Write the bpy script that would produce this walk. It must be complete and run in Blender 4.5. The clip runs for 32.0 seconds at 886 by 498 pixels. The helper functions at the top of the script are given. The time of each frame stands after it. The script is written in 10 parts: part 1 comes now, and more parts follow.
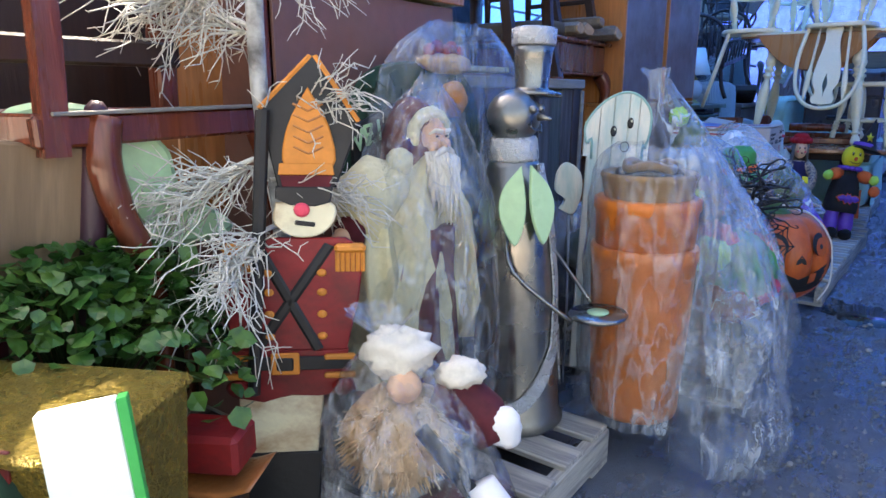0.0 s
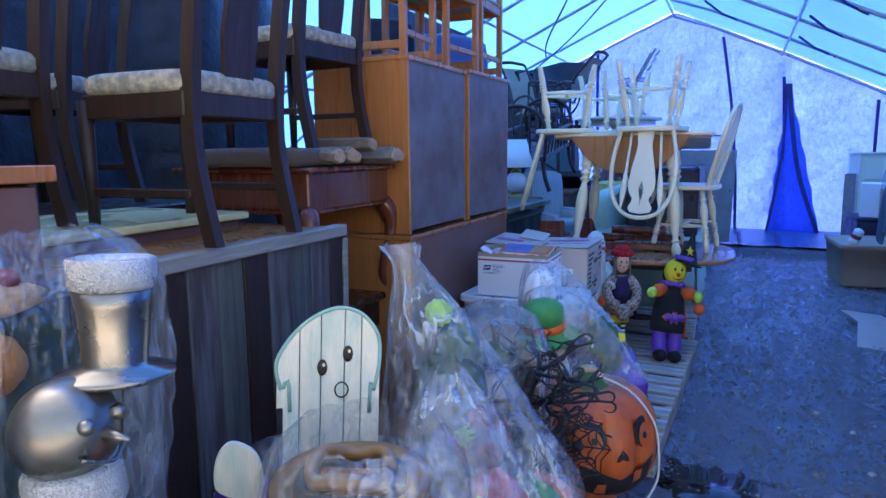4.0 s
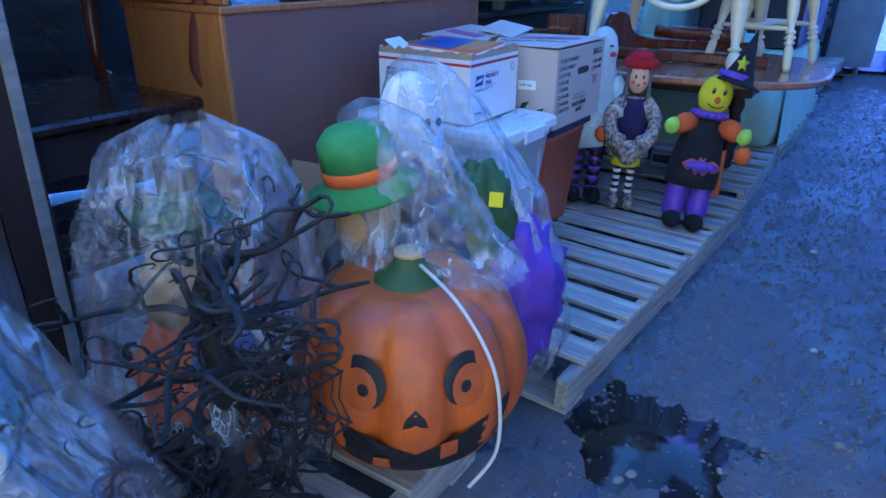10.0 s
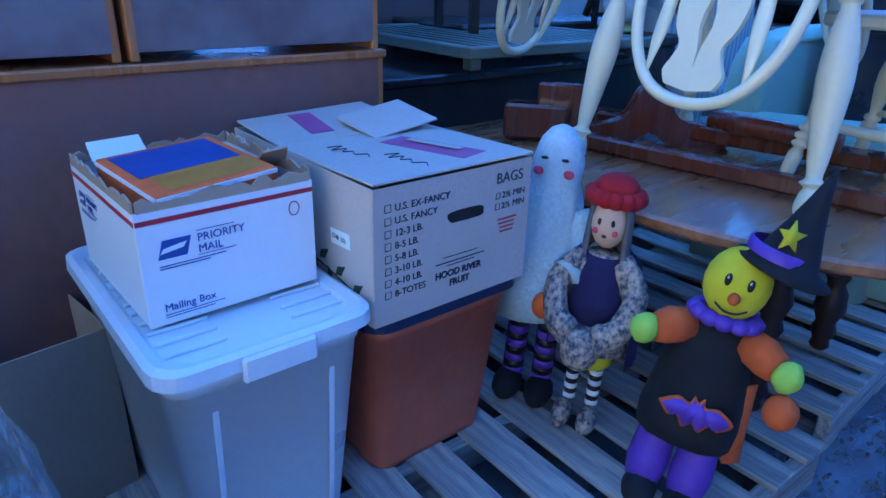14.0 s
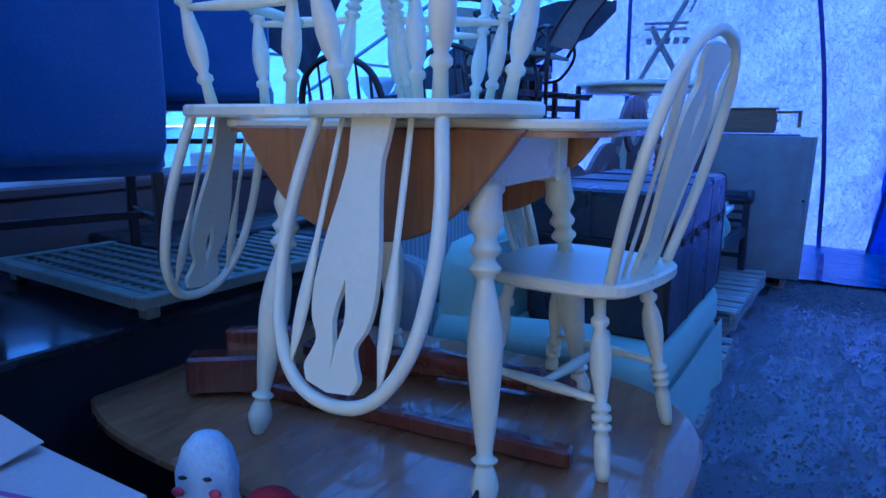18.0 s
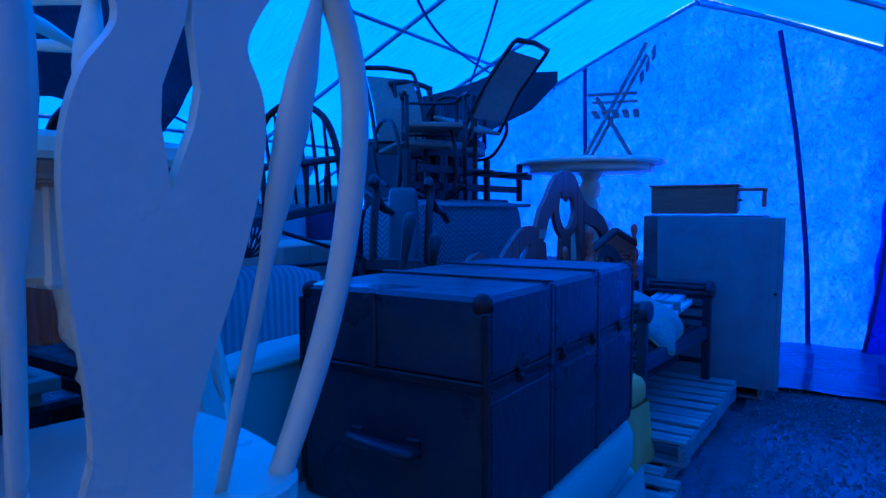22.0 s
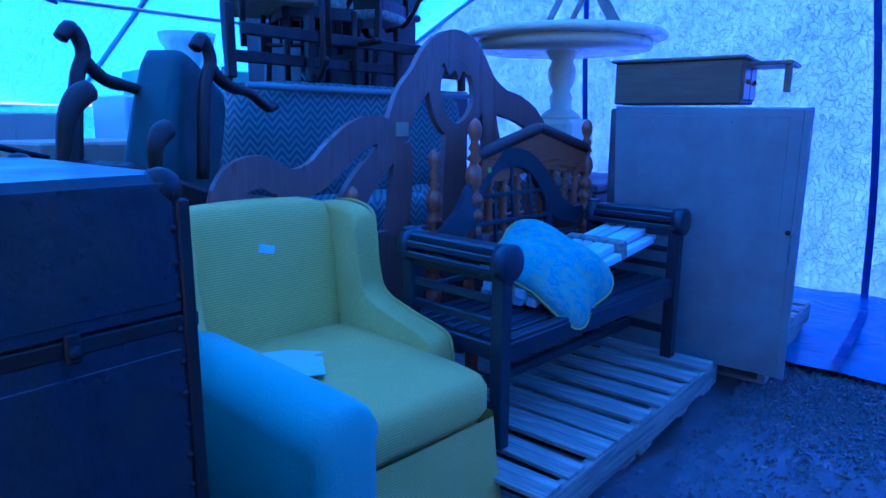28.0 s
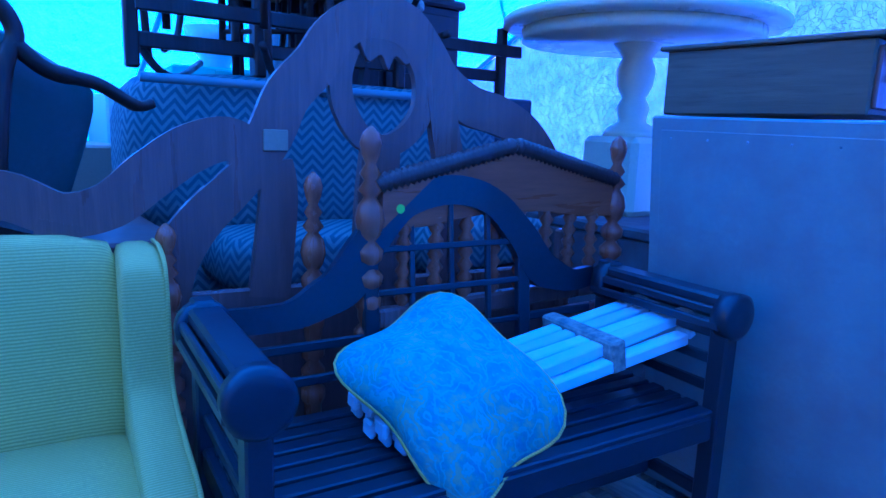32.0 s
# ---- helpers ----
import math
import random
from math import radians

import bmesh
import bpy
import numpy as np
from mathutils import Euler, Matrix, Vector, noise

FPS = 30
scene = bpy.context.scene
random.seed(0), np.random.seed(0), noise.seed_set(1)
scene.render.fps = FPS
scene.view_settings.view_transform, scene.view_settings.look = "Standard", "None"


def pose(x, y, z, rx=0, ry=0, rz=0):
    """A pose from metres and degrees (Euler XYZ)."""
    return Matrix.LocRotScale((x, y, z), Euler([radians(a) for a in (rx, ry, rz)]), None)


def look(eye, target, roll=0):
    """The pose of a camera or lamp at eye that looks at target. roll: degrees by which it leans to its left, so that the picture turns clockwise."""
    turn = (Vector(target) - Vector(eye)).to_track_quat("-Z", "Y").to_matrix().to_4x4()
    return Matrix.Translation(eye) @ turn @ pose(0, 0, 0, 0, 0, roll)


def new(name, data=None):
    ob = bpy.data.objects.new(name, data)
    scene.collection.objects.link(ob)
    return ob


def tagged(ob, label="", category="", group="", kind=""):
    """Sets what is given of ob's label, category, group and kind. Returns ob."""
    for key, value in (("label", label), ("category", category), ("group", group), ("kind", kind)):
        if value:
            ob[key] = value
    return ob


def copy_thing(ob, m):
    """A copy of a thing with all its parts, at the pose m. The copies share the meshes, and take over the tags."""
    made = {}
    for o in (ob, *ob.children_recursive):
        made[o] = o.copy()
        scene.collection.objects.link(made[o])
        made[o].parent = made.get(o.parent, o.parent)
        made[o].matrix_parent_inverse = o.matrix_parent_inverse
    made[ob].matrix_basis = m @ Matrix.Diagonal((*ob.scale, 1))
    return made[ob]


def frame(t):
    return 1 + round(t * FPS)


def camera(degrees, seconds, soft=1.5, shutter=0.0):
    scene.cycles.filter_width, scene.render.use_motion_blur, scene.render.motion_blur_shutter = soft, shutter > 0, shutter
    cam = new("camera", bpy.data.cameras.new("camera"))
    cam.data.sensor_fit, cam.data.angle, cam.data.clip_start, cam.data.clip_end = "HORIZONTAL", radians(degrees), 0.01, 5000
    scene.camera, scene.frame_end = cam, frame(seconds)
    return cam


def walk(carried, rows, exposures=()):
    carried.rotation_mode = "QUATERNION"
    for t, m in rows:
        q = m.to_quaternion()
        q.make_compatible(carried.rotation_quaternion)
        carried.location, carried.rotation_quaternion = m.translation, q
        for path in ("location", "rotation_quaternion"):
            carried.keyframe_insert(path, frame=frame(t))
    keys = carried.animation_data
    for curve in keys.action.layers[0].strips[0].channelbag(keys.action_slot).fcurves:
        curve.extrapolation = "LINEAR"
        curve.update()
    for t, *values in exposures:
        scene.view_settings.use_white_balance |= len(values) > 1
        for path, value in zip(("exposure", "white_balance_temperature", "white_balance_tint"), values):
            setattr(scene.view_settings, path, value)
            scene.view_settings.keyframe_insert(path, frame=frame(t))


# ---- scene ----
cam = camera(68.8, 32.0)
METRES, EYE, TILT, LEAN, TURN = 10.2, 1.115, -13.5, 0.0, 36.4
EXPOSURES = [(0, 2.4, 7400, 10), (3, 2.45, 7300, 11), (6, 2.35, 7100, 13), (9, 2.82, 6700, 7), (13, 2.75, 6200, 4), (16, 2.8, 6000, 9), (19, 1.55, 5200, 17), (21, 1.15, 4250, 24), (22, 1.2, 4100, 28), (23, 1.4, 4100, 26), (24, 1.95, 4650, 20), (24.5, 2.1, 4650, 20), (27, 2.25, 4700, 21), (28, 2.3, 4800, 20), (32, 2.62, 4650, 22)]
ROWS = [
    (0.0, 0.0, 0.0, 0.0, -0.0, 0.0, 0.0),
    (0.5, 0.0038, 0.0057, -0.002, -0.2, -0.18, 0.07),
    (1.0, 0.0127, 0.0188, 0.0058, -0.46, -0.43, 0.2),
    (1.5, 0.0201, 0.031, 0.0153, -0.8, -0.41, 0.2),
    (2.0, 0.0249, 0.0386, 0.0243, -1.17, -0.35, 0.19),
    (2.5, 0.0327, 0.0506, 0.0308, -1.21, -0.48, 0.26),
    (3.0, 0.0484, 0.062, 0.041, -2.98, -0.12, 0.86),
    (3.5, 0.0537, 0.0676, 0.0475, -7.61, 3.84, 1.99),
    (5.5, 0.0489, 0.0993, 0.0595, -19.23, 4.23, 4.86),
    (6.0, 0.0526, 0.1055, 0.0601, -20.61, 4.14, 5.57),
    (6.5, 0.0754, 0.1098, 0.0602, -16.52, 4.58, 4.69),
    (7.0, 0.0997, 0.115, 0.0599, -12.87, 4.92, 3.45),
    (7.5, 0.1161, 0.1292, 0.0583, -12.72, 4.81, 3.27),
    (8.0, 0.1279, 0.1462, 0.0512, -12.34, 1.8, 2.88),
    (8.5, 0.1361, 0.1538, 0.0457, -9.1, -4.35, 2.14),
    (9.0, 0.1453, 0.1571, 0.0402, -4.09, -10.58, 0.46),
    (9.5, 0.1512, 0.1595, 0.0451, -1.93, -10.61, -0.33),
    (10.0, 0.1605, 0.1712, 0.0496, -1.32, -10.81, -0.26),
    (10.5, 0.1748, 0.1918, 0.0618, 1.05, -10.76, -1.08),
    (11.0, 0.1888, 0.2094, 0.0667, 2.54, -10.56, -1.45),
    (11.5, 0.2026, 0.2255, 0.072, 7.53, -10.23, -3.12),
    (12.0, 0.2129, 0.2451, 0.0753, 9.13, -10.3, -3.6),
    (12.5, 0.2191, 0.2645, 0.0816, 9.34, -10.27, -3.77),
    (13.0, 0.2223, 0.2735, 0.0831, 9.7, -9.94, -3.91),
    (13.5, 0.236, 0.284, 0.0859, 13.31, -10.12, -4.74),
    (15.5, 0.26, 0.3215, 0.082, 10.99, -9.79, -4.38),
    (16.0, 0.2629, 0.3257, 0.0914, 3.86, -9.93, -1.99),
    (16.5, 0.265, 0.3292, 0.1027, -1.72, -10.22, -0.12),
    (17.0, 0.2699, 0.3281, 0.112, -2.05, -9.78, -0.0),
    (17.5, 0.2727, 0.3254, 0.1183, -3.07, -4.93, 0.23),
    (18.0, 0.2761, 0.322, 0.123, -4.04, 2.14, 0.78),
    (18.5, 0.2799, 0.3212, 0.1275, -4.62, 7.71, 0.95),
    (19.0, 0.2837, 0.3215, 0.1311, -4.64, 10.0, 1.16),
    (19.5, 0.2874, 0.3293, 0.1376, -2.31, 10.02, 0.4),
    (20.0, 0.2986, 0.3442, 0.1442, 0.19, 10.17, -0.05),
    (20.5, 0.3154, 0.3587, 0.1439, -0.08, 10.19, 0.05),
    (21.0, 0.3365, 0.3737, 0.1429, -0.91, 10.1, 0.39),
    (21.5, 0.3471, 0.3956, 0.1398, -3.09, 9.96, 0.74),
    (22.0, 0.3603, 0.4094, 0.1373, -3.47, 9.92, 1.01),
    (22.5, 0.3722, 0.4186, 0.1375, -3.8, 9.92, 1.09),
    (23.0, 0.3781, 0.4304, 0.1336, -3.75, 8.15, 0.91),
    (23.5, 0.38, 0.4368, 0.1323, -3.48, 3.56, 0.67),
    (24.0, 0.3803, 0.4444, 0.1354, -3.04, 1.99, 0.47),
    (24.5, 0.3818, 0.4567, 0.1467, 2.04, 2.23, -0.91),
    (26.5, 0.4306, 0.514, 0.1607, 5.52, 2.47, -1.93),
    (27.0, 0.4514, 0.5247, 0.1577, 3.87, 2.41, -1.09),
    (27.5, 0.4705, 0.5362, 0.1573, 3.4, 2.47, -1.17),
    (28.0, 0.4857, 0.5544, 0.1589, 3.14, 2.2, -1.12),
    (28.5, 0.5001, 0.5709, 0.163, 2.7, 2.47, -1.12),
    (29.0, 0.5106, 0.5868, 0.1657, 2.42, 2.53, -1.02),
    (29.5, 0.5236, 0.6049, 0.1687, 2.51, 2.61, -1.18),
    (30.0, 0.5294, 0.614, 0.1662, 2.57, 2.85, -1.42),
    (30.5, 0.5292, 0.6279, 0.1701, 2.76, 2.4, -1.4),
    (31.0, 0.534, 0.6445, 0.1747, 3.12, 2.51, -1.44),
    (31.5, 0.5494, 0.6586, 0.1788, 9.38, 2.66, -3.32),
    (32.0, 0.5527, 0.6665, 0.1859, 16.87, 2.63, -6.17),
]
walk(cam, [(t, pose(0, 0, EYE, TILT, LEAN, TURN) @ pose(METRES * x, METRES * y, METRES * z, 90 + pitch, roll, yaw)) for t, x, y, z, yaw, pitch, roll in ROWS], EXPOSURES)

# ---- light ----
world = bpy.data.worlds.new("sky")
scene.world = world
world.use_nodes = True
wn = world.node_tree.nodes
sky = wn.new("ShaderNodeTexSky")
sky.sky_type, sky.sun_disc = "NISHITA", False
sky.sun_elevation, sky.sun_rotation = radians(48), radians(-53)
sky.dust_density, sky.ozone_density = 6.0, 0.3
wn["Background"].inputs["Strength"].default_value = 0.15
world.node_tree.links.new(sky.outputs[0], wn["Background"].inputs["Color"])
sun = new("sun", bpy.data.lights.new("sun", "SUN"))
sun.data.energy, sun.data.angle, sun.data.color = 4.2, radians(0.5), (1, 0.95, 0.88)
sun.matrix_world = look((-8, 6, 11), (0, 0, 0))


# ---- materials ----
def srgb(h):
    c = [int(h[k:k + 2], 16) / 255 for k in (0, 2, 4)]
    return tuple(v / 12.92 if v < 0.04045 else ((v + 0.055) / 1.055) ** 2.4 for v in c)


def mixed(nt, fac, a, b):
    n = nt.nodes.new("ShaderNodeMix")
    n.data_type = "RGBA"
    for sock, val in ((n.inputs[0], fac), (n.inputs[6], a), (n.inputs[7], b)):
        if hasattr(val, "is_linked"):
            nt.links.new(val, sock)
        elif isinstance(val, (int, float)):
            sock.default_value = val
        else:
            sock.default_value = (*val[:3], 1)
    return n.outputs[2]


def noise_at(nt, scale, detail=4, stretch=(1, 1, 1), rough=0.55, lo=0.3, hi=0.7):
    tc = nt.nodes.new("ShaderNodeTexCoord")
    mp = nt.nodes.new("ShaderNodeMapping")
    mp.inputs["Scale"].default_value = stretch
    nt.links.new(tc.outputs["Object"], mp.inputs[0])
    n = nt.nodes.new("ShaderNodeTexNoise")
    n.inputs["Scale"].default_value, n.inputs["Detail"].default_value, n.inputs["Roughness"].default_value = scale, detail, rough
    nt.links.new(mp.outputs[0], n.inputs[0])
    r = nt.nodes.new("ShaderNodeMapRange")
    r.inputs["From Min"].default_value, r.inputs["From Max"].default_value = lo, hi
    nt.links.new(n.outputs[0], r.inputs[0])
    return r.outputs[0]


def mat(name, col, rough=0.6, metal=0.0, var=0.25, scale=6, grain=40, stretch=(1, 1, 1), bump=0.15, dist=0.004, other=None, amount=0.5,
        coat=0.0, sheen=0.0, rvar=0.15, spread=0.12):
    """A surface with broad and fine variation of colour, gloss and relief; other: a second colour in patches."""
    m = bpy.data.materials.new(name)
    m.use_nodes = True
    nt = m.node_tree
    p = nt.nodes["Principled BSDF"]
    broad, fine = noise_at(nt, scale, 5, stretch), noise_at(nt, grain, 6, stretch)
    dark = tuple(c * (1 - var) for c in col)
    light = tuple(min(1, c * (1 + var)) for c in col)
    c = mixed(nt, fine, dark, light)
    c = mixed(nt, broad, c, tuple(v * (1 - 0.6 * var) for v in col))
    if other:
        patch = noise_at(nt, scale * 1.7, 6, stretch, lo=0.5 - 0.25 * amount, hi=0.75 - 0.25 * amount)
        c = mixed(nt, patch, c, other)
    info = nt.nodes.new("ShaderNodeObjectInfo")
    rr = nt.nodes.new("ShaderNodeMapRange")
    rr.inputs["To Min"].default_value, rr.inputs["To Max"].default_value = 1 - spread, 1 + spread
    nt.links.new(info.outputs["Random"], rr.inputs[0])
    hsv = nt.nodes.new("ShaderNodeHueSaturation")
    nt.links.new(rr.outputs[0], hsv.inputs["Value"])
    nt.links.new(c, hsv.inputs["Color"])
    nt.links.new(hsv.outputs[0], p.inputs["Base Color"])
    r2 = nt.nodes.new("ShaderNodeMapRange")
    r2.inputs["To Min"].default_value, r2.inputs["To Max"].default_value = max(0.03, rough - rvar), min(1, rough + rvar)
    nt.links.new(broad, r2.inputs[0])
    nt.links.new(r2.outputs[0], p.inputs["Roughness"])
    p.inputs["Metallic"].default_value = metal
    p.inputs["Coat Weight"].default_value = coat
    p.inputs["Sheen Weight"].default_value = sheen
    if bump:
        b = nt.nodes.new("ShaderNodeBump")
        b.inputs["Strength"].default_value, b.inputs["Distance"].default_value = bump, dist
        nt.links.new(fine, b.inputs["Height"])
        nt.links.new(b.outputs[0], p.inputs["Normal"])
    return m


def wood(name, col, rough=0.4, var=0.35, along=(6, 6, 0.5), grain=14, **kw):
    return mat(name, col, rough, var=var, scale=3, grain=grain, stretch=along, **kw)


def film(name, tint=(0.86, 0.9, 0.94), body=0.22, rough=0.12, top=0.55):
    """Clear polythene: see-through, with a few milky folds, fine crinkles and a sharp sheen."""
    m = bpy.data.materials.new(name)
    m.use_nodes = True
    nt = m.node_tree
    out = nt.nodes["Material Output"]
    p = nt.nodes["Principled BSDF"]
    p.inputs["Base Color"].default_value, p.inputs["Roughness"].default_value = (*tint, 1), rough
    p.inputs["Specular IOR Level"].default_value = 0.8
    t = nt.nodes.new("ShaderNodeBsdfTransparent")
    t.inputs[0].default_value = (*(0.72 + 0.28 * c for c in tint), 1)

    def ridge(scale, stretch, width, share):
        """Thin lines where a noise crosses its middle: drawn folds of the film."""
        n = noise_at(nt, scale, 4, stretch, 0.55, 0.0, 1.0)
        a = nt.nodes.new("ShaderNodeMath")
        a.operation = "SUBTRACT"
        a.inputs[1].default_value = 0.5
        nt.links.new(n, a.inputs[0])
        b = nt.nodes.new("ShaderNodeMath")
        b.operation = "ABSOLUTE"
        nt.links.new(a.outputs[0], b.inputs[0])
        r = nt.nodes.new("ShaderNodeMapRange")
        r.interpolation_type = "SMOOTHSTEP"
        r.inputs["From Max"].default_value = width
        r.inputs["To Min"].default_value, r.inputs["To Max"].default_value = share, 0.0
        nt.links.new(b.outputs[0], r.inputs[0])
        return r.outputs[0]

    def joined(op, a, b):
        n = nt.nodes.new("ShaderNodeMath")
        n.operation = op
        for k, v in enumerate((a, b)):
            if isinstance(v, (int, float)):
                n.inputs[k].default_value = v
            else:
                nt.links.new(v, n.inputs[k])
        return n.outputs[0]

    long_fold = ridge(5, (1, 1, 0.28), 0.05, 1.0)
    short_fold = ridge(15, (1, 1, 0.5), 0.045, 0.75)
    cloud = noise_at(nt, 4, 3, (1, 1, 0.5), 0.5, 0.45, 0.75)
    milk = joined("MULTIPLY", joined("MAXIMUM", long_fold, short_fold), joined("ADD", joined("MULTIPLY", cloud, 0.65), 0.35))
    r = nt.nodes.new("ShaderNodeMapRange")
    r.inputs["To Min"].default_value, r.inputs["To Max"].default_value = body, top
    nt.links.new(milk, r.inputs[0])
    crinkle = noise_at(nt, 17, 3, (1, 1, 0.6), 0.55, 0.2, 0.8)
    height = joined("ADD", joined("MULTIPLY", long_fold, 0.7), joined("ADD", joined("MULTIPLY", short_fold, 0.6), crinkle))
    b = nt.nodes.new("ShaderNodeBump")
    b.inputs["Strength"].default_value, b.inputs["Distance"].default_value = 0.9, 0.012
    nt.links.new(height, b.inputs["Height"])
    nt.links.new(b.outputs[0], p.inputs["Normal"])
    mx = nt.nodes.new("ShaderNodeMixShader")
    nt.links.new(r.outputs[0], mx.inputs[0])
    nt.links.new(t.outputs[0], mx.inputs[1])
    nt.links.new(p.outputs[0], mx.inputs[2])
    lw = nt.nodes.new("ShaderNodeLayerWeight")
    lw.inputs[0].default_value = 0.35
    nt.links.new(b.outputs[0], lw.inputs["Normal"])
    fr = nt.nodes.new("ShaderNodeMapRange")
    fr.inputs["To Min"].default_value, fr.inputs["To Max"].default_value = 0.04, 0.34
    nt.links.new(lw.outputs["Facing"], fr.inputs[0])
    gl = nt.nodes.new("ShaderNodeBsdfGlossy")
    gl.inputs["Roughness"].default_value = 0.08
    nt.links.new(b.outputs[0], gl.inputs["Normal"])
    sheen = nt.nodes.new("ShaderNodeMixShader")
    nt.links.new(fr.outputs[0], sheen.inputs[0])
    nt.links.new(mx.outputs[0], sheen.inputs[1])
    nt.links.new(gl.outputs[0], sheen.inputs[2])
    nt.links.new(sheen.outputs[0], out.inputs[0])
    return m


def tarp(name, through_col, face_col, share=0.5, crackle=0.0, rough=0.35):
    """Woven polythene sheet that daylight shines through."""
    m = bpy.data.materials.new(name)
    m.use_nodes = True
    nt = m.node_tree
    out = nt.nodes["Material Output"]
    p = nt.nodes["Principled BSDF"]
    streak = noise_at(nt, 3, 6, (0.5, 3, 3), 0.6)
    patch = noise_at(nt, 0.6, 3)
    tl = nt.nodes.new("ShaderNodeBsdfTranslucent")
    c = mixed(nt, streak, tuple(v * 0.72 for v in through_col), through_col)
    c = mixed(nt, patch, c, tuple(v * 0.85 for v in through_col))
    nt.links.new(c, tl.inputs[0])
    p.inputs["Base Color"].default_value, p.inputs["Roughness"].default_value = (*face_col, 1), rough
    b = nt.nodes.new("ShaderNodeBump")
    b.inputs["Strength"].default_value, b.inputs["Distance"].default_value = 0.5, 0.03
    if crackle:
        tc = nt.nodes.new("ShaderNodeTexCoord")
        warp = nt.nodes.new("ShaderNodeTexNoise")
        warp.inputs["Scale"].default_value = 7
        warp.inputs["Detail"].default_value = 6
        nt.links.new(tc.outputs["Object"], warp.inputs[0])
        add = nt.nodes.new("ShaderNodeVectorMath")
        add.operation = "MULTIPLY_ADD"
        add.inputs[1].default_value = (0.2, 0.2, 0.3)
        nt.links.new(warp.outputs["Color"], add.inputs[0])
        nt.links.new(tc.outputs["Object"], add.inputs[2])
        vo = nt.nodes.new("ShaderNodeTexVoronoi")
        vo.feature = "DISTANCE_TO_EDGE"
        vo.inputs["Scale"].default_value = crackle
        nt.links.new(add.outputs[0], vo.inputs[0])
        r = nt.nodes.new("ShaderNodeMapRange")
        r.inputs["From Max"].default_value = 0.06
        nt.links.new(vo.outputs[0], r.inputs[0])
        pale = tuple(min(1, v * 1.5 + 0.03) for v in through_col)
        c = mixed(nt, noise_at(nt, 20, 8, (1, 1, 0.5), 0.65, 0.4, 0.85), c, pale)
        c2 = mixed(nt, r.outputs[0], tuple(v * 0.36 for v in through_col), c)
        nt.links.new(c2, tl.inputs[0])
        nt.links.new(r.outputs[0], b.inputs["Height"])
    else:
        nt.links.new(streak, b.inputs["Height"])
    nt.links.new(b.outputs[0], p.inputs["Normal"])
    nt.links.new(b.outputs[0], tl.inputs["Normal"])
    mx = nt.nodes.new("ShaderNodeMixShader")
    mx.inputs[0].default_value = share
    nt.links.new(p.outputs[0], mx.inputs[1])
    nt.links.new(tl.outputs[0], mx.inputs[2])
    nt.links.new(mx.outputs[0], out.inputs[0])
    return m


M_ROOF = tarp("white_blue_sheet", (0.046, 0.195, 0.72), (0.09, 0.34, 0.85), 0.55)
M_GABLE = tarp("blue_sheet", (0.062, 0.145, 0.78), (0.05, 0.16, 0.7), 0.55, crackle=21)
M_DARKTARP = tarp("dark_blue_sheet", (0.01, 0.05, 0.3), (0.03, 0.07, 0.3), 0.4)
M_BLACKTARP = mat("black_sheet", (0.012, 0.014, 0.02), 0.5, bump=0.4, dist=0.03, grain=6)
M_STRAP = mat("navy_strap", (0.012, 0.03, 0.16), 0.6)
M_PIPE = mat("galvanised_pipe", (0.32, 0.35, 0.4), 0.4, 0.7, var=0.2)
M_PALLET = wood("pallet_pine", (0.56, 0.50, 0.40), 0.65, 0.3, (1, 14, 14), 6, bump=0.5, other=(0.26, 0.24, 0.22), amount=0.45)
M_PALLETY = wood("pallet_pine_long", (0.5, 0.45, 0.36), 0.65, 0.35, (14, 1, 14), 6, bump=0.5, other=(0.22, 0.2, 0.18), amount=0.45)
M_MAHOG = wood("mahogany", (0.17, 0.04, 0.018), 0.25, 0.4, coat=0.3)
M_DARKWOOD = wood("dark_stained_wood", (0.034, 0.014, 0.008), 0.5, 0.4)
M_OAK = wood("orange_oak_veneer", (0.44, 0.16, 0.045), 0.35, 0.3, coat=0.15)
M_BACKBOARD = mat("brown_backboard", (0.20, 0.085, 0.06), 0.55, var=0.18, scale=2.2, grain=22, other=(0.17, 0.09, 0.075), amount=0.4)
M_GREYBACK = mat("dusty_grey_backboard", (0.13, 0.085, 0.08), 0.6, var=0.25, scale=2.5, grain=14, other=(0.17, 0.15, 0.155), amount=0.5)
M_WHITEPAINT = mat("cream_white_paint", (0.82, 0.75, 0.50), 0.32, var=0.06, scale=5, grain=60, bump=0.05, rvar=0.08, spread=0.03)
M_HONEY = wood("honey_wood", (0.42, 0.17, 0.055), 0.3, 0.25, coat=0.3)
M_OVAL = wood("worn_walnut_top", (0.36, 0.14, 0.055), 0.22, 0.35, (3, 0.6, 3), 12, rvar=0.12, coat=0.4)
M_TRUNK = mat("black_trunk_fibre", (0.032, 0.032, 0.044), 0.36, var=0.35, scale=4, grain=30, other=(0.05, 0.04, 0.035), amount=0.25, bump=0.3)
M_TRUNKMETAL = mat("dull_trunk_steel", (0.035, 0.033, 0.034), 0.5, 0.5, other=(0.06, 0.026, 0.014), amount=0.25)
M_TEAL = mat("teal_slipcover", (0.36, 0.54, 0.40), 0.9, var=0.14, scale=4, grain=120, bump=0.2, sheen=0.2)
M_NAVYWOOD = mat("black_painted_bench", (0.03, 0.03, 0.042), 0.36, 0.0, 0.2, 3, 70, bump=0.04, dist=0.001, coat=0.15, rvar=0.06)
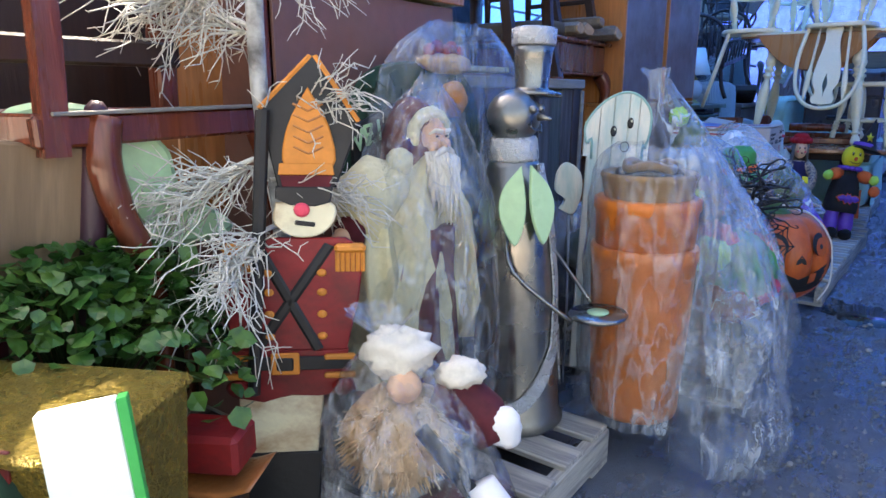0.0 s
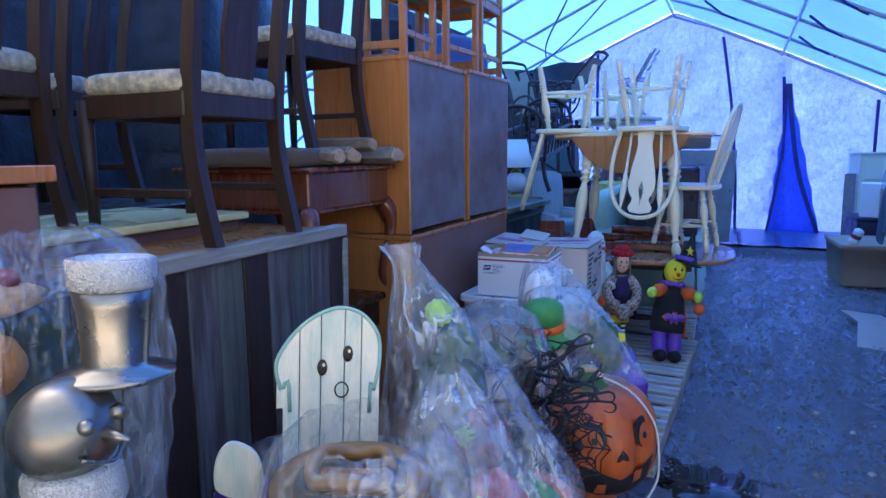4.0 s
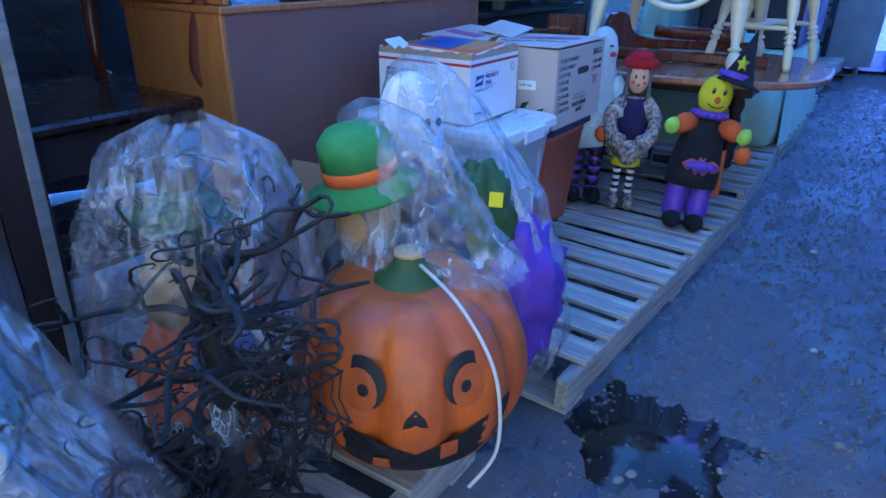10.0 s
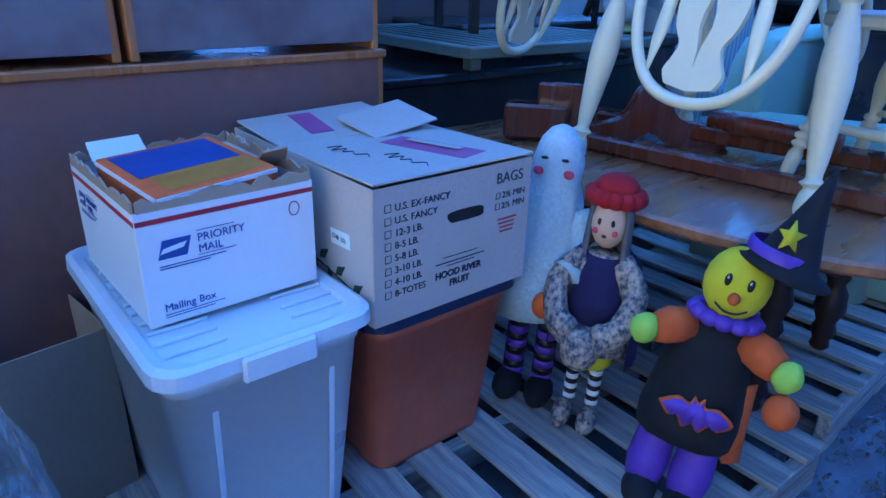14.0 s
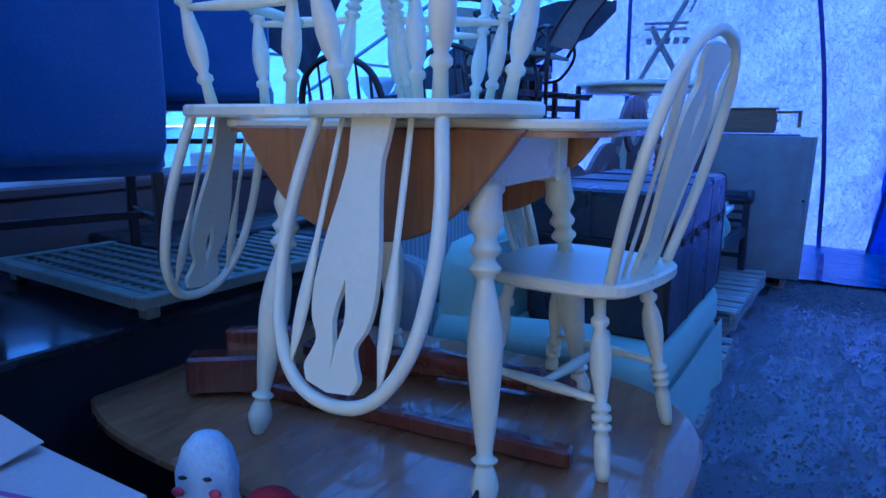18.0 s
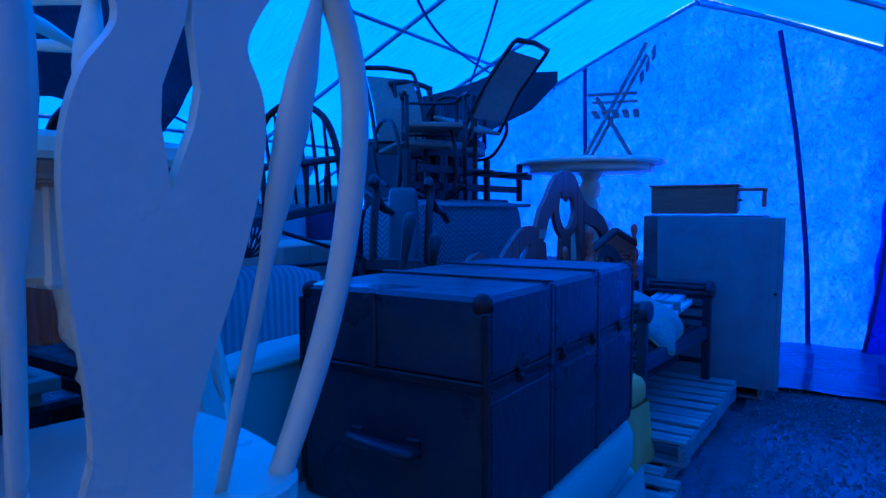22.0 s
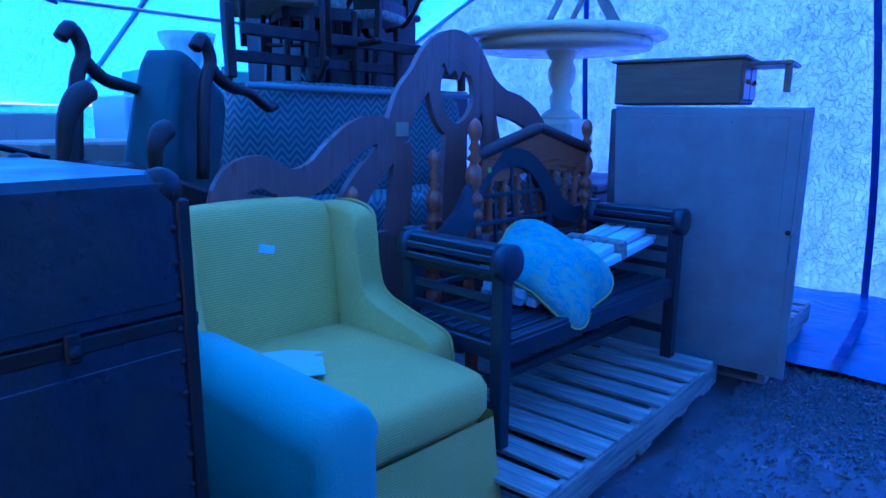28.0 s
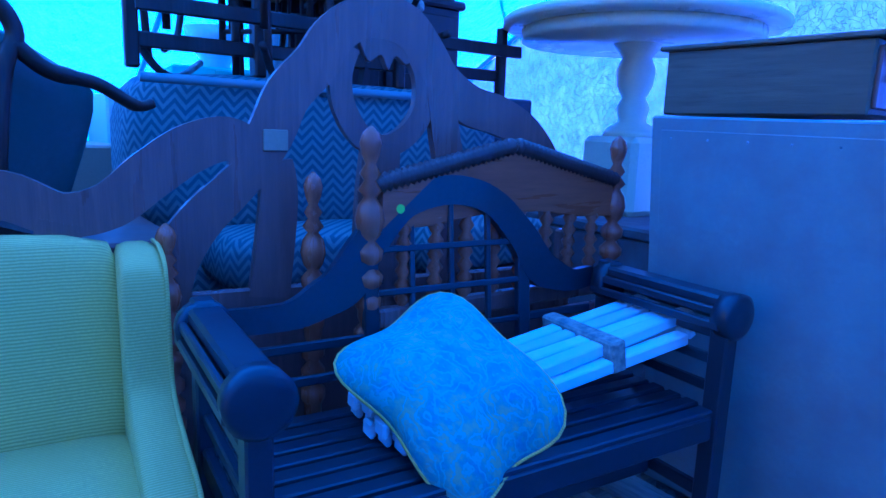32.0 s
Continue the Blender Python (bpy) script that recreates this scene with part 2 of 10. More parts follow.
M_BOARD = mat("tan_fibreboard", (0.31, 0.34, 0.33), 0.65, var=0.08, scale=3, grain=60, bump=0.08, other=(0.26, 0.25, 0.25), amount=0.3)
M_HEAD = wood("plum_mahogany", (0.22, 0.10, 0.08), 0.35, 0.3, coat=0.2)


# ---- modelling helpers ----
class G:
    """Collects the faces of one mesh."""

    def __init__(self, mt, smooth=False):
        self.v, self.f, self.fm, self.fs, self.mats, self.mi, self.sm = [], [], [], [], [mt], 0, smooth

    def use(self, mt, smooth=None):
        if mt not in self.mats:
            self.mats.append(mt)
        self.mi = self.mats.index(mt)
        if smooth is not None:
            self.sm = smooth
        return self

    def add(self, vs, fs, M=None):
        o = len(self.v)
        self.v += [tuple(M @ Vector(p)) if M else tuple(p) for p in vs]
        self.f += [[o + i for i in q] for q in fs]
        self.fm += [self.mi] * len(fs)
        self.fs += [self.sm] * len(fs)
        return self

    def box(self, c, s, rot=(0, 0, 0), ch=0.004, M=None):
        """A box with its edges chamfered."""
        h = [k / 2 for k in s]
        ch = min(ch, 0.45 * min(s))
        vs, idx = [], {}
        for sx in (-1, 1):
            for sy in (-1, 1):
                for sz in (-1, 1):
                    for a in range(3):
                        p = [sx * h[0], sy * h[1], sz * h[2]]
                        for k in range(3):
                            if k != a:
                                p[k] -= (sx, sy, sz)[k] * ch
                        idx[sx, sy, sz, a] = len(vs)
                        vs.append(p)
        fs = []
        for a in range(3):
            b, c2 = (a + 1) % 3, (a + 2) % 3
            for sg in (-1, 1):
                q = []
                for u, w in ((-1, -1), (1, -1), (1, 1), (-1, 1)):
                    k = [0, 0, 0]
                    k[a], k[b], k[c2] = sg, u, w
                    q.append(idx[k[0], k[1], k[2], a])
                fs.append(q if sg > 0 else q[::-1])
            for u in (-1, 1):
                for w in (-1, 1):
                    k0, k1 = [0, 0, 0], [0, 0, 0]
                    k0[a], k1[a] = -1, 1
                    k0[b] = k1[b] = u
                    k0[c2] = k1[c2] = w
                    q = [idx[(*k0, b)], idx[(*k1, b)], idx[(*k1, c2)], idx[(*k0, c2)]]
                    fs.append(q if u * w < 0 else q[::-1])
        for sx in (-1, 1):
            for sy in (-1, 1):
                for sz in (-1, 1):
                    q = [idx[sx, sy, sz, a] for a in range(3)]
                    fs.append(q if sx * sy * sz > 0 else q[::-1])
        R = Matrix.Translation(c) @ pose(0, 0, 0, *rot)
        return self.add(vs, fs, M @ R if M else R)

    def loft(self, rings, M=None, caps=True, closed=True):
        n = len(rings[0])
        vs = [p for r in rings for p in r]
        fs = []
        for i in range(len(rings) - 1):
            for j in range(n if closed else n - 1):
                k = (j + 1) % n
                fs.append([i * n + j, i * n + k, (i + 1) * n + k, (i + 1) * n + j])
        if caps and closed:
            fs.append(list(range(n))[::-1])
            fs.append([(len(rings) - 1) * n + j for j in range(n)])
        return self.add(vs, fs, M)

    def lathe(self, prof, n=14, M=None, caps=True, sx=1.0, sy=1.0):
        return self.loft([[(sx * r * math.cos(2 * math.pi * j / n), sy * r * math.sin(2 * math.pi * j / n), z) for j in range(n)] for r, z in prof], M, caps)

    def tube(self, pts, r, n=8, M=None, flat=1.0, up=(0, 0, 1)):
        """A rod along points; r a number or one for each point; flat squeezes it along its second axis."""
        P = [Vector(p) for p in pts]
        rr = [float(k) for k in r] if isinstance(r, (list, tuple)) else [float(r)] * len(P)
        rings, side = [], None
        for i, p in enumerate(P):
            d = (P[min(i + 1, len(P) - 1)] - P[max(i - 1, 0)]).normalized()
            ref = Vector(up) if side is None else side
            a = ref - ref.dot(d) * d
            if a.length < 1e-3:
                a = Vector((1, 0.1, 0)) - Vector((1, 0.1, 0)).dot(d) * d
            a.normalize()
            side = a
            b = d.cross(a)
            rings.append([p + rr[i] * (math.cos(2 * math.pi * j / n) * a + flat * math.sin(2 * math.pi * j / n) * b) for j in range(n)])
        return self.loft(rings, M)

    def prism(self, outline, depth, M=None, ch=0.0):
        """A flat outline in the xy plane, depth thick, centred on z = 0."""
        n = len(outline)
        h = depth / 2
        if ch:
            c = Vector((sum(p[0] for p in outline) / n, sum(p[1] for p in outline) / n))
            ins = []
            for i, p in enumerate(outline):
                a, b = Vector(outline[i - 1][:2]), Vector(outline[(i + 1) % n][:2])
                t = (b - a).normalized()
                ins.append((p[0] - t.y * ch, p[1] + t.x * ch))
            rings = [[(*p, -h) for p in ins], [(*p, -h + ch) for p in outline], [(*p, h - ch) for p in outline], [(*p, h) for p in ins]]
        else:
            rings = [[(*p, -h) for p in outline], [(*p, h) for p in outline]]
        return self.loft(rings, M)

    def ball(self, c, r, n=14, m=9, rough=0.0, seed=0, M=None, freq=3.0):
        r = (r, r, r) if isinstance(r, (int, float)) else r
        rings = []
        for i in range(m + 1):
            ph = math.pi * (i + 0.02 if i == 0 else i - 0.02 if i == m else i) / m
            ring = []
            for j in range(n):
                th = 2 * math.pi * j / n
                d = Vector((math.sin(ph) * math.cos(th), math.sin(ph) * math.sin(th), -math.cos(ph)))
                k = 1 + (rough * noise.noise(d * freq + Vector((seed, 1.7 * seed, 0))) if rough else 0)
                ring.append((c[0] + d.x * r[0] * k, c[1] + d.y * r[1] * k, c[2] + d.z * r[2] * k))
            rings.append(ring)
        return self.loft(rings, M)

    def mesh(self, name):
        me = bpy.data.meshes.new(name)
        me.from_pydata(self.v, [], self.f)
        for mt in self.mats:
            me.materials.append(mt)
        me.polygons.foreach_set("material_index", self.fm)
        me.polygons.foreach_set("use_smooth", self.fs)
        me.update()
        return me


def thing(name, m, label, category, group="", kind=""):
    ob = new(name)
    ob.empty_display_size = 0.1
    ob.matrix_basis = m
    return tagged(ob, label, category, group, kind)


def part(name, g, parent, label=""):
    ob = new(name, g.mesh(name))
    ob.parent = parent
    return tagged(ob, label)


def single(name, g, m, label, category, group="", kind=""):
    ob = new(name, g.mesh(name))
    ob.matrix_basis = m
    return tagged(ob, label, category, group, kind)


def put(parent, name, me, m):
    """A further piece on a mesh that is there already."""
    ob = new(name, me)
    ob.parent = parent
    ob.matrix_basis = m
    return ob


def arc(cx, cy, r, a0, a1, n, ry=None):
    return [(cx + r * math.cos(radians(a0 + (a1 - a0) * i / n)), cy + (ry or r) * math.sin(radians(a0 + (a1 - a0) * i / n))) for i in range(n + 1)]


def smooth_path(pts, k=6):
    """Catmull-Rom through points of any size."""
    P = [Vector(p) for p in pts]
    out = []
    for i in range(len(P) - 1):
        a, b, c, d = P[max(i - 1, 0)], P[i], P[i + 1], P[min(i + 2, len(P) - 1)]
        for j in range(k):
            t = j / k
            out.append(0.5 * (2 * b + (c - a) * t + (2 * a - 5 * b + 4 * c - d) * t * t + (3 * b - a - 3 * c + d) * t ** 3))
    out.append(P[-1])
    return out


def smooth2(pts, k=6):
    return [(p.x, p.y) for p in smooth_path([(*q, 0) for q in pts], k)]


UPRIGHT = pose(0, 0, 0, 90, 0, 0)

# ---- structure: ground, tent ----
RIDGE_X, RIDGE_Z, EAVE_L, EAVE_R, EAVE_Z, GABLE_Y, FRONT_Y = -1.2, 3.78, -6.2, 3.7, 1.45, 13.4, 1.8


def roof_z(x):
    k = (RIDGE_X - x) / (RIDGE_X - EAVE_L) if x < RIDGE_X else (x - RIDGE_X) / (EAVE_R - RIDGE_X)
    return RIDGE_Z + (EAVE_Z - RIDGE_Z) * k ** 1.06


def ground_z(x, y):
    """The height of the trodden dirt, with clods, heel pits and one hollow that holds water."""
    if not (-6.5 < x < 4 and -3 < y < 13.8):
        return -0.03
    z = 0.014 * noise.noise(Vector((x * 1.1, y * 1.1, 0))) - 0.01
    z -= 0.022 * math.exp(-((x + 0.12) / 0.26) ** 2 - ((y - 3.88) / 0.28) ** 2)
    if -0.41 < x < 1.42 and 1 < y < 12.2:
        z += 0.007 * noise.noise(Vector((x * 9, y * 9, 3))) + 0.006 * noise.noise(Vector((x * 21, y * 21, 7)))
        z -= 0.03 * max(0.0, noise.noise(Vector((x * 6, y * 6, 11))) - 0.42)
    return z


def make_ground():
    m = bpy.data.materials.new("wet_dirt")
    m.use_nodes = True
    nt = m.node_tree
    p = nt.nodes["Principled BSDF"]
    a, b = noise_at(nt, 1.3, 6, lo=0.38, hi=0.62), noise_at(nt, 24, 9, rough=0.78, lo=0.3, hi=0.7)
    wet = noise_at(nt, 1.7, 9, (1.6, 0.7, 1), 0.68, lo=0.40, hi=0.66)
    clod = noise_at(nt, 70, 6, rough=0.7, lo=0.35, hi=0.65)
    c = mixed(nt, b, (0.02, 0.022, 0.026), (0.15, 0.165, 0.19))
    c = mixed(nt, a, c, (0.075, 0.085, 0.10))
    c = mixed(nt, wet, c, (0.05, 0.055, 0.065))
    nt.links.new(c, p.inputs["Base Color"])
    r = nt.nodes.new("ShaderNodeMapRange")
    r.inputs["To Min"].default_value, r.inputs["To Max"].default_value = 0.36, 0.12
    nt.links.new(wet, r.inputs[0])
    nt.links.new(r.outputs[0], p.inputs["Roughness"])
    relief = nt.nodes.new("ShaderNodeMath")
    relief.operation = "MULTIPLY_ADD"
    relief.inputs[1].default_value = 0.35
    nt.links.new(clod, relief.inputs[0])
    nt.links.new(b, relief.inputs[2])
    bp = nt.nodes.new("ShaderNodeBump")
    bp.inputs["Distance"].default_value = 0.02
    dry = nt.nodes.new("ShaderNodeMapRange")
    dry.inputs["To Min"].default_value, dry.inputs["To Max"].default_value = 0.7, 0.35
    nt.links.new(wet, dry.inputs[0])
    nt.links.new(dry.outputs[0], bp.inputs["Strength"])
    nt.links.new(relief.outputs[0], bp.inputs["Height"])
    nt.links.new(bp.outputs[0], p.inputs["Normal"])
    nt.links.new(bp.outputs[0], p.inputs["Coat Normal"])
    p.inputs["Specular IOR Level"].default_value = 1.0
    p.inputs["Coat Weight"].default_value, p.inputs["Coat Roughness"].default_value, p.inputs["Coat IOR"].default_value = 1.0, 0.2, 2.1
    g = G(m, True)
    xs = [-400, -60, -14] + [-7 + 0.2 * i for i in range(33)] + [-0.4 + 0.02 * i for i in range(91)] + [1.5 + 0.2 * i for i in range(13)] + [8, 14, 60, 400]
    ys = [-400, -60, -10] + [-3 + 0.2 * i for i in range(21)] + [1.1 + 0.022 * i for i in range(500)] + [12.15 + 0.2 * i for i in range(9)] + [16, 30, 80, 400]
    vs = [(x, y, ground_z(x, y)) for y in ys for x in xs]
    n = len(xs)
    g.add(vs, [[j * n + i, j * n + i + 1, (j + 1) * n + i + 1, (j + 1) * n + i] for j in range(len(ys) - 1) for i in range(n - 1)])
    return single("ground", g, Matrix(), "damp dark dirt ground with puddles and gravel", "ground", kind="structure")


make_ground()
M_WATER = mat("muddy_water", (0.02, 0.018, 0.016), 0.03, 0.0, 0.2, 3, 20)
single("puddle", G(M_WATER, True).prism([(0.34 * math.cos(0.2 * k) - 0.1, 3.9 + 0.36 * math.sin(0.2 * k)) for k in range(31)], 0.004, Matrix.Translation((0, 0, -0.028))), Matrix(), "shallow muddy puddle in a hollow of the dirt", "puddle", kind="structure")
# Added unseen pale ground: bounces warm daylight in at the entrance.
M_BOUNCE = mat("pale_bounce_gravel", (0.42, 0.38, 0.33), 0.8, scale=3, grain=60, bump=0.4)
single("gravel_yard", G(M_BOUNCE).box((0, -21, -0.012), (60, 38, 0.04)), Matrix(), "added unseen pale ground that bounces daylight into the tent", "ground", kind="structure")


def sheet(name, mt, fn, nu, nv, label, thick=0.004):
    """A tarpaulin from a function of two numbers 0 to 1."""
    g = G(mt, True)
    vs = [fn(i / nu, j / nv) for j in range(nv + 1) for i in range(nu + 1)]
    n = nu + 1
    g.add(vs, [[j * n + i, j * n + i + 1, (j + 1) * n + i + 1, (j + 1) * n + i] for j in range(nv) for i in range(nu)])
    ob = single(name, g, Matrix(), label, "tarpaulin", kind="structure")
    return ob


RIBS = [13.3 - 1.55 * k for k in range(8)]


def roof_fn(side):
    def fn(u, v):
        y = FRONT_Y + (GABLE_Y - FRONT_Y + 0.02) * v
        x = RIDGE_X + ((EAVE_L if side < 0 else EAVE_R) - RIDGE_X) * u
        ph = ((13.3 - y) / 1.55) % 1
        sag = 0.05 * math.sin(math.pi * ph) * math.sin(math.pi * min(1, u * 3 % 1))
        return (x, y, roof_z(x) + 0.05 - sag + 0.02 * noise.noise(Vector((x * 2, y * 3, 1))))
    return fn


sheet("ceiling", M_ROOF, roof_fn(-1), 24, 110, "translucent white and blue tarpaulin roof over pipes")
sheet("ceiling_right_slope", M_ROOF, roof_fn(1), 24, 110, "translucent white and blue tarpaulin roof over pipes")
for nm, ex in (("wall_left", EAVE_L), ("wall_right", EAVE_R)):
    sheet(nm, M_ROOF, lambda u, v, ex=ex: (ex + 0.05 * math.sin(23 * u) + 0.03 * math.sin(57 * u), FRONT_Y + (GABLE_Y - FRONT_Y) * u, EAVE_Z * v - 0.03 + 0.06 * v),
          160, 8, "white tarpaulin side wall of the tent")


def gable_fn(u, v):
    x = EAVE_L + (EAVE_R - EAVE_L) * u
    z = (roof_z(x) + 0.03) * v
    fold = 0.04 * noise.noise(Vector((x * 2.2, z * 1.4, 4))) + 0.02 * noise.noise(Vector((x * 7, z * 5, 9)))
    tent = 0.10 * math.exp(-((x - 0.62) / 0.12) ** 2) * (1 - v * 0.6)
    return (x, GABLE_Y + fold - tent, z)


sheet("wall_gable", M_GABLE, gable_fn, 150, 60, "crinkled blue tarpaulin gable wall with navy straps")
M_SKIRT = tarp("wet_blue_skirt", (0.01, 0.06, 0.22), (0.06, 0.17, 0.34), 0.1, rough=0.16)
sheet("gable_skirt", M_SKIRT, lambda u, v: (-1.3 + 4.9 * u, GABLE_Y - 0.04 - 1.75 * v, 0.035 + 0.05 * (1 - v) + 0.02 * noise.noise(Vector((u * 14, v * 6, 2)))),
      60, 24, "blue tarpaulin skirt lying on the ground")

frame_ob = thing("tent_frame", Matrix(), "galvanised steel pipe frame of the tent", "tent frame", kind="structure")
for y in RIBS:
    g = G(M_PIPE, True)
    pts = [(EAVE_L + 0.06, y, 0), (EAVE_L + 0.06, y, EAVE_Z - 0.08)] + [(x, y, roof_z(x) - 0.02) for x in np.linspace(EAVE_L + 0.5, EAVE_R - 0.5, 13)] + [(EAVE_R - 0.06, y, EAVE_Z - 0.08), (EAVE_R - 0.06, y, 0)]
    g.tube(pts, 0.021, 8)
    part("rib", g, frame_ob)
for x in (-4.6, -2.9, RIDGE_X, 0.5, 2.2):
    g = G(M_PIPE, True)
    g.tube([(x, FRONT_Y + 0.1, roof_z(x) - 0.05), (x, 6, roof_z(x) - 0.06), (x, GABLE_Y - 0.05, roof_z(x) - 0.05)], 0.017, 8)
    part("purlin", g, frame_ob)

# ---- pallets ----
def fill_pallet(ob, L=1.02, W=1.2, seed=1, first=0.0, wide=()):
    """Deck boards across x, three stringers along y; top at 0.13. The deck starts after a bare length of stringer."""
    r = random.Random(seed)
    me = [G(M_PALLET).box((0, 0, 0), (W, w, 0.018), ch=0.003).mesh("deck_board") for w in (0.114, 0.108, 0.142)]
    st = G(M_PALLETY).box((0, 0, 0), (0.04, L, 0.1), ch=0.004).mesh("stringer")
    count = int((L - first + 0.04) / 0.158)
    for k in range(count):
        y = -L / 2 + first + 0.057 + (L - first - 0.114) * k / (count - 1)
        put(ob, "deck_board", me[2 if k in wide else k % 2], pose(r.uniform(-0.007, 0.007), y + r.uniform(-0.006, 0.006), 0.121, 0, r.uniform(-0.3, 0.3), r.uniform(-0.9, 0.9)))
    for x in (-W / 2 + 0.02, 0, W / 2 - 0.02):
        put(ob, "stringer", st, pose(x, 0, 0.062))
    for y in (-L / 2 + 0.06, 0, L / 2 - 0.06):
        put(ob, "bottom_board", me[0], pose(0, y, 0.006))


PALLETS = thing("pallet", pose(-1.26, 1.25, 0), "weathered grey pine pallet on the dirt", "pallet", "pallets in a row")
fill_pallet(PALLETS)
for x, y, a, dz in ((-0.9, 6.36, 1.5, 0), (-0.9, 7.45, -0.7, 0), (-0.95, 8.52, 1, 0), (-1.06, 9.58, -1, 0), (-1.05, 10.62, 0.6, 0), (-0.86, 11.75, 1.5, 0), (-0.84, 11.73, -1, 0.129)):
    copy_thing(PALLETS, pose(x, y, dz, 0, 0, a))
for x, y, a, dz, L, first, seed in ((-0.89, 4.815, -2.3, 0, 1.85, 0.1, 2), (-1.02, 2.95, 2, 0, 1.2, 0, 3)):
    fill_pallet(thing("pallet", pose(x, y, dz, 0, 0, a), "long weathered pine pallet on the wet dirt", "pallet", "pallets in a row"), L, 1.2, seed, first)


# ---- more materials ----
def plain(name, hexcol, rough=0.6, var=0.12, metal=0.0, **kw):
    return mat(name, srgb(hexcol), rough, metal, var, **kw)


M_RED = plain("red_paint", "8e1a1c", 0.5, 0.3, other=(0.1, 0.01, 0.01), amount=0.3)
M_BLACK = plain("black_paint", "1c1b1c", 0.5, 0.3)
M_ORANGEP = plain("orange_paint", "d0822f", 0.55, 0.2)
M_CREAM = plain("cream_paint", "e6dcb8", 0.55, 0.1, other=srgb("9a6a3a"), amount=0.2)
M_SKINRED = plain("pink_paint", "e0455c", 0.5)
M_STEEL = mat("brushed_steel", (0.30, 0.29, 0.27), 0.30, 0.95, 0.3, 5, 26, bump=0.1)
M_GLIT = mat("silver_glitter", (0.72, 0.73, 0.72), 0.28, 0.6, 0.5, 20, 260, bump=0.8, dist=0.003)
M_MINT = plain("mint_enamel", "b4d6a4", 0.35, 0.1)
M_GOLD = mat("gold_glitter_straw", (0.30, 0.21, 0.035), 0.3, 0.6, 0.7, 30, 160, bump=1.0, dist=0.006)
M_LEAF = mat("ivy_leaf", (0.035, 0.12, 0.02), 0.35, 0.0, 0.45, 8, 40, bump=0.1, other=(0.10, 0.2, 0.03), amount=0.2)
M_STEM = plain("green_stem", "3c5a26", 0.6)
M_TWIG = mat("glittered_white_twig", (0.72, 0.69, 0.6), 0.5, 0.0, 0.3, 12, 120, bump=0.5)
M_BARK = mat("silver_bark", (0.55, 0.55, 0.52), 0.6, 0.0, 0.3, 10, 30, bump=0.6, other=(0.12, 0.11, 0.1), amount=0.35)
M_CARD = plain("white_card", "e8f0e6", 0.5, 0.03, spread=0.02)
M_GREENTAPE = plain("green_print", "2aa84a", 0.5, 0.05)
M_PLUM = plain("plum_paint", "3d2430", 0.4, 0.3)
M_TANPLY = wood("tan_plywood", (0.22, 0.14, 0.075), 0.6, 0.3)
M_FELTG = plain("dark_green_cloth", "24402f", 0.9, 0.3)
M_ROBE = mat("cream_robe_cloth", (0.66, 0.58, 0.34), 0.85, 0.0, 0.2, 5, 60, bump=0.3)
M_OLIVE = plain("olive_brown_plastic", "8a6a44", 0.4, 0.2)
M_MAROON = plain("maroon_velvet", "5a1a22", 0.85, 0.3)
M_BEARD = plain("white_wool", "e2d8c6", 0.95, 0.15, grain=90)
M_FACE = plain("doll_face", "dcae8c", 0.7, 0.1)
M_STRAW = plain("tan_fur", "c9a47a", 0.95, 0.3, grain=120)
M_WHITECLOTH = plain("white_cloth", "e8e6e4", 0.9, 0.06)
M_PUMP = mat("orange_pumpkin_foam", (0.62, 0.115, 0.014), 0.42, 0.0, 0.3, 7, 30, (1, 1, 0.45), bump=0.3, other=(0.40, 0.075, 0.02), amount=0.45)
M_PLASTICOR = mat("orange_plastic", (0.62, 0.16, 0.02), 0.35, 0.0, 0.15, 5, 30, bump=0.15)
M_GHOSTP = mat("white_washed_boards", (0.74, 0.72, 0.6), 0.6, 0.0, 0.1, 5, 60, (3, 3, 0.6), bump=0.3, other=(0.42, 0.56, 0.5), amount=0.3)
M_TEALP = plain("teal_wash", "8fb8ae", 0.6, 0.15)
M_BTREE = mat("black_wire_foam", (0.012, 0.012, 0.014), 0.6, 0.0, 0.4, 10, 60, bump=0.8, dist=0.006)
M_ROPE = plain("white_rope", "d8d4c8", 0.8, 0.1)
M_FILM = film("clear_polythene", body=0.02, rough=0.14, top=0.5)
M_FILM2 = film("clear_polythene_thick", (0.84, 0.88, 0.92), 0.05, 0.13, 0.6)
M_TOTE = mat("milky_plastic", (0.70, 0.74, 0.74), 0.35, 0.0, 0.05, 4, 50, bump=0.05, rvar=0.08, spread=0.02)
M_TERRA = plain("terracotta_plastic", "bb6248", 0.45, 0.1)
M_BLUELID = plain("navy_plastic", "1c2a4a", 0.4, 0.1)
M_KRAFT = mat("kraft_cardboard", (0.42, 0.30, 0.20), 0.75, 0.0, 0.08, 5, 90, bump=0.1, spread=0.04)
M_CARTONW = mat("white_lined_cardboard", (0.52, 0.43, 0.36), 0.7, 0.0, 0.08, 5, 90, bump=0.08, spread=0.02)
M_MAILW = mat("white_mailing_card", (0.80, 0.80, 0.78), 0.55, 0.0, 0.03, 5, 90, bump=0.04, spread=0.01)
M_PINK = plain("magenta_print", "a8507c", 0.6, 0.06)
M_INK = plain("black_print", "2a2a30", 0.6, 0.05)
M_REDPRINT = plain("red_print", "b8303a", 0.5, 0.05)
M_BLUEPRINT = plain("blue_print", "2c4a8c", 0.5, 0.05)
M_YEL = plain("yellow_felt", "e2d22a", 0.85, 0.12)
M_LIME = plain("lime_felt", "b2e05a", 0.85, 0.1)
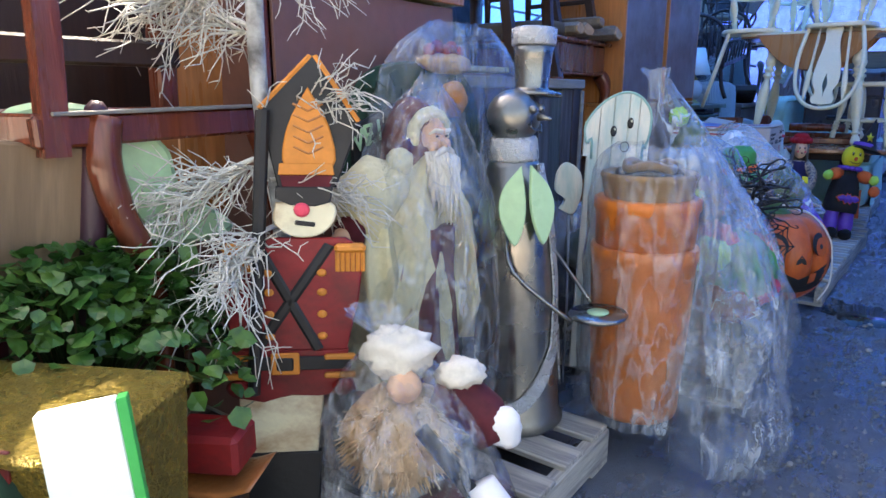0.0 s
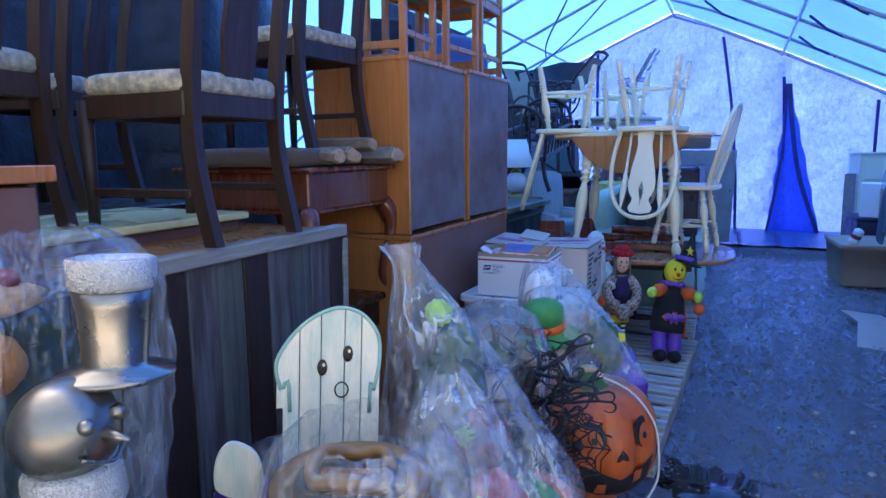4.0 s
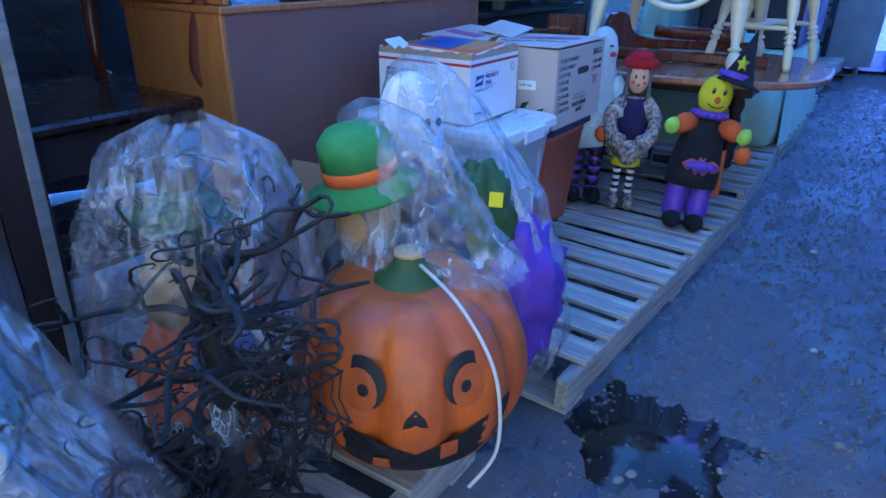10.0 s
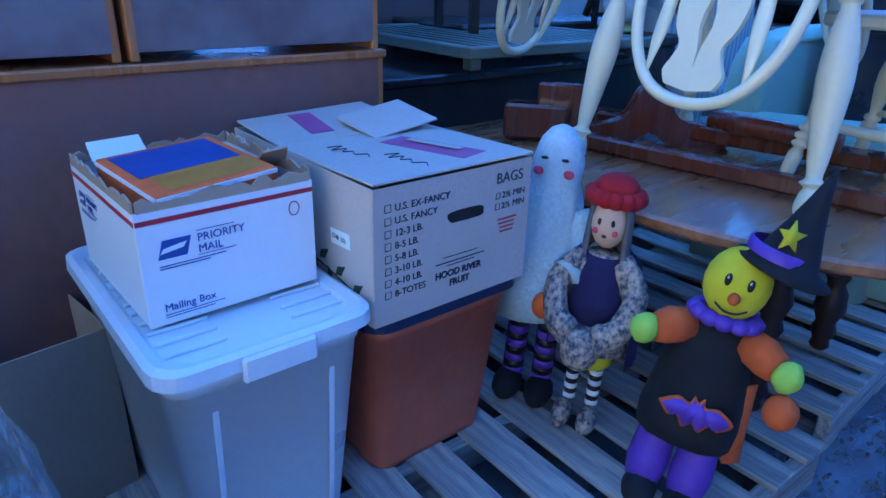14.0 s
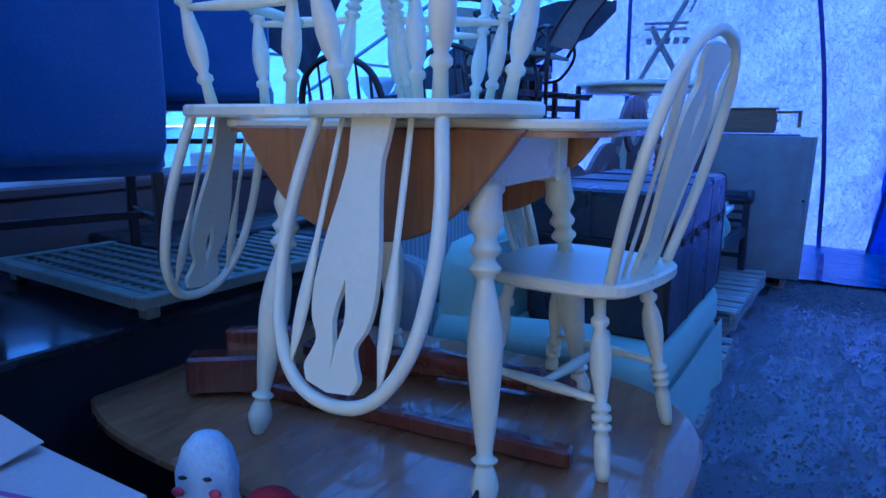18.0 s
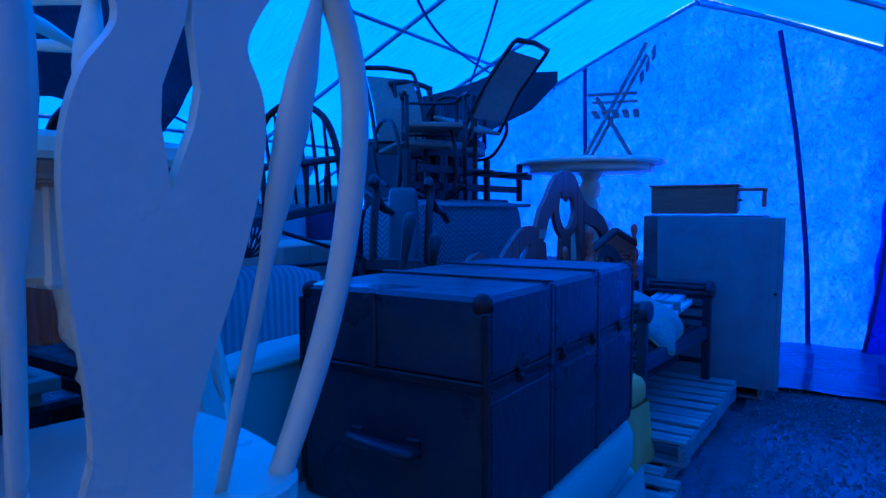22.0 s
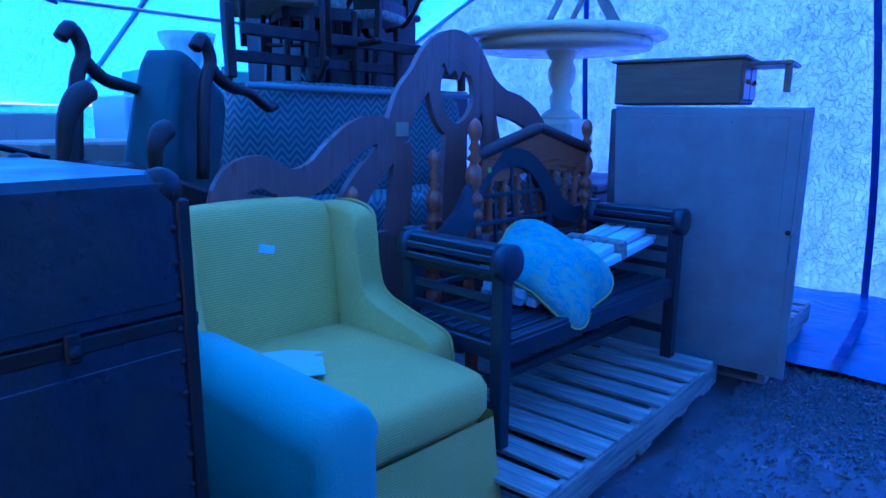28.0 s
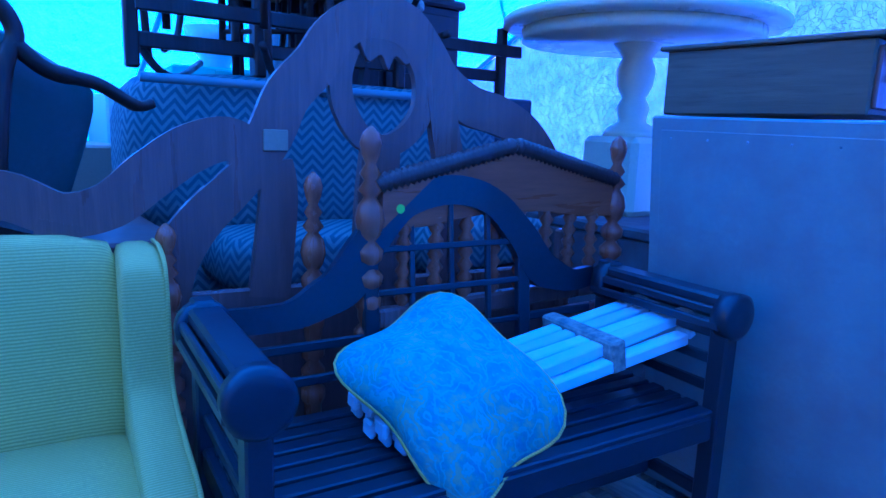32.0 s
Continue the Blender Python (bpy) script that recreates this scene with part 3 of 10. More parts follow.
M_BLKCLOTH = plain("black_cloth", "17171c", 0.9, 0.25)
M_PURPLE = plain("purple_satin", "6a3fae", 0.55, 0.2)
M_ORFELT = plain("orange_felt", "e0622a", 0.85, 0.15)
M_HATRED = plain("red_velvet", "b0101c", 0.8, 0.25)
M_NAVYF = plain("navy_velvet", "231c4a", 0.85, 0.3)
M_CALICO = mat("printed_calico", srgb("3c4a5e"), 0.85, 0.0, 0.5, 40, 160, other=srgb("c0a890"), amount=0.5, bump=0.3)
M_STRIPEG = plain("grey_wool", "6a625c", 0.9, 0.3)
M_GREENHAT = plain("green_felt", "3a8a4a", 0.85, 0.2)
M_GREYCLOTH = mat("grey_jacquard", (0.46, 0.4, 0.3), 0.9, 0.0, 0.3, 22, 90, other=(0.19, 0.19, 0.17), amount=0.5, bump=0.3)
M_YTOP = mat("yellow_laminate", (0.66, 0.58, 0.28), 0.3, 0.0, 0.08, 2, 30, bump=0.02)
M_SLAB = wood("weathered_barn_boards", (0.075, 0.055, 0.048), 0.7, 0.45, (6, 6, 0.5), 10, bump=0.5, other=(0.15, 0.14, 0.14), amount=0.3)
M_SLABG = wood("weathered_green_grey_boards", (0.12, 0.125, 0.10), 0.7, 0.4, (6, 6, 0.5), 10, bump=0.5, other=(0.05, 0.045, 0.04), amount=0.4)
M_WEATHER = wood("weathered_grey_edge", (0.26, 0.24, 0.21), 0.7, 0.35, (6, 0.6, 6), 10, bump=0.5)
M_LINEN = plain("grey_dust_sheet", "5c4f42", 0.9, 0.2)
M_BLUEUPH = mat("blue_velour", (0.03, 0.085, 0.22), 0.85, 0.0, 0.2, 4, 90, sheen=0.3)
M_LATTICE = plain("green_grey_lattice", "6a7060", 0.55, 0.2)
M_BLACKTOP = mat("black_gloss_top", (0.015, 0.015, 0.018), 0.18, 0.0, 0.3, 3, 30, bump=0.02)
M_BARKW = mat("weathered_log", (0.2, 0.16, 0.12), 0.85, 0.0, 0.4, 6, 40, bump=0.7, dist=0.008)
M_SPLIT = mat("pale_split_wood", (0.42, 0.28, 0.17), 0.8, 0.0, 0.35, 14, 70, bump=0.8, dist=0.006)
M_LOWTOP = wood("dark_glossy_top", (0.03, 0.012, 0.008), 0.22, 0.4, coat=0.3)
M_BRASS = mat("tarnished_brass", (0.5, 0.36, 0.12), 0.35, 0.9, 0.3)


# ---- repeated furniture ----
TURNED = [(0.013, 0.0), (0.016, 0.02), (0.018, 0.06), (0.018, 0.10), (0.012, 0.118), (0.021, 0.125), (0.021, 0.133), (0.012, 0.14), (0.022, 0.148), (0.022, 0.157), (0.012, 0.165), (0.021, 0.172), (0.021, 0.18),
          (0.012, 0.19), (0.016, 0.22), (0.023, 0.27), (0.024, 0.31), (0.02, 0.345), (0.012, 0.37), (0.02, 0.38), (0.02, 0.392), (0.013, 0.40), (0.015, 0.46)]


def windsor_chair(m, label, group="white bow-back chairs"):
    """White bow-back chair: back towards +y, seat at 0.46, top of the bow at 1.02."""
    ob = thing("windsor_chair", m, label, "chair", group)
    w, d = 0.225, 0.215
    outline = smooth2([(-0.12, -d), (0.12, -d), (w - 0.01, -0.14), (w, 0.02), (0.19, 0.17), (0.1, d), (-0.1, d), (-0.19, 0.17), (-w, 0.02), (-w + 0.01, -0.14), (-0.12, -d)], 4)[:-1]
    part("seat", G(M_WHITEPAINT, False).prism(outline, 0.034, Matrix.Translation((0, 0, 0.455)), 0.007), ob)
    feet = {}
    for sx in (-1, 1):
        for sy in (-1, 1):
            a, b = Vector((sx * 0.195, sy * 0.19, 0)), Vector((sx * 0.13, sy * 0.125, 0.44))
            q = (b - a).to_track_quat("Z", "Y").to_matrix().to_4x4()
            k = (b - a).length / 0.46
            part("leg", G(M_WHITEPAINT, True).lathe([(r * 1.12, z * k) for r, z in TURNED], 10, Matrix.Translation(a) @ q), ob)
            feet[sx, sy] = a + (b - a) * 0.42
    rod = [0.009, 0.011, 0.014, 0.016, 0.014, 0.011, 0.009]

    def rung(a, b):
        part("stretcher", G(M_WHITEPAINT, True).tube([a + (b - a) * k / 6 for k in range(7)], rod, 8), ob)

    for sx in (-1, 1):
        rung(feet[sx, -1], feet[sx, 1])
    rung((feet[-1, -1] + feet[-1, 1]) / 2, (feet[1, -1] + feet[1, 1]) / 2)
    lean = lambda z: 0.165 + 0.27 * (z - 0.46)
    pts = [(-0.165, 0.46)] + [(-0.198, 0.62), (-0.205, 0.76), (-0.182, 0.9), (-0.11, 1.0), (0, 1.03), (0.11, 1.0), (0.182, 0.9), (0.205, 0.76), (0.198, 0.62), (0.165, 0.46)]
    bow = smooth_path([(x, lean(z), z) for x, z in pts], 5)
    part("bow", G(M_WHITEPAINT, True).tube(bow, 0.0145, 8), ob)
    for x, top in ((-0.125, 0.975), (0.125, 0.975)):
        a, b = Vector((x * 0.75, lean(0.46), 0.47)), Vector((x, lean(top), top))
        ar = [0.008, 0.009, 0.009, 0.016, 0.02, 0.018, 0.01, 0.006]
        part("spindle", G(M_WHITEPAINT, True).tube([a + (b - a) * k for k in (0, 0.2, 0.5, 0.62, 0.75, 0.85, 0.94, 1)], ar, 6, flat=0.5, up=(1, 0, 0)), ob)
    half = smooth2([(0.055, 0.0), (0.05, 0.06), (0.046, 0.10), (0.056, 0.17), (0.076, 0.27), (0.085, 0.36), (0.076, 0.42), (0.054, 0.46), (0.062, 0.49), (0.076, 0.52), (0.062, 0.55)], 4)
    tear = [(0.0, 0.51), (0.003, 0.47), (0.016, 0.42), (0.014, 0.39), (0.006, 0.36), (0.0, 0.335)]
    right = half + [(0.0, 0.56)] + tear
    right = right + [(0, 0)]
    R = Matrix.Translation((0, lean(0.46) + 0.004, 0.465)) @ pose(0, 0, 0, 90 - math.degrees(math.atan(0.27)), 0, 0)
    g = G(M_WHITEPAINT)
    g.prism(right, 0.013, R)
    g.prism([(-x, y) for x, y in right][::-1], 0.013, R)
    part("splat", g, ob)
    return ob


def leg_lathe(g, a, b, prof, n=12):
    a, b = Vector(a), Vector(b)
    q = (b - a).to_track_quat("Z", "Y").to_matrix().to_4x4()
    g.lathe([(r, z * (b - a).length) for r, z in prof], n, Matrix.Translation(a) @ q)
    return g


# ---- dressers stacked back to back with the aisle ----
def dresser(m, L, D, H, label, side, back, feet=True):
    """A chest seen from its back; L along y, D along -x."""
    ob = thing("dresser", m, label, "dresser", "case furniture along the aisle")
    part("back_panel", G(back).box((-0.006, 0, H / 2), (0.012, L - 0.03, H - 0.04), ch=0.002), ob, "dusty hardboard back")
    for sy in (-1, 1):
        part("side_panel", G(side).box((-D / 2, sy * (L / 2 - 0.01), H / 2), (D, 0.02, H), ch=0.003), ob, "orange oak veneer side")
    part("top", G(side).box((-D / 2, 0, H - 0.011), (D + 0.02, L + 0.012, 0.022), ch=0.004), ob)
    part("bottom", G(side).box((-D / 2, 0, 0.05), (D - 0.03, L - 0.05, 0.02)), ob)
    for k in range(3):
        part("drawer_front", G(side).box((-D + 0.012, 0, 0.14 + k * (H - 0.12) / 3 + 0.09), (0.02, L - 0.06, (H - 0.16) / 3), ch=0.004), ob)
    return ob


dresser(pose(-1.45, 4.41, 0.0, 0, 0, 0.4), 1.43, 0.5, 1.06, "brown-backed oak dresser standing on the dirt", M_OAK, M_BACKBOARD)
dresser(pose(-1.46, 4.075, 1.062, 0, 0, 0.4), 0.70, 0.52, 0.83, "oak chest lying on a dresser, dusty back outwards", M_OAK, M_GREYBACK)
dresser(pose(-1.445, 4.77, 1.064, 0, 0, -0.6), 0.66, 0.50, 0.84, "oak chest lying on a dresser, dusty back outwards", M_OAK, M_GREYBACK)


def mission_chair(m, label):
    """Slatted oak chair: only its lower half shows over the chests."""
    ob = thing("slat_chair", m, label, "chair", "slat chairs on the chests")
    for sx in (-1, 1):
        for sy in (-1, 1):
            part("leg", G(M_OAK).box((sx * 0.19, sy * 0.19, 0.24 if sy < 0 else 0.5), (0.034, 0.034, 0.48 if sy < 0 else 1.0)), ob)
        part("side_rail", G(M_OAK).box((sx * 0.19, 0, 0.12), (0.018, 0.36, 0.03)), ob)
        part("seat_rail", G(M_OAK).box((sx * 0.19, 0, 0.42), (0.02, 0.36, 0.05)), ob)
    for sy in (-1, 1):
        part("cross_rail", G(M_OAK).box((0, sy * 0.19, 0.42), (0.36, 0.02, 0.05)), ob)
        part("foot_rail", G(M_OAK).box((0, sy * 0.19, 0.06), (0.36, 0.02, 0.04)), ob)
    part("seat", G(M_GREYCLOTH).box((0, 0, 0.46), (0.4, 0.4, 0.05), ch=0.02), ob)
    for k in range(4):
        part("back_slat", G(M_OAK).box((-0.12 + 0.08 * k, 0.19, 0.7), (0.04, 0.014, 0.5)), ob)
    part("crest", G(M_OAK).box((0, 0.19, 0.97), (0.36, 0.022, 0.08)), ob)
    return ob


mission_chair(pose(-1.72, 3.98, 1.894, 0, 0, 4), "reddish oak slat chair standing on a chest")
mission_chair(pose(-1.70, 4.5, 1.894, 0, 0, -3), "reddish oak slat chair standing on a chest")
mission_chair(pose(-1.69, 4.92, 1.906, 0, 0, 2), "reddish oak slat chair standing on a chest")


# ---- totes and cartons on the pallets ----
def tote(m, W, L, H, label, body, lid, taper=0.82, ribs=True):
    """A storage bin, W along x, L along y."""
    ob = thing("storage_tote", m, label, "storage tote")
    rings = []
    for z, k in ((0, taper), (0.02, taper + 0.01), (H - 0.05, 0.985), (H - 0.05, 1.0), (H - 0.015, 1.0)):
        c = 0.05
        rings.append([(x * k, y * k, z) for x, y in arc(W / 2 - c, L / 2 - c, c, 0, 90, 4) + arc(-W / 2 + c, L / 2 - c, c, 90, 180, 4) + arc(-W / 2 + c, -L / 2 + c, c, 180, 270, 4) + arc(W / 2 - c, -L / 2 + c, c, 270, 360, 4)])
    part("bin", G(body, True).loft(rings), ob)
    rings = []
    for z, o in ((H - 0.022, 0.012), (H - 0.018, 0.02), (H + 0.008, 0.018), (H + 0.014, 0.006), (H + 0.008, -0.012), (H + 0.002, -0.02)):
        c = 0.055
        rings.append([(x + o * (1 if x > 0 else -1), y + o * (1 if y > 0 else -1), z) for x, y in arc(W / 2 - c, L / 2 - c, c, 0, 90, 4) + arc(-W / 2 + c, L / 2 - c, c, 90, 180, 4) + arc(-W / 2 + c, -L / 2 + c, c, 180, 270, 4) + arc(W / 2 - c, -L / 2 + c, c, 270, 360, 4)])
    cap = part("lid", G(lid, False).loft(rings), ob)
    if ribs:
        rib = G(lid).box((0, 0, 0), (0.006, 0.11, 0.008), ch=0.002).mesh("lid_rib")
        for sy in (-1, 1):
            for k in range(12):
                put(cap, "lid_rib", rib, pose(-W / 2 + 0.06 + k * (W - 0.12) / 11, sy * (L / 2 - 0.075), H + 0.006))
        pnl = G(body).box((0, 0, 0), (0.002, 0.012, H * 0.7), ch=0.0008).mesh("side_rib")
        for sx in (-1, 1):
            for k in (-1, 1):
                put(ob, "side_rib", pnl, pose(sx * (W / 2 * 0.925), k * L * 0.3, H * 0.5, 0, sx * 4.3, 0))
        for sx in (-1, 1):
            part("latch", G(lid).box((sx * (W / 2 + 0.018), 0, H - 0.02), (0.016, 0.14, 0.05), ch=0.005), ob)
    return ob


tote(pose(-1.10, 4.43, 0.13, 0, 0, 0), 0.62, 0.385, 0.53, "milky white plastic storage tote with its lid on", M_TOTE, M_TOTE)
tote(pose(-1.10, 4.885, 0.13, 0, 0, 0), 0.5, 0.41, 0.45, "terracotta plastic storage tote with a navy lid", M_TERRA, M_BLUELID, ribs=False)


def words(parent, body, size, mt, m, name="lettering", bold=0.0):
    """Printed lettering as a thin mesh, in the xy plane of m."""
    cu = bpy.data.curves.new("lettering", "FONT")
    cu.body, cu.size, cu.extrude, cu.offset = body, size, 0.0006, bold
    tmp = new("lettering_tmp", cu)
    me = bpy.data.meshes.new_from_object(tmp.evaluated_get(bpy.context.evaluated_depsgraph_get()))
    bpy.data.objects.remove(tmp)
    me.materials.clear()
    me.materials.append(mt)
    ob = new(name, me)
    if parent:
        ob.parent = parent
    ob.matrix_basis = m
    return ob


def bars(parent, mt, m, rows, name="print_bar"):
    """Plain bars where small print cannot be read: rows of x, y, width, height."""
    for x, y, w, h in rows:
        put(parent, name, G(mt).box((0, 0, 0), (w, h, 0.0012), ch=0.0003).mesh(name), m @ pose(x + w / 2, y, 0))


# local: +x face looks to the aisle, -y face back along the walk
FX = lambda x, y, z: pose(x, y, z, 90, 0, 90)
FY = lambda x, y, z: pose(x, y, z, 90, 0, 0)


def open_box(m, W, L, H, mt, name, label, t=0.004):
    ob = thing(name, m, label, "box")
    for sx in (-1, 1):
        part("side_panel", G(mt).box((sx * (W - t) / 2, 0, H / 2), (t, L, H), ch=0.001), ob)
    for sy in (-1, 1):
        part("end_panel", G(mt).box((0, sy * (L - t) / 2, H / 2), (W - 2 * t - 0.001, t, H), ch=0.001), ob)
    part("base", G(mt).box((0, 0, t / 2 + 0.001), (W - 2 * t - 0.002, L - 2 * t - 0.002, t), ch=0.001), ob)
    return ob


MBW, MBL = 0.385, 0.335
mb = open_box(pose(-1.135, 4.43, 0.676, 0, 0, 1.5), MBW, MBL, 0.215, M_MAILW, "mailing_box", "white mailing box with red stripes, flaps torn open")
rf = random.Random(17)
XF, YF = MBW / 2 + 0.0008, MBL / 2 + 0.0008


def torn(length, n=22):
    """The ragged upright edge left where a flap was torn off."""
    return [(-length / 2, 0)] + [(length / 2, 0)] + [(length / 2 - length * k / n, 0.012 + 0.016 * rf.random()) for k in range(n + 1)]


for sy in (-1, 1):
    part("torn_edge", G(M_KRAFT).prism(torn(MBW - 0.01), 0.004, pose(0, sy * (MBL / 2 - 0.002), 0.213, 90, 0, 0)), mb, "ragged brown cardboard edge")
for sx in (-1, 1):
    part("torn_edge", G(M_KRAFT).prism(torn(MBL - 0.012), 0.004, pose(sx * (MBW / 2 - 0.002), 0, 0.213, 90, 0, 90)), mb, "ragged brown cardboard edge")
part("flap", G(M_MAILW).prism([(-0.03, -0.05), (0.025, -0.06), (0.035, 0.0), (0.02, 0.055), (-0.03, 0.06)], 0.004, pose(-MBW / 2 + 0.02, -0.08, 0.235, 0, 32, 8)), mb, "white corner of a torn flap")
part("flap", G(M_KRAFT).prism([(-0.03, -0.06), (0.02, -0.07), (0.04, 0.0), (0.02, 0.06), (-0.03, 0.05)], 0.004, pose(0.07, MBL / 2 - 0.03, 0.225, -38, 0, 88)), mb, "corrugated brown flap folded in")
part("stripe", G(M_REDPRINT).box((XF, 0, 0.196), (0.0012, MBL - 0.002, 0.009), ch=0.0003), mb)
part("stripe", G(M_REDPRINT).box((0, -YF, 0.196), (MBW - 0.002, 0.0012, 0.009), ch=0.0003), mb)
for M2, s in ((FX(XF, -MBL / 2 + 0.03, 0.125), 1.0), (FY(-MBW / 2 + 0.03, -YF, 0.14), 0.8)):
    part("emblem", G(M_BLUEPRINT).prism([(0, 0), (0.05 * s, 0), (0.06 * s, 0.034 * s), (0.01 * s, 0.034 * s)], 0.0012, M2), mb)
    part("emblem_wing", G(M_MAILW).prism([(0.004, 0.010 * s), (0.045 * s, 0.016 * s), (0.052 * s, 0.026 * s), (0.01, 0.019 * s)], 0.0022, M2), mb)
    words(mb, "PRIORITY", 0.021 * s, M_BLUEPRINT, M2 @ pose(0.07 * s, 0.019 * s, 0))
    words(mb, "MAIL", 0.021 * s, M_BLUEPRINT, M2 @ pose(0.07 * s, -0.002 * s, 0))
    bars(mb, M_BLUEPRINT, M2, [(0.07 * s, 0.0395 * s, 0.07 * s, 0.0012), (0.07 * s, -0.0065 * s, 0.07 * s, 0.0012), (0, -0.013, 0.12 * s, 0.0018), (0, -0.018, 0.09 * s, 0.0018)])
words(mb, "Mailing Box", 0.02, M_BLUEPRINT, FX(XF, -MBL / 2 + 0.028, 0.026))
bars(mb, M_BLUEPRINT, FX(XF, -MBL / 2 + 0.028, 0.019), [(0, 0, 0.11, 0.0014), (0, -0.005, 0.09, 0.0014)])
part("seal_print", G(M_REDPRINT, True).tube([(XF, 0.125 + 0.011 * math.cos(a), 0.165 + 0.014 * math.sin(a)) for a in np.linspace(0, 6.28, 14)], 0.0012, 4), mb)
toy = thing("toy_carton", pose(-1.10, 4.42, 0.785, 3, 2, 6), "orange and blue printed carton sitting in the open mailing box", "box")
part("carton_body", G(M_ORFELT).box((0, 0, 0.07), (0.27, 0.235, 0.13), ch=0.003), toy)
part("lid_print", G(M_BLUEPRINT).box((-0.045, 0.0, 0.1355), (0.15, 0.2, 0.0012), ch=0.0003), toy, "blue printed picture")
part("lid_print", G(M_ORANGEP).box((0.075, 0.01, 0.1355), (0.085, 0.19, 0.0012), ch=0.0003), toy, "orange printed picture")
part("lid_edge", G(M_MAILW).box((0.136, 0, 0.128), (0.0016, 0.234, 0.009), ch=0.0003), toy)
part("lid_edge", G(M_MAILW).box((0, -0.1185, 0.128), (0.269, 0.0016, 0.009), ch=0.0003), toy)
part("sunburst_print", G(M_ORANGEP).prism([((0.024 if k % 2 else 0.013) * math.cos(math.pi * k / 9), (0.024 if k % 2 else 0.013) * math.sin(math.pi * k / 9)) for k in range(18)], 0.0012, FX(0.1358, -0.02, 0.075)), toy)

CW, CL = 0.62, 0.43
CX, CY = CW / 2 + 0.0008, CL / 2 + 0.0008
ct = open_box(pose(-1.12, 4.867, 0.60, 0, 0, 0), CW, CL, 0.295, M_CARTONW, "apple_carton", "kraft apple carton with magenta print, flaps half open")
part("top_flap", G(M_CARTONW).box((0.12, 0, 0.3), (0.385, CL, 0.005), (0, -1.4, 0), 0.001), ct)
part("top_flap", G(M_CARTONW).box((-0.19, -0.02, 0.306), (0.25, CL - 0.06, 0.005), (2, 4, 0), 0.001), ct, "kraft flap lifted at its edge")
part("top_flap", G(M_CARTONW).box((-0.09, 0.1, 0.322), (0.16, 0.2, 0.005), (7, 9, 4), 0.001), ct, "kraft flap lifted at its edge")
part("print_panel", G(M_PINK).box((0.14, 0.06, 0.3034), (0.24, 0.085, 0.0014), (0, -1.4, 14), 0.0003), ct)
bars(ct, M_CARTONW, pose(0.06, 0.055, 0.3056, 0, -1.4, 14), [(0, 0, 0.15, 0.022)])
part("print_panel", G(M_PINK).box((-0.2, -0.06, 0.3098), (0.17, 0.06, 0.0014), (2, 4, -8), 0.0003), ct)
scrawl = [(0, 0), (0.015, 0.03), (0.025, -0.01), (0.04, 0.02), (0.055, -0.005), (0.07, 0.012), (0.09, -0.004), (0.11, 0.015), (0.13, 0)]
for dx, dy, a in ((0.02, -0.14, 12), (0.14, -0.07, 8)):
    part("pen_scrawl", G(M_INK, True).tube(smooth_path([(x, y, 0) for x, y in scrawl], 4), 0.0012, 4, pose(dx, dy, 0.304, 0, -1.4, a)), ct)
words(ct, "BAGS", 0.034, M_INK, FX(CX, 0.105, 0.25))
for z in (0.215, 0.19):
    words(ct, "2½ MIN", 0.021, M_INK, FX(CX, 0.125, z))
    part("tick_box", G(M_INK, True).tube([(CX, 0.107 + a, z + b) for a, b in ((0, 0), (0.012, 0), (0.012, 0.013), (0, 0.013), (0, 0))], 0.0009, 4), ct)
for k, w in enumerate(("U.S. EX-FANCY", "U.S. FANCY", "12-3 LB.", "8-5 LB.", "5-8 LB.", "3-10 LB.", "4-10 LB.", "8-TOTES")):
    z = 0.245 - 0.0265 * k
    words(ct, w, 0.021, M_INK, FX(CX, -0.165, z))
    part("tick_box", G(M_INK, True).tube([(CX, -0.188 + a, z + b) for a, b in ((0, 0), (0.014, 0), (0.014, 0.015), (0, 0.015), (0, 0))], 0.0009, 4), ct)
words(ct, "HOOD RIVER", 0.022, M_INK, FX(CX, -0.06, 0.066), bold=0.0006)
words(ct, "FRUIT", 0.022, M_INK, FX(CX, -0.02, 0.042), bold=0.0006)
bars(ct, M_INK, FX(CX, -0.06, 0.1), [(0.02, 0.012, 0.1, 0.002), (0, 0, 0.14, 0.0025), (0.03, -0.008, 0.08, 0.002)])
bars(ct, M_REDPRINT, FX(CX, 0.115, 0.165), [(0, 0, 0.06, 0.004), (0.004, -0.01, 0.05, 0.004), (0.008, -0.02, 0.045, 0.004), (0.01, -0.03, 0.04, 0.004)])
part("hand_hole", G(M_BLACK).prism(smooth2([(-0.04, -0.012), (0.04, -0.012), (0.05, 0), (0.04, 0.012), (-0.04, 0.012), (-0.05, 0), (-0.04, -0.012)], 3)[:-1], 0.002, FX(CX, 0.02, 0.2)), ct)
st = part("price_sticker", G(M_CARD).box((0.19, -CY, 0.16), (0.075, 0.0012, 0.034), (0, -4, 0), 0.0003), ct)
words(st, "CHR 103", 0.014, M_INK, FY(0.158, -CY - 0.0008, 0.155))
part("price_sticker", G(M_CARD).box((-0.27, -CY, 0.265), (0.05, 0.0012, 0.03), ch=0.0003), ct)
part("vine_print", G(M_FELTG, True).tube(smooth_path([(-0.02, -CY, 0.13), (0.06, -CY, 0.085), (0.15, -CY, 0.07), (0.27, -CY, 0.05)], 5), 0.002, 4), ct)
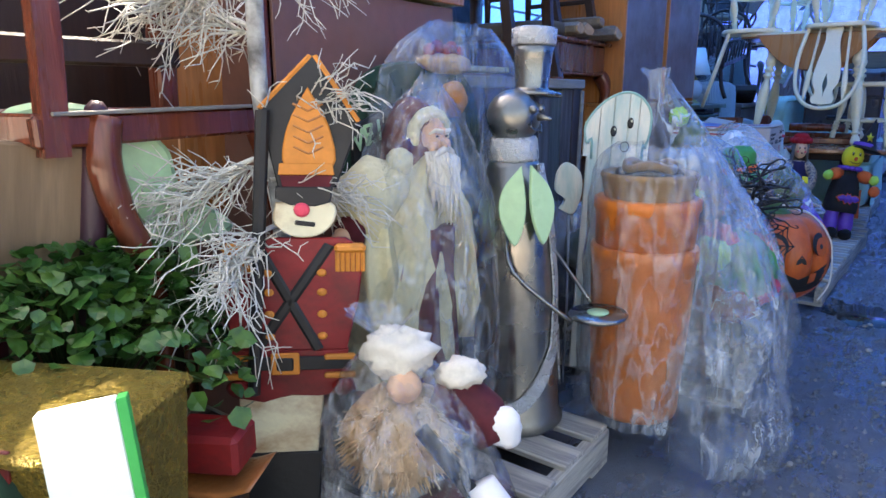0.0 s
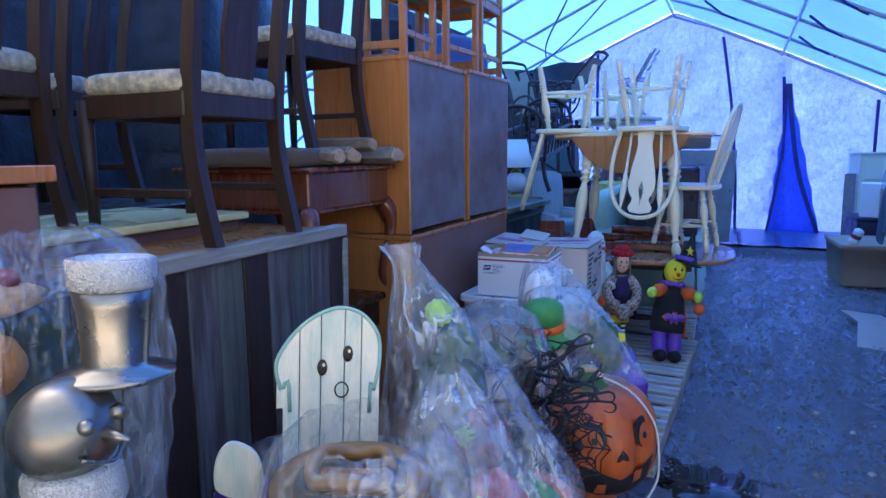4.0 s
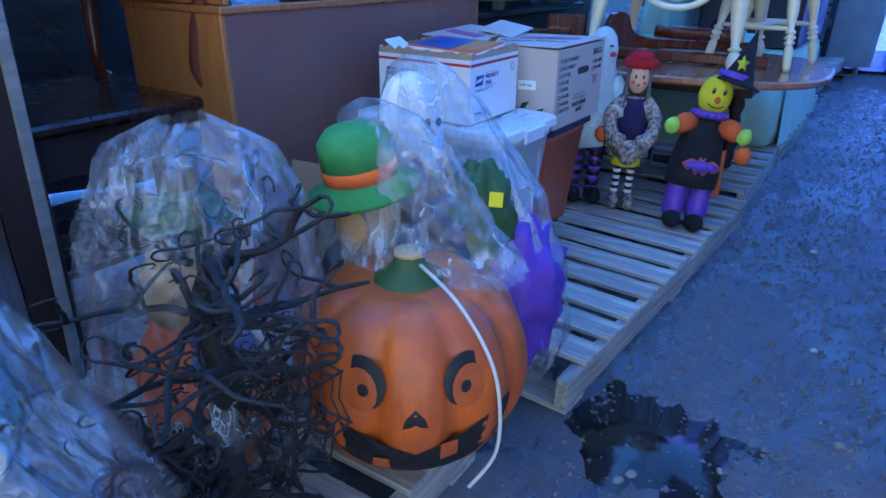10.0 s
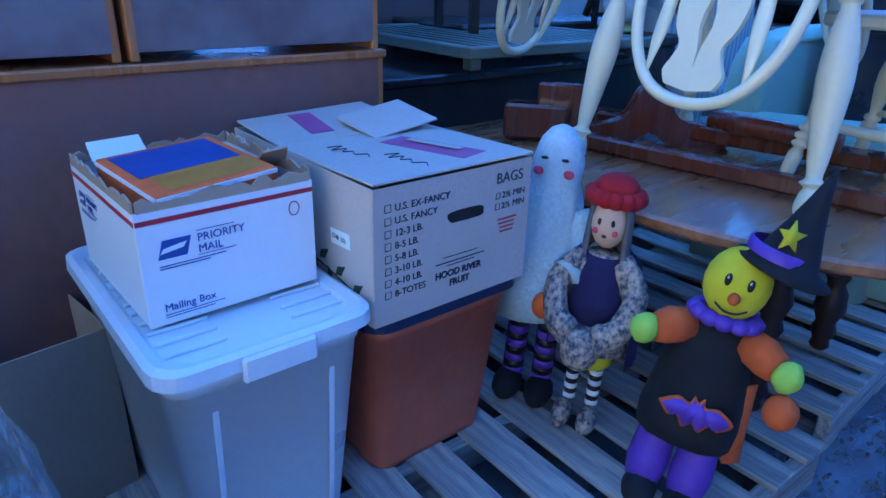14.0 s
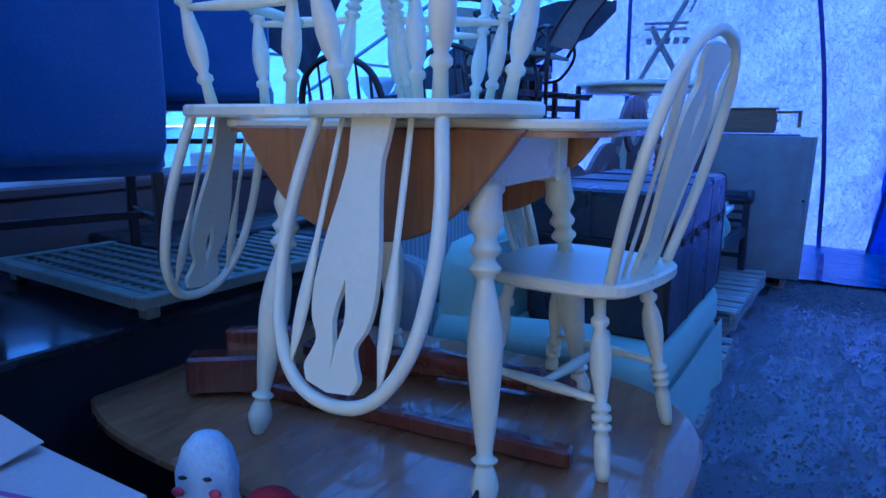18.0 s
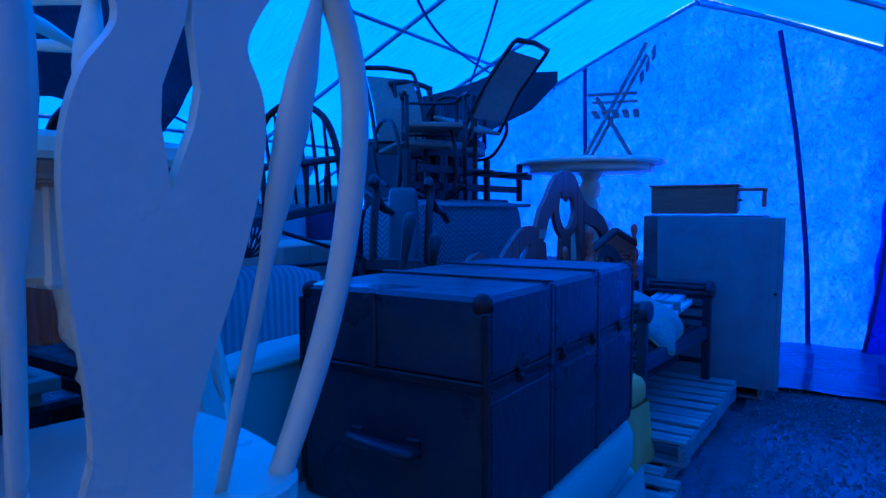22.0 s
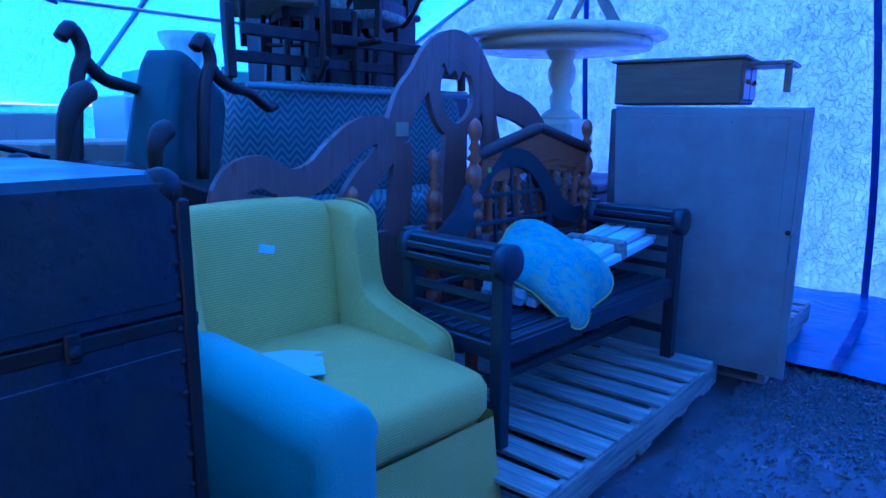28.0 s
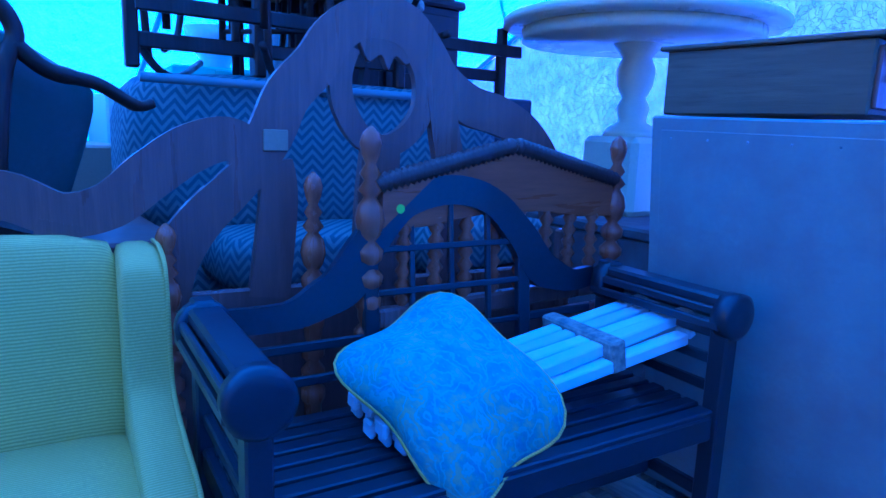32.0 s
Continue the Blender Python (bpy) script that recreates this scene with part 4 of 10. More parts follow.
for k in range(8):
    part("leaf_print", G(M_FELTG).prism([(0, 0), (0.02, 0.011), (0.05, 0.0), (0.02, -0.011)], 0.0012, FY(0.0 + 0.033 * k, -CY, 0.115 - 0.009 * k) @ pose(0, 0, 0, 0, 0, 38 if k % 2 else -62)), ct)
open_box(pose(-1.38, 4.08, 0.13, 0, 0, 8), 0.34, 0.30, 0.42, M_KRAFT, "open_carton", "open kraft carton behind the bags")

# ---- dolls on the pallet ----
def witch_doll():
    g = G(M_BLKCLOTH, True)
    for sx in (-1, 1):
        g.use(M_BLKCLOTH).ball((sx * 0.06, -0.05, 0.04), (0.052, 0.075, 0.042), 12, 7)
        g.use(M_PURPLE).loft([[(sx * 0.062 + r * math.cos(a), 0.0 + y + r * math.sin(a), z) for a in np.linspace(0, 2 * math.pi, 13)[:-1]] for r, y, z in ((0.05, -0.02, 0.05), (0.062, -0.01, 0.1), (0.055, 0.0, 0.17), (0.06, 0.01, 0.25))])
    rings = []
    for z, rx, ry, y in ((0.19, 0.135, 0.075, 0.0), (0.24, 0.14, 0.085, 0.01), (0.34, 0.125, 0.08, 0.015), (0.44, 0.1, 0.07, 0.02), (0.50, 0.06, 0.05, 0.02)):
        ring = []
        for j in range(22):
            a = 2 * math.pi * j / 22
            jag = 0.035 * (j % 2) if z < 0.2 else 0
            ring.append((rx * math.cos(a) * (1 + 0.05 * math.sin(5 * a)), y + ry * math.sin(a), z + jag))
        rings.append(ring)
    g.use(M_BLKCLOTH).loft(rings)
    for sx in (-1, 1):
        g.use(M_ORFELT).tube([(sx * 0.07, 0.0, 0.46), (sx * 0.13, -0.03, 0.45), (sx * 0.16, -0.05, 0.44)], [0.04, 0.045, 0.035], 10)
        g.use(M_LIME).ball((sx * 0.185, -0.06, 0.435), (0.04, 0.035, 0.036), 10, 7, 0.15, 3)
    g.use(M_ORFELT).ball((0.2, -0.075, 0.36), (0.045, 0.042, 0.04), 12, 7)
    g.use(M_PURPLE)
    for k in range(12):
        a = 2 * math.pi * k / 12
        g.ball((0.075 * math.cos(a), 0.01 + 0.06 * math.sin(a), 0.50), (0.03, 0.03, 0.018), 8, 5)
    g.use(M_YEL).ball((0, 0, 0.58), (0.086, 0.075, 0.082), 16, 10)
    g.use(M_ORFELT).ball((0, -0.078, 0.565), (0.016, 0.02, 0.014), 8, 5)
    for sx in (-1, 1):
        g.use(M_BLACK).ball((sx * 0.028, -0.07, 0.6), (0.009, 0.006, 0.014), 8, 5)
        g.use(M_WHITECLOTH).ball((sx * 0.028 - 0.002, -0.075, 0.606), (0.003, 0.003, 0.004), 6, 4)
    g.use(M_BLACK).tube(smooth_path([(-0.04, -0.07, 0.545), (-0.015, -0.079, 0.535), (0.015, -0.079, 0.535), (0.04, -0.07, 0.545)], 4), 0.0025, 5)
    g.use(M_BLKCLOTH).lathe([(0.118, 0.64), (0.122, 0.645), (0.08, 0.66), (0.068, 0.69), (0.046, 0.74), (0.024, 0.80), (0.004, 0.865)], 18, pose(0, 0.01, 0, 0, 8, 0))
    g.use(M_PURPLE).lathe([(0.083, 0.662), (0.082, 0.685), (0.076, 0.687)], 18, pose(0, 0.01, 0, 0, 6, 0), caps=False)
    star = [(0.034 * (1 if k % 2 == 0 else 0.45) * math.sin(math.pi * k / 5), 0.034 * (1 if k % 2 == 0 else 0.45) * math.cos(math.pi * k / 5)) for k in range(10)][::-1]
    g.use(M_YEL).prism(star, 0.008, pose(0.07, -0.075, 0.72, 80, 0, 10))
    bat = smooth2([(-0.09, 0.01), (-0.05, 0.03), (-0.02, 0.024), (-0.012, 0.04), (0, 0.03), (0.012, 0.04), (0.02, 0.024), (0.05, 0.03), (0.09, 0.01), (0.06, -0.012), (0.04, -0.006), (0.02, -0.026), (0, -0.014), (-0.02, -0.026), (-0.04, -0.006), (-0.06, -0.012), (-0.09, 0.01)], 3)[:-1][::-1]
    g.use(M_ORFELT).prism([(x * 1.12, y * 1.2) for x, y in bat], 0.006, pose(0.01, -0.081, 0.28, 84, 0, 0))
    g.use(M_PURPLE).prism(bat, 0.008, pose(0.01, -0.083, 0.28, 84, 0, 0))
    g.use(M_ORFELT).tube([(0.13, 0.02, 0.36), (0.14, 0.03, 0.25), (0.15, 0.02, 0.16)], [0.02, 0.03, 0.035], 8, flat=0.3)
    return single("witch_doll", g, pose(-0.425, 5.19, 0.13, -6, 7, 24) @ Matrix.Diagonal((0.78, 0.82, 0.98, 1)), "stuffed scarecrow witch doll with yellow face and bat apron", "doll")


witch_doll()


def girl_doll():
    g = G(M_CALICO, True)
    for sx in (-1, 1):
        g.use(M_CALICO).ball((sx * 0.04, -0.04, 0.04), (0.03, 0.06, 0.035), 10, 6)
        for k in range(9):
            g.use(M_BLACK if k % 2 else M_WHITECLOTH).lathe([(0.02, 0.07 + 0.014 * k), (0.02, 0.084 + 0.014 * k)], 10, pose(sx * 0.035, 0, 0))
    g.use(M_YEL).lathe([(0.075, 0.19), (0.075, 0.22), (0.06, 0.25)], 16)
    g.use(M_CALICO).lathe([(0.11, 0.23), (0.1, 0.28), (0.075, 0.36), (0.06, 0.42), (0.045, 0.46)], 16, sy=0.75)
    g.use(M_NAVYF).loft([[(x, y + 0.03, z) for x, y in arc(0, 0, r, -30, 210, 12)] for r, z in ((0.135, 0.2), (0.13, 0.32), (0.1, 0.43), (0.05, 0.47))], caps=False, closed=False)
    for sx in (-1, 1):
        g.use(M_CALICO).tube(smooth_path([(sx * 0.05, 0, 0.44), (sx * 0.11, -0.03, 0.38), (sx * 0.085, -0.09, 0.31), (sx * 0.03, -0.11, 0.29)], 4), [0.035] * 12 + [0.03], 10)
    g.use(M_CALICO).ball((0.0, -0.12, 0.26), (0.055, 0.045, 0.05), 12, 8)
    g.use(M_ORFELT).ball((-0.14, -0.05, 0.31), (0.035, 0.033, 0.032), 12, 7)
    g.use(M_FACE).ball((0, -0.005, 0.53), (0.05, 0.05, 0.058), 14, 9)
    for sx in (-1, 1):
        g.use(M_BLACK).ball((sx * 0.018, -0.05, 0.54), (0.006, 0.004, 0.008), 8, 5)
        g.use(M_SKINRED).ball((sx * 0.026, -0.046, 0.518), (0.009, 0.004, 0.007), 8, 5)
    g.use(M_RED).ball((0, -0.054, 0.51), (0.007, 0.004, 0.004), 8, 5)
    g.use(M_NAVYF).lathe([(0.088, 0.3), (0.08, 0.36), (0.064, 0.42), (0.05, 0.455)], 16, sy=0.8)
    r = random.Random(3)
    for k in range(60):
        a = r.uniform(0.2, math.pi - 0.2) if k < 40 else r.choice((r.uniform(-0.4, 0.3), r.uniform(2.8, 3.5)))
        p = Vector((0.05 * math.cos(a), 0.05 * math.sin(a), 0.56 + r.uniform(-0.02, 0.03)))
        g.use(M_STRIPEG).tube([p, p * 1.25 + Vector((0, 0, -0.32)), p * 1.5 + Vector((r.uniform(-0.02, 0.02), 0, -0.47 - r.uniform(0, 0.1)))], [0.008, 0.008, 0.004], 5)
    g.use(M_HATRED)
    for k in range(14):
        a = math.pi * 2 * k / 14
        g.ball((0.062 * math.cos(a), 0.015 + 0.05 * math.sin(a), 0.585), (0.026, 0.024, 0.02), 8, 5)
    g.ball((0, 0.015, 0.605), (0.06, 0.05, 0.03), 14, 7)
    return single("girl_doll", g, pose(-0.73, 5.26, 0.13, 0, 2, 22) @ Matrix.Diagonal((0.88, 0.9, 1.13, 1)), "standing country girl doll in calico with a red hat", "doll")


girl_doll()


M_TULLE = mat("pale_blue_tulle", (0.56, 0.70, 0.72), 0.8, 0.0, 0.25, 6, 90, bump=0.3)


def ghost_doll():
    g = G(M_TULLE, True)
    for sx in (-1, 1):
        g.use(M_BLKCLOTH).ball((sx * 0.055, -0.04, 0.045), (0.05, 0.085, 0.045), 12, 7)
        for k in range(13):
            g.use(M_BLACK if k % 2 else M_PURPLE).lathe([(0.036, 0.07 + 0.026 * k), (0.036, 0.096 + 0.026 * k)], 12, pose(sx * 0.05, 0, 0))
    rings = []
    for z, r in ((0.36, 0.14), (0.41, 0.13), (0.47, 0.115), (0.58, 0.1), (0.68, 0.085), (0.73, 0.075), (0.79, 0.078), (0.85, 0.06), (0.88, 0.035), (0.89, 0.012)):
        rings.append([(r * math.cos(a) * (1 + (0.09 * math.sin(7 * a) if z < 0.7 else 0)), 0.85 * r * math.sin(a), z - ((0.05 + 0.03 * math.sin(3 * j)) * (j % 2) if z < 0.4 else 0)) for j, a in enumerate(np.linspace(0, 2 * math.pi, 33)[:-1])])
    g.use(M_TULLE).loft(rings)
    for sx in (-1, 1):
        g.use(M_TULLE).tube(smooth_path([(sx * 0.08, 0, 0.64), (sx * 0.13, -0.05, 0.56), (sx * 0.09, -0.12, 0.5)], 4), [0.045] * 8 + [0.05], 10)
        g.use(M_BLACK).ball((sx * 0.03, -0.075, 0.81), (0.012, 0.006, 0.005), 8, 4)
        g.use(M_SKINRED).ball((sx * 0.045, -0.068, 0.77), (0.016, 0.006, 0.013), 8, 5)
    return single("ghost_doll", g, pose(-0.92, 5.25, 0.13, 0, 3, 30) @ Matrix.Diagonal((0.85, 0.85, 0.90, 1)), "standing pale tulle ghost doll with striped stockings", "doll")


ghost_doll()

# ---- oval table on the pallet, with the white table and chairs on it ----
OV = pose(-0.97, 5.95, 0.13, 0, 0, 2)
ov = thing("oval_table", OV, "worn walnut oval table standing on a pallet", "table")
outl = [(math.copysign(abs(math.cos(a)) ** 0.62, math.cos(a)) * 0.93, math.copysign(abs(math.sin(a)) ** 0.7, math.sin(a)) * 0.58) for a in np.linspace(0, 2 * math.pi, 49)[:-1]]
part("tabletop", G(M_OVAL).prism(outl, 0.036, pose(0, 0, 0.582), 0.009), ov)
part("apron", G(M_DARKWOOD).box((0, 0, 0.53), (1.3, 0.7, 0.06), ch=0.006), ov)
BULB = [(0.02, 0), (0.032, 0.03), (0.026, 0.07), (0.04, 0.14), (0.03, 0.2), (0.05, 0.3), (0.044, 0.4), (0.026, 0.47), (0.038, 0.52), (0.028, 0.58), (0.045, 0.68), (0.03, 0.8), (0.04, 0.86), (0.036, 1.0)]
for sx in (-1, 1):
    for sy in (-1, 1):
        part("leg", leg_lathe(G(M_DARKWOOD, True), (sx * 0.5, sy * 0.26, 0), (sx * 0.5, sy * 0.26, 0.52), BULB), ov)
part("stretcher", leg_lathe(G(M_DARKWOOD, True), (-0.5, -0.26, 0.14), (0.5, -0.26, 0.14), [(0.014, 0), (0.022, 0.2), (0.016, 0.3), (0.03, 0.5), (0.016, 0.7), (0.022, 0.8), (0.014, 1)]), ov)
TOPZ = 0.13 + 0.6

base = thing("table_trestle", pose(-0.98, 6.08, TOPZ, 0, 0, 20), "mahogany table trestle lying on the oval table", "trestle")
part("rail", G(M_MAHOG).box((0.05, -0.3, 0.03), (1.05, 0.05, 0.05), (0, 0, -14), 0.008), base)
part("rail", G(M_MAHOG).box((0.1, 0.05, 0.05), (0.95, 0.11, 0.045), (0, 0, -10), 0.008), base)
part("foot", G(M_MAHOG).prism(smooth2([(-0.28, 0), (-0.1, 0), (0, 0.05), (0.1, 0), (0.28, 0), (0.26, 0.06), (0.1, 0.1), (0.04, 0.2), (-0.04, 0.2), (-0.1, 0.1), (-0.26, 0.06), (-0.28, 0)], 4)[:-1], 0.05, pose(-0.15, -0.05, 0.0, 90, 0, 35)), base)
part("foot", G(M_MAHOG).box((-0.5, -0.2, 0.07), (0.22, 0.09, 0.12), (0, 0, 18), 0.01), base)
part("block", G(M_MAHOG).box((-0.42, -0.13, 0.1), (0.2, 0.05, 0.19), (0, 0, 12), 0.008), base)
part("pole", leg_lathe(G(M_MAHOG, True), (0.05, -0.05, 0.12), (0.42, -0.18, 0.12), [(0.03, 0), (0.034, 0.3), (0.03, 0.7), (0.034, 1)]), base)

WT = pose(-0.765, 5.93, TOPZ, 0, 0, 2)
wt = thing("drop_leaf_table", WT, "cream drop-leaf table with honey leaves hanging down", "table")
W2, D2, HT = 0.545, 0.27, 0.84
outl = [(math.copysign(abs(math.cos(a)) ** 0.3, math.cos(a)) * W2, math.copysign(abs(math.sin(a)) ** 0.35, math.sin(a)) * D2) for a in np.linspace(0, 2 * math.pi, 41)[:-1]]
part("tabletop", G(M_WHITEPAINT).prism(outl, 0.024, pose(0, 0, HT - 0.012), 0.006), wt)
part("top_edge", G(M_HONEY).prism([(x * 0.985, y * 0.985) for x, y in outl], 0.012, pose(0, 0, HT - 0.031)), wt, "honey-coloured moulding")
for sy in (-1, 1):
    leaf = [(-0.4, 0)] + smooth2([(-0.4, 0), (-0.33, -0.09), (-0.22, -0.2), (-0.09, -0.255), (0.09, -0.255), (0.22, -0.2), (0.33, -0.09), (0.4, 0)], 4)[1:-1] + [(0.4, 0)]
    part("drop_leaf", G(M_HONEY).prism(leaf, 0.02, Matrix.Translation((0, sy * (D2 + 0.012), HT - 0.02)) @ UPRIGHT, 0.004), wt, "honey-stained round leaf")
    part("apron", G(M_WHITEPAINT).box((0, sy * 0.22, HT - 0.095), (0.56, 0.02, 0.11)), wt)
for sx in (-1, 1):
    part("apron", G(M_WHITEPAINT).box((sx * 0.29, 0, HT - 0.095), (0.02, 0.42, 0.11)), wt)
FAT = [(0.016, 0), (0.026, 0.03), (0.032, 0.06), (0.024, 0.1), (0.018, 0.115), (0.03, 0.13), (0.018, 0.145), (0.024, 0.2), (0.034, 0.32), (0.04, 0.42), (0.034, 0.52), (0.02, 0.6), (0.024, 0.62), (0.036, 0.64), (0.022, 0.665), (0.036, 0.69), (0.024, 0.72), (0.04, 0.76), (0.036, 0.8), (0.036, 0.87)]
for sx in (-1, 1):
    for sy in (-1, 1):
        gl = leg_lathe(G(M_WHITEPAINT, True), (sx * 0.345, sy * 0.33, 0), (sx * 0.27, sy * 0.2, HT - 0.03), smooth2(FAT, 3), 20)
        lg = part("leg", gl, wt)
        part("leg_block", G(M_WHITEPAINT).box((sx * 0.27, sy * 0.2, HT - 0.1), (0.07, 0.07, 0.13), ch=0.006), lg)

ZT = TOPZ + HT + 0.002


def flipped(x, y, rz, lab):
    """A chair turned over, its seat on the table and its back hanging past the edge towards -y of its own turn."""
    return windsor_chair(pose(x, y, ZT + 0.472, 180, 0, rz), lab)


flipped(-0.606, 5.685, -4.8, "cream bow-back chair upside down on the table")
flipped(-1.24, 5.85, -76, "cream bow-back chair upside down on the table")
flipped(-0.99, 6.36, 130, "cream bow-back chair upside down on the table")
windsor_chair(pose(-0.387, 6.08, TOPZ, 0, 0, -98), "cream bow-back chair standing upright on the oval table")

# ---- trunk on a slip-covered sofa ----
tk = thing("steamer_trunk", pose(-0.655, 7.57, 0.70, 0, 0, 0), "battered black steamer trunk lying on a sofa", "trunk")
TW, TL, TH = 0.59, 1.13, 0.60
part("body", G(M_TRUNK).box((0, 0, 0.19), (TW, TL, 0.38), ch=0.008), tk)
part("lid", G(M_TRUNK).box((0, 0, 0.385 + 0.107), (TW, TL, 0.208), ch=0.012), tk)
part("seam_band", G(M_TRUNKMETAL).box((0, 0, 0.383), (TW + 0.004, TL + 0.02, 0.022), ch=0.002), tk)
for y in (-0.19, 0.19):
    part("top_strap", G(M_TRUNK).box((0, y, TH + 0.001), (TW + 0.004, 0.022, 0.006), ch=0.002), tk)
    part("side_strap", G(M_TRUNK).box((TW / 2 + 0.002, y, TH / 2), (0.006, 0.022, TH - 0.01), ch=0.002), tk)
for x in (-0.04,):
    part("end_strap", G(M_TRUNK).box((x, -TL / 2 - 0.004, 0.49), (0.024, 0.01, 0.2), ch=0.003), tk)
for y in (-0.375, 0.0, 0.375):
    part("side_facing", G(M_TRUNK).box((TW / 2 + 0.0015, y, 0.18), (0.004, 0.34, 0.33), ch=0.0015).box((TW / 2 + 0.0015, y, 0.5), (0.004, 0.34, 0.17), ch=0.0015), tk)
cap = G(M_TRUNKMETAL, True).ball((0, 0, 0), (0.03, 0.03, 0.03), 10, 6).mesh("corner_cap")
for sx in (-1, 1):
    for sy in (-1, 1):
        for z in (0.03, TH - 0.025):
            put(tk, "corner_cap", cap, pose(sx * (TW / 2 - 0.022), sy * (TL / 2 - 0.022), z))
        part("corner_strip", G(M_TRUNKMETAL).box((sx * (TW / 2 - 0.004), sy * (TL / 2 - 0.004), TH / 2), (0.02, 0.02, TH - 0.08), ch=0.003), tk)
for y in (-0.4, -0.12, 0.13, 0.4):
    lt = part("latch", G(M_TRUNKMETAL).box((TW / 2 + 0.006, y, 0.385), (0.01, 0.02, 0.04), ch=0.003), tk)
    part("hasp", G(M_TRUNKMETAL, True).ball((TW / 2 + 0.011, y, 0.38), (0.006, 0.01, 0.01), 8, 5), lt)
hd = part("handle", G(M_TRUNK, True).tube(smooth_path([(-0.085, -TL / 2 - 0.005, 0.21), (-0.075, -TL / 2 - 0.035, 0.21), (0.075, -TL / 2 - 0.035, 0.2), (0.085, -TL / 2 - 0.005, 0.2)], 4), 0.016, 8, flat=1.6), tk, "leather end handle")
for sx in (-1, 1):
    part("handle_plate", G(M_TRUNKMETAL).box((sx * 0.09, -TL / 2 - 0.006, 0.205), (0.04, 0.012, 0.05), ch=0.003), hd)
rivet = G(M_TRUNKMETAL, True).ball((0, 0, 0), (0.004, 0.006, 0.006), 6, 4).mesh("rivet")
for k in range(12):
    for y in (-0.545, -0.205, 0.175, 0.545):
        put(tk, "rivet", rivet, pose(TW / 2 + 0.003, y, 0.03 + 0.049 * k))
part("tag", G(M_CARD).box((-0.2, -TL / 2 + 0.005, TH + 0.002), (0.06, 0.05, 0.003), (8, 0, 5), 0.001), tk, "torn paper tag")


def cushion(w, d, h, mt, n=16, p=0.35, sag=0.0, seed=0):
    """A padded block: rounded edges and a slight crown, base at z = 0."""
    g = G(mt, True)
    rings = []
    for k, (z, s) in enumerate(((0, 0.9), (0.06, 0.965), (0.25, 1.0), (0.7, 1.0), (0.9, 0.965), (1.0, 0.9), (1.04, 0.6), (1.05, 0.2))):
        ring = []
        for j in range(4 * n):
            a = 2 * math.pi * j / (4 * n)
            c, sn = math.cos(a), math.sin(a)
            x, y = math.copysign(abs(c) ** p, c), math.copysign(abs(sn) ** p, sn)
            wob = 1 + 0.012 * noise.noise(Vector((x * 2 + seed, y * 2, z * 3)))
            zz = z * h - (sag * (1 - s) if k > 4 else 0)
            ring.append((x * w / 2 * s * wob, y * d / 2 * s * wob, zz))
        rings.append(ring)
    return g.loft(rings)


so = thing("sofa", pose(0, 0, 0.13), "sofa under a pale teal slipcover, carrying a trunk", "sofa")
part("base", cushion(0.76, 1.62, 0.36, M_TEAL, 14, 0.2), so).location = (-0.72, 7.52, 0)
part("seat_cushion", cushion(0.72, 1.46, 0.2, M_TEAL, 14, 0.25), so).location = (-0.70, 7.53, 0.36)
part("backrest", cushion(0.2, 1.86, 0.92, M_TEAL, 12, 0.22), so).location = (-1.15, 7.62, 0)
part("piping", G(M_TEAL, True).tube([(-1.06, 6.76, 0.915), (-1.055, 7.6, 0.925), (-1.06, 8.48, 0.915)], 0.008, 6), so)


def rolled_arm(y0, y1, h0, h1, w):
    """A slip-covered arm from the back to its rounded front, falling from h0 to h1."""
    rings = []
    for x, k in ((-1.2, 1.0), (-1.0, 1.0), (-0.8, 1.0), (-0.6, 1.0), (-0.55, 0.97), (-0.525, 0.85), (-0.515, 0.5)):
        u = (x + 1.2) / 0.68
        y, h = y0 + (y1 - y0) * u, h0 + (h1 - h0) * u
        ring = [(x, y - w / 2 * k, 0.0), (x, y - w / 2 * k, h - w * 0.62)] + [(x, y - w * 0.56 * k * math.cos(a), h - w * 0.5 + w * 0.5 * k * math.sin(a)) for a in np.linspace(0, math.pi, 11)] + [(x, y + w / 2 * k, h - w * 0.62), (x, y + w / 2 * k, 0.0)]
        rings.append(ring)
    return G(M_TEAL, True).loft(rings)


part("arm", rolled_arm(6.72, 6.76, 0.64, 0.68, 0.2), so)
part("arm", rolled_arm(8.60, 8.58, 0.63, 0.61, 0.19), so)
gs = G(M_TEAL, True)
gs.loft([[(-0.335 + 0.012 * math.sin(y * 17) * (1 - z / 0.35) + 0.02 * (1 - z / 0.35), y, z) for z in (0.36, 0.2, 0.1, 0.0)] for y in np.linspace(6.85, 8.24, 60)], caps=False, closed=False)
part("skirt", gs, so, "loose slipcover skirt")

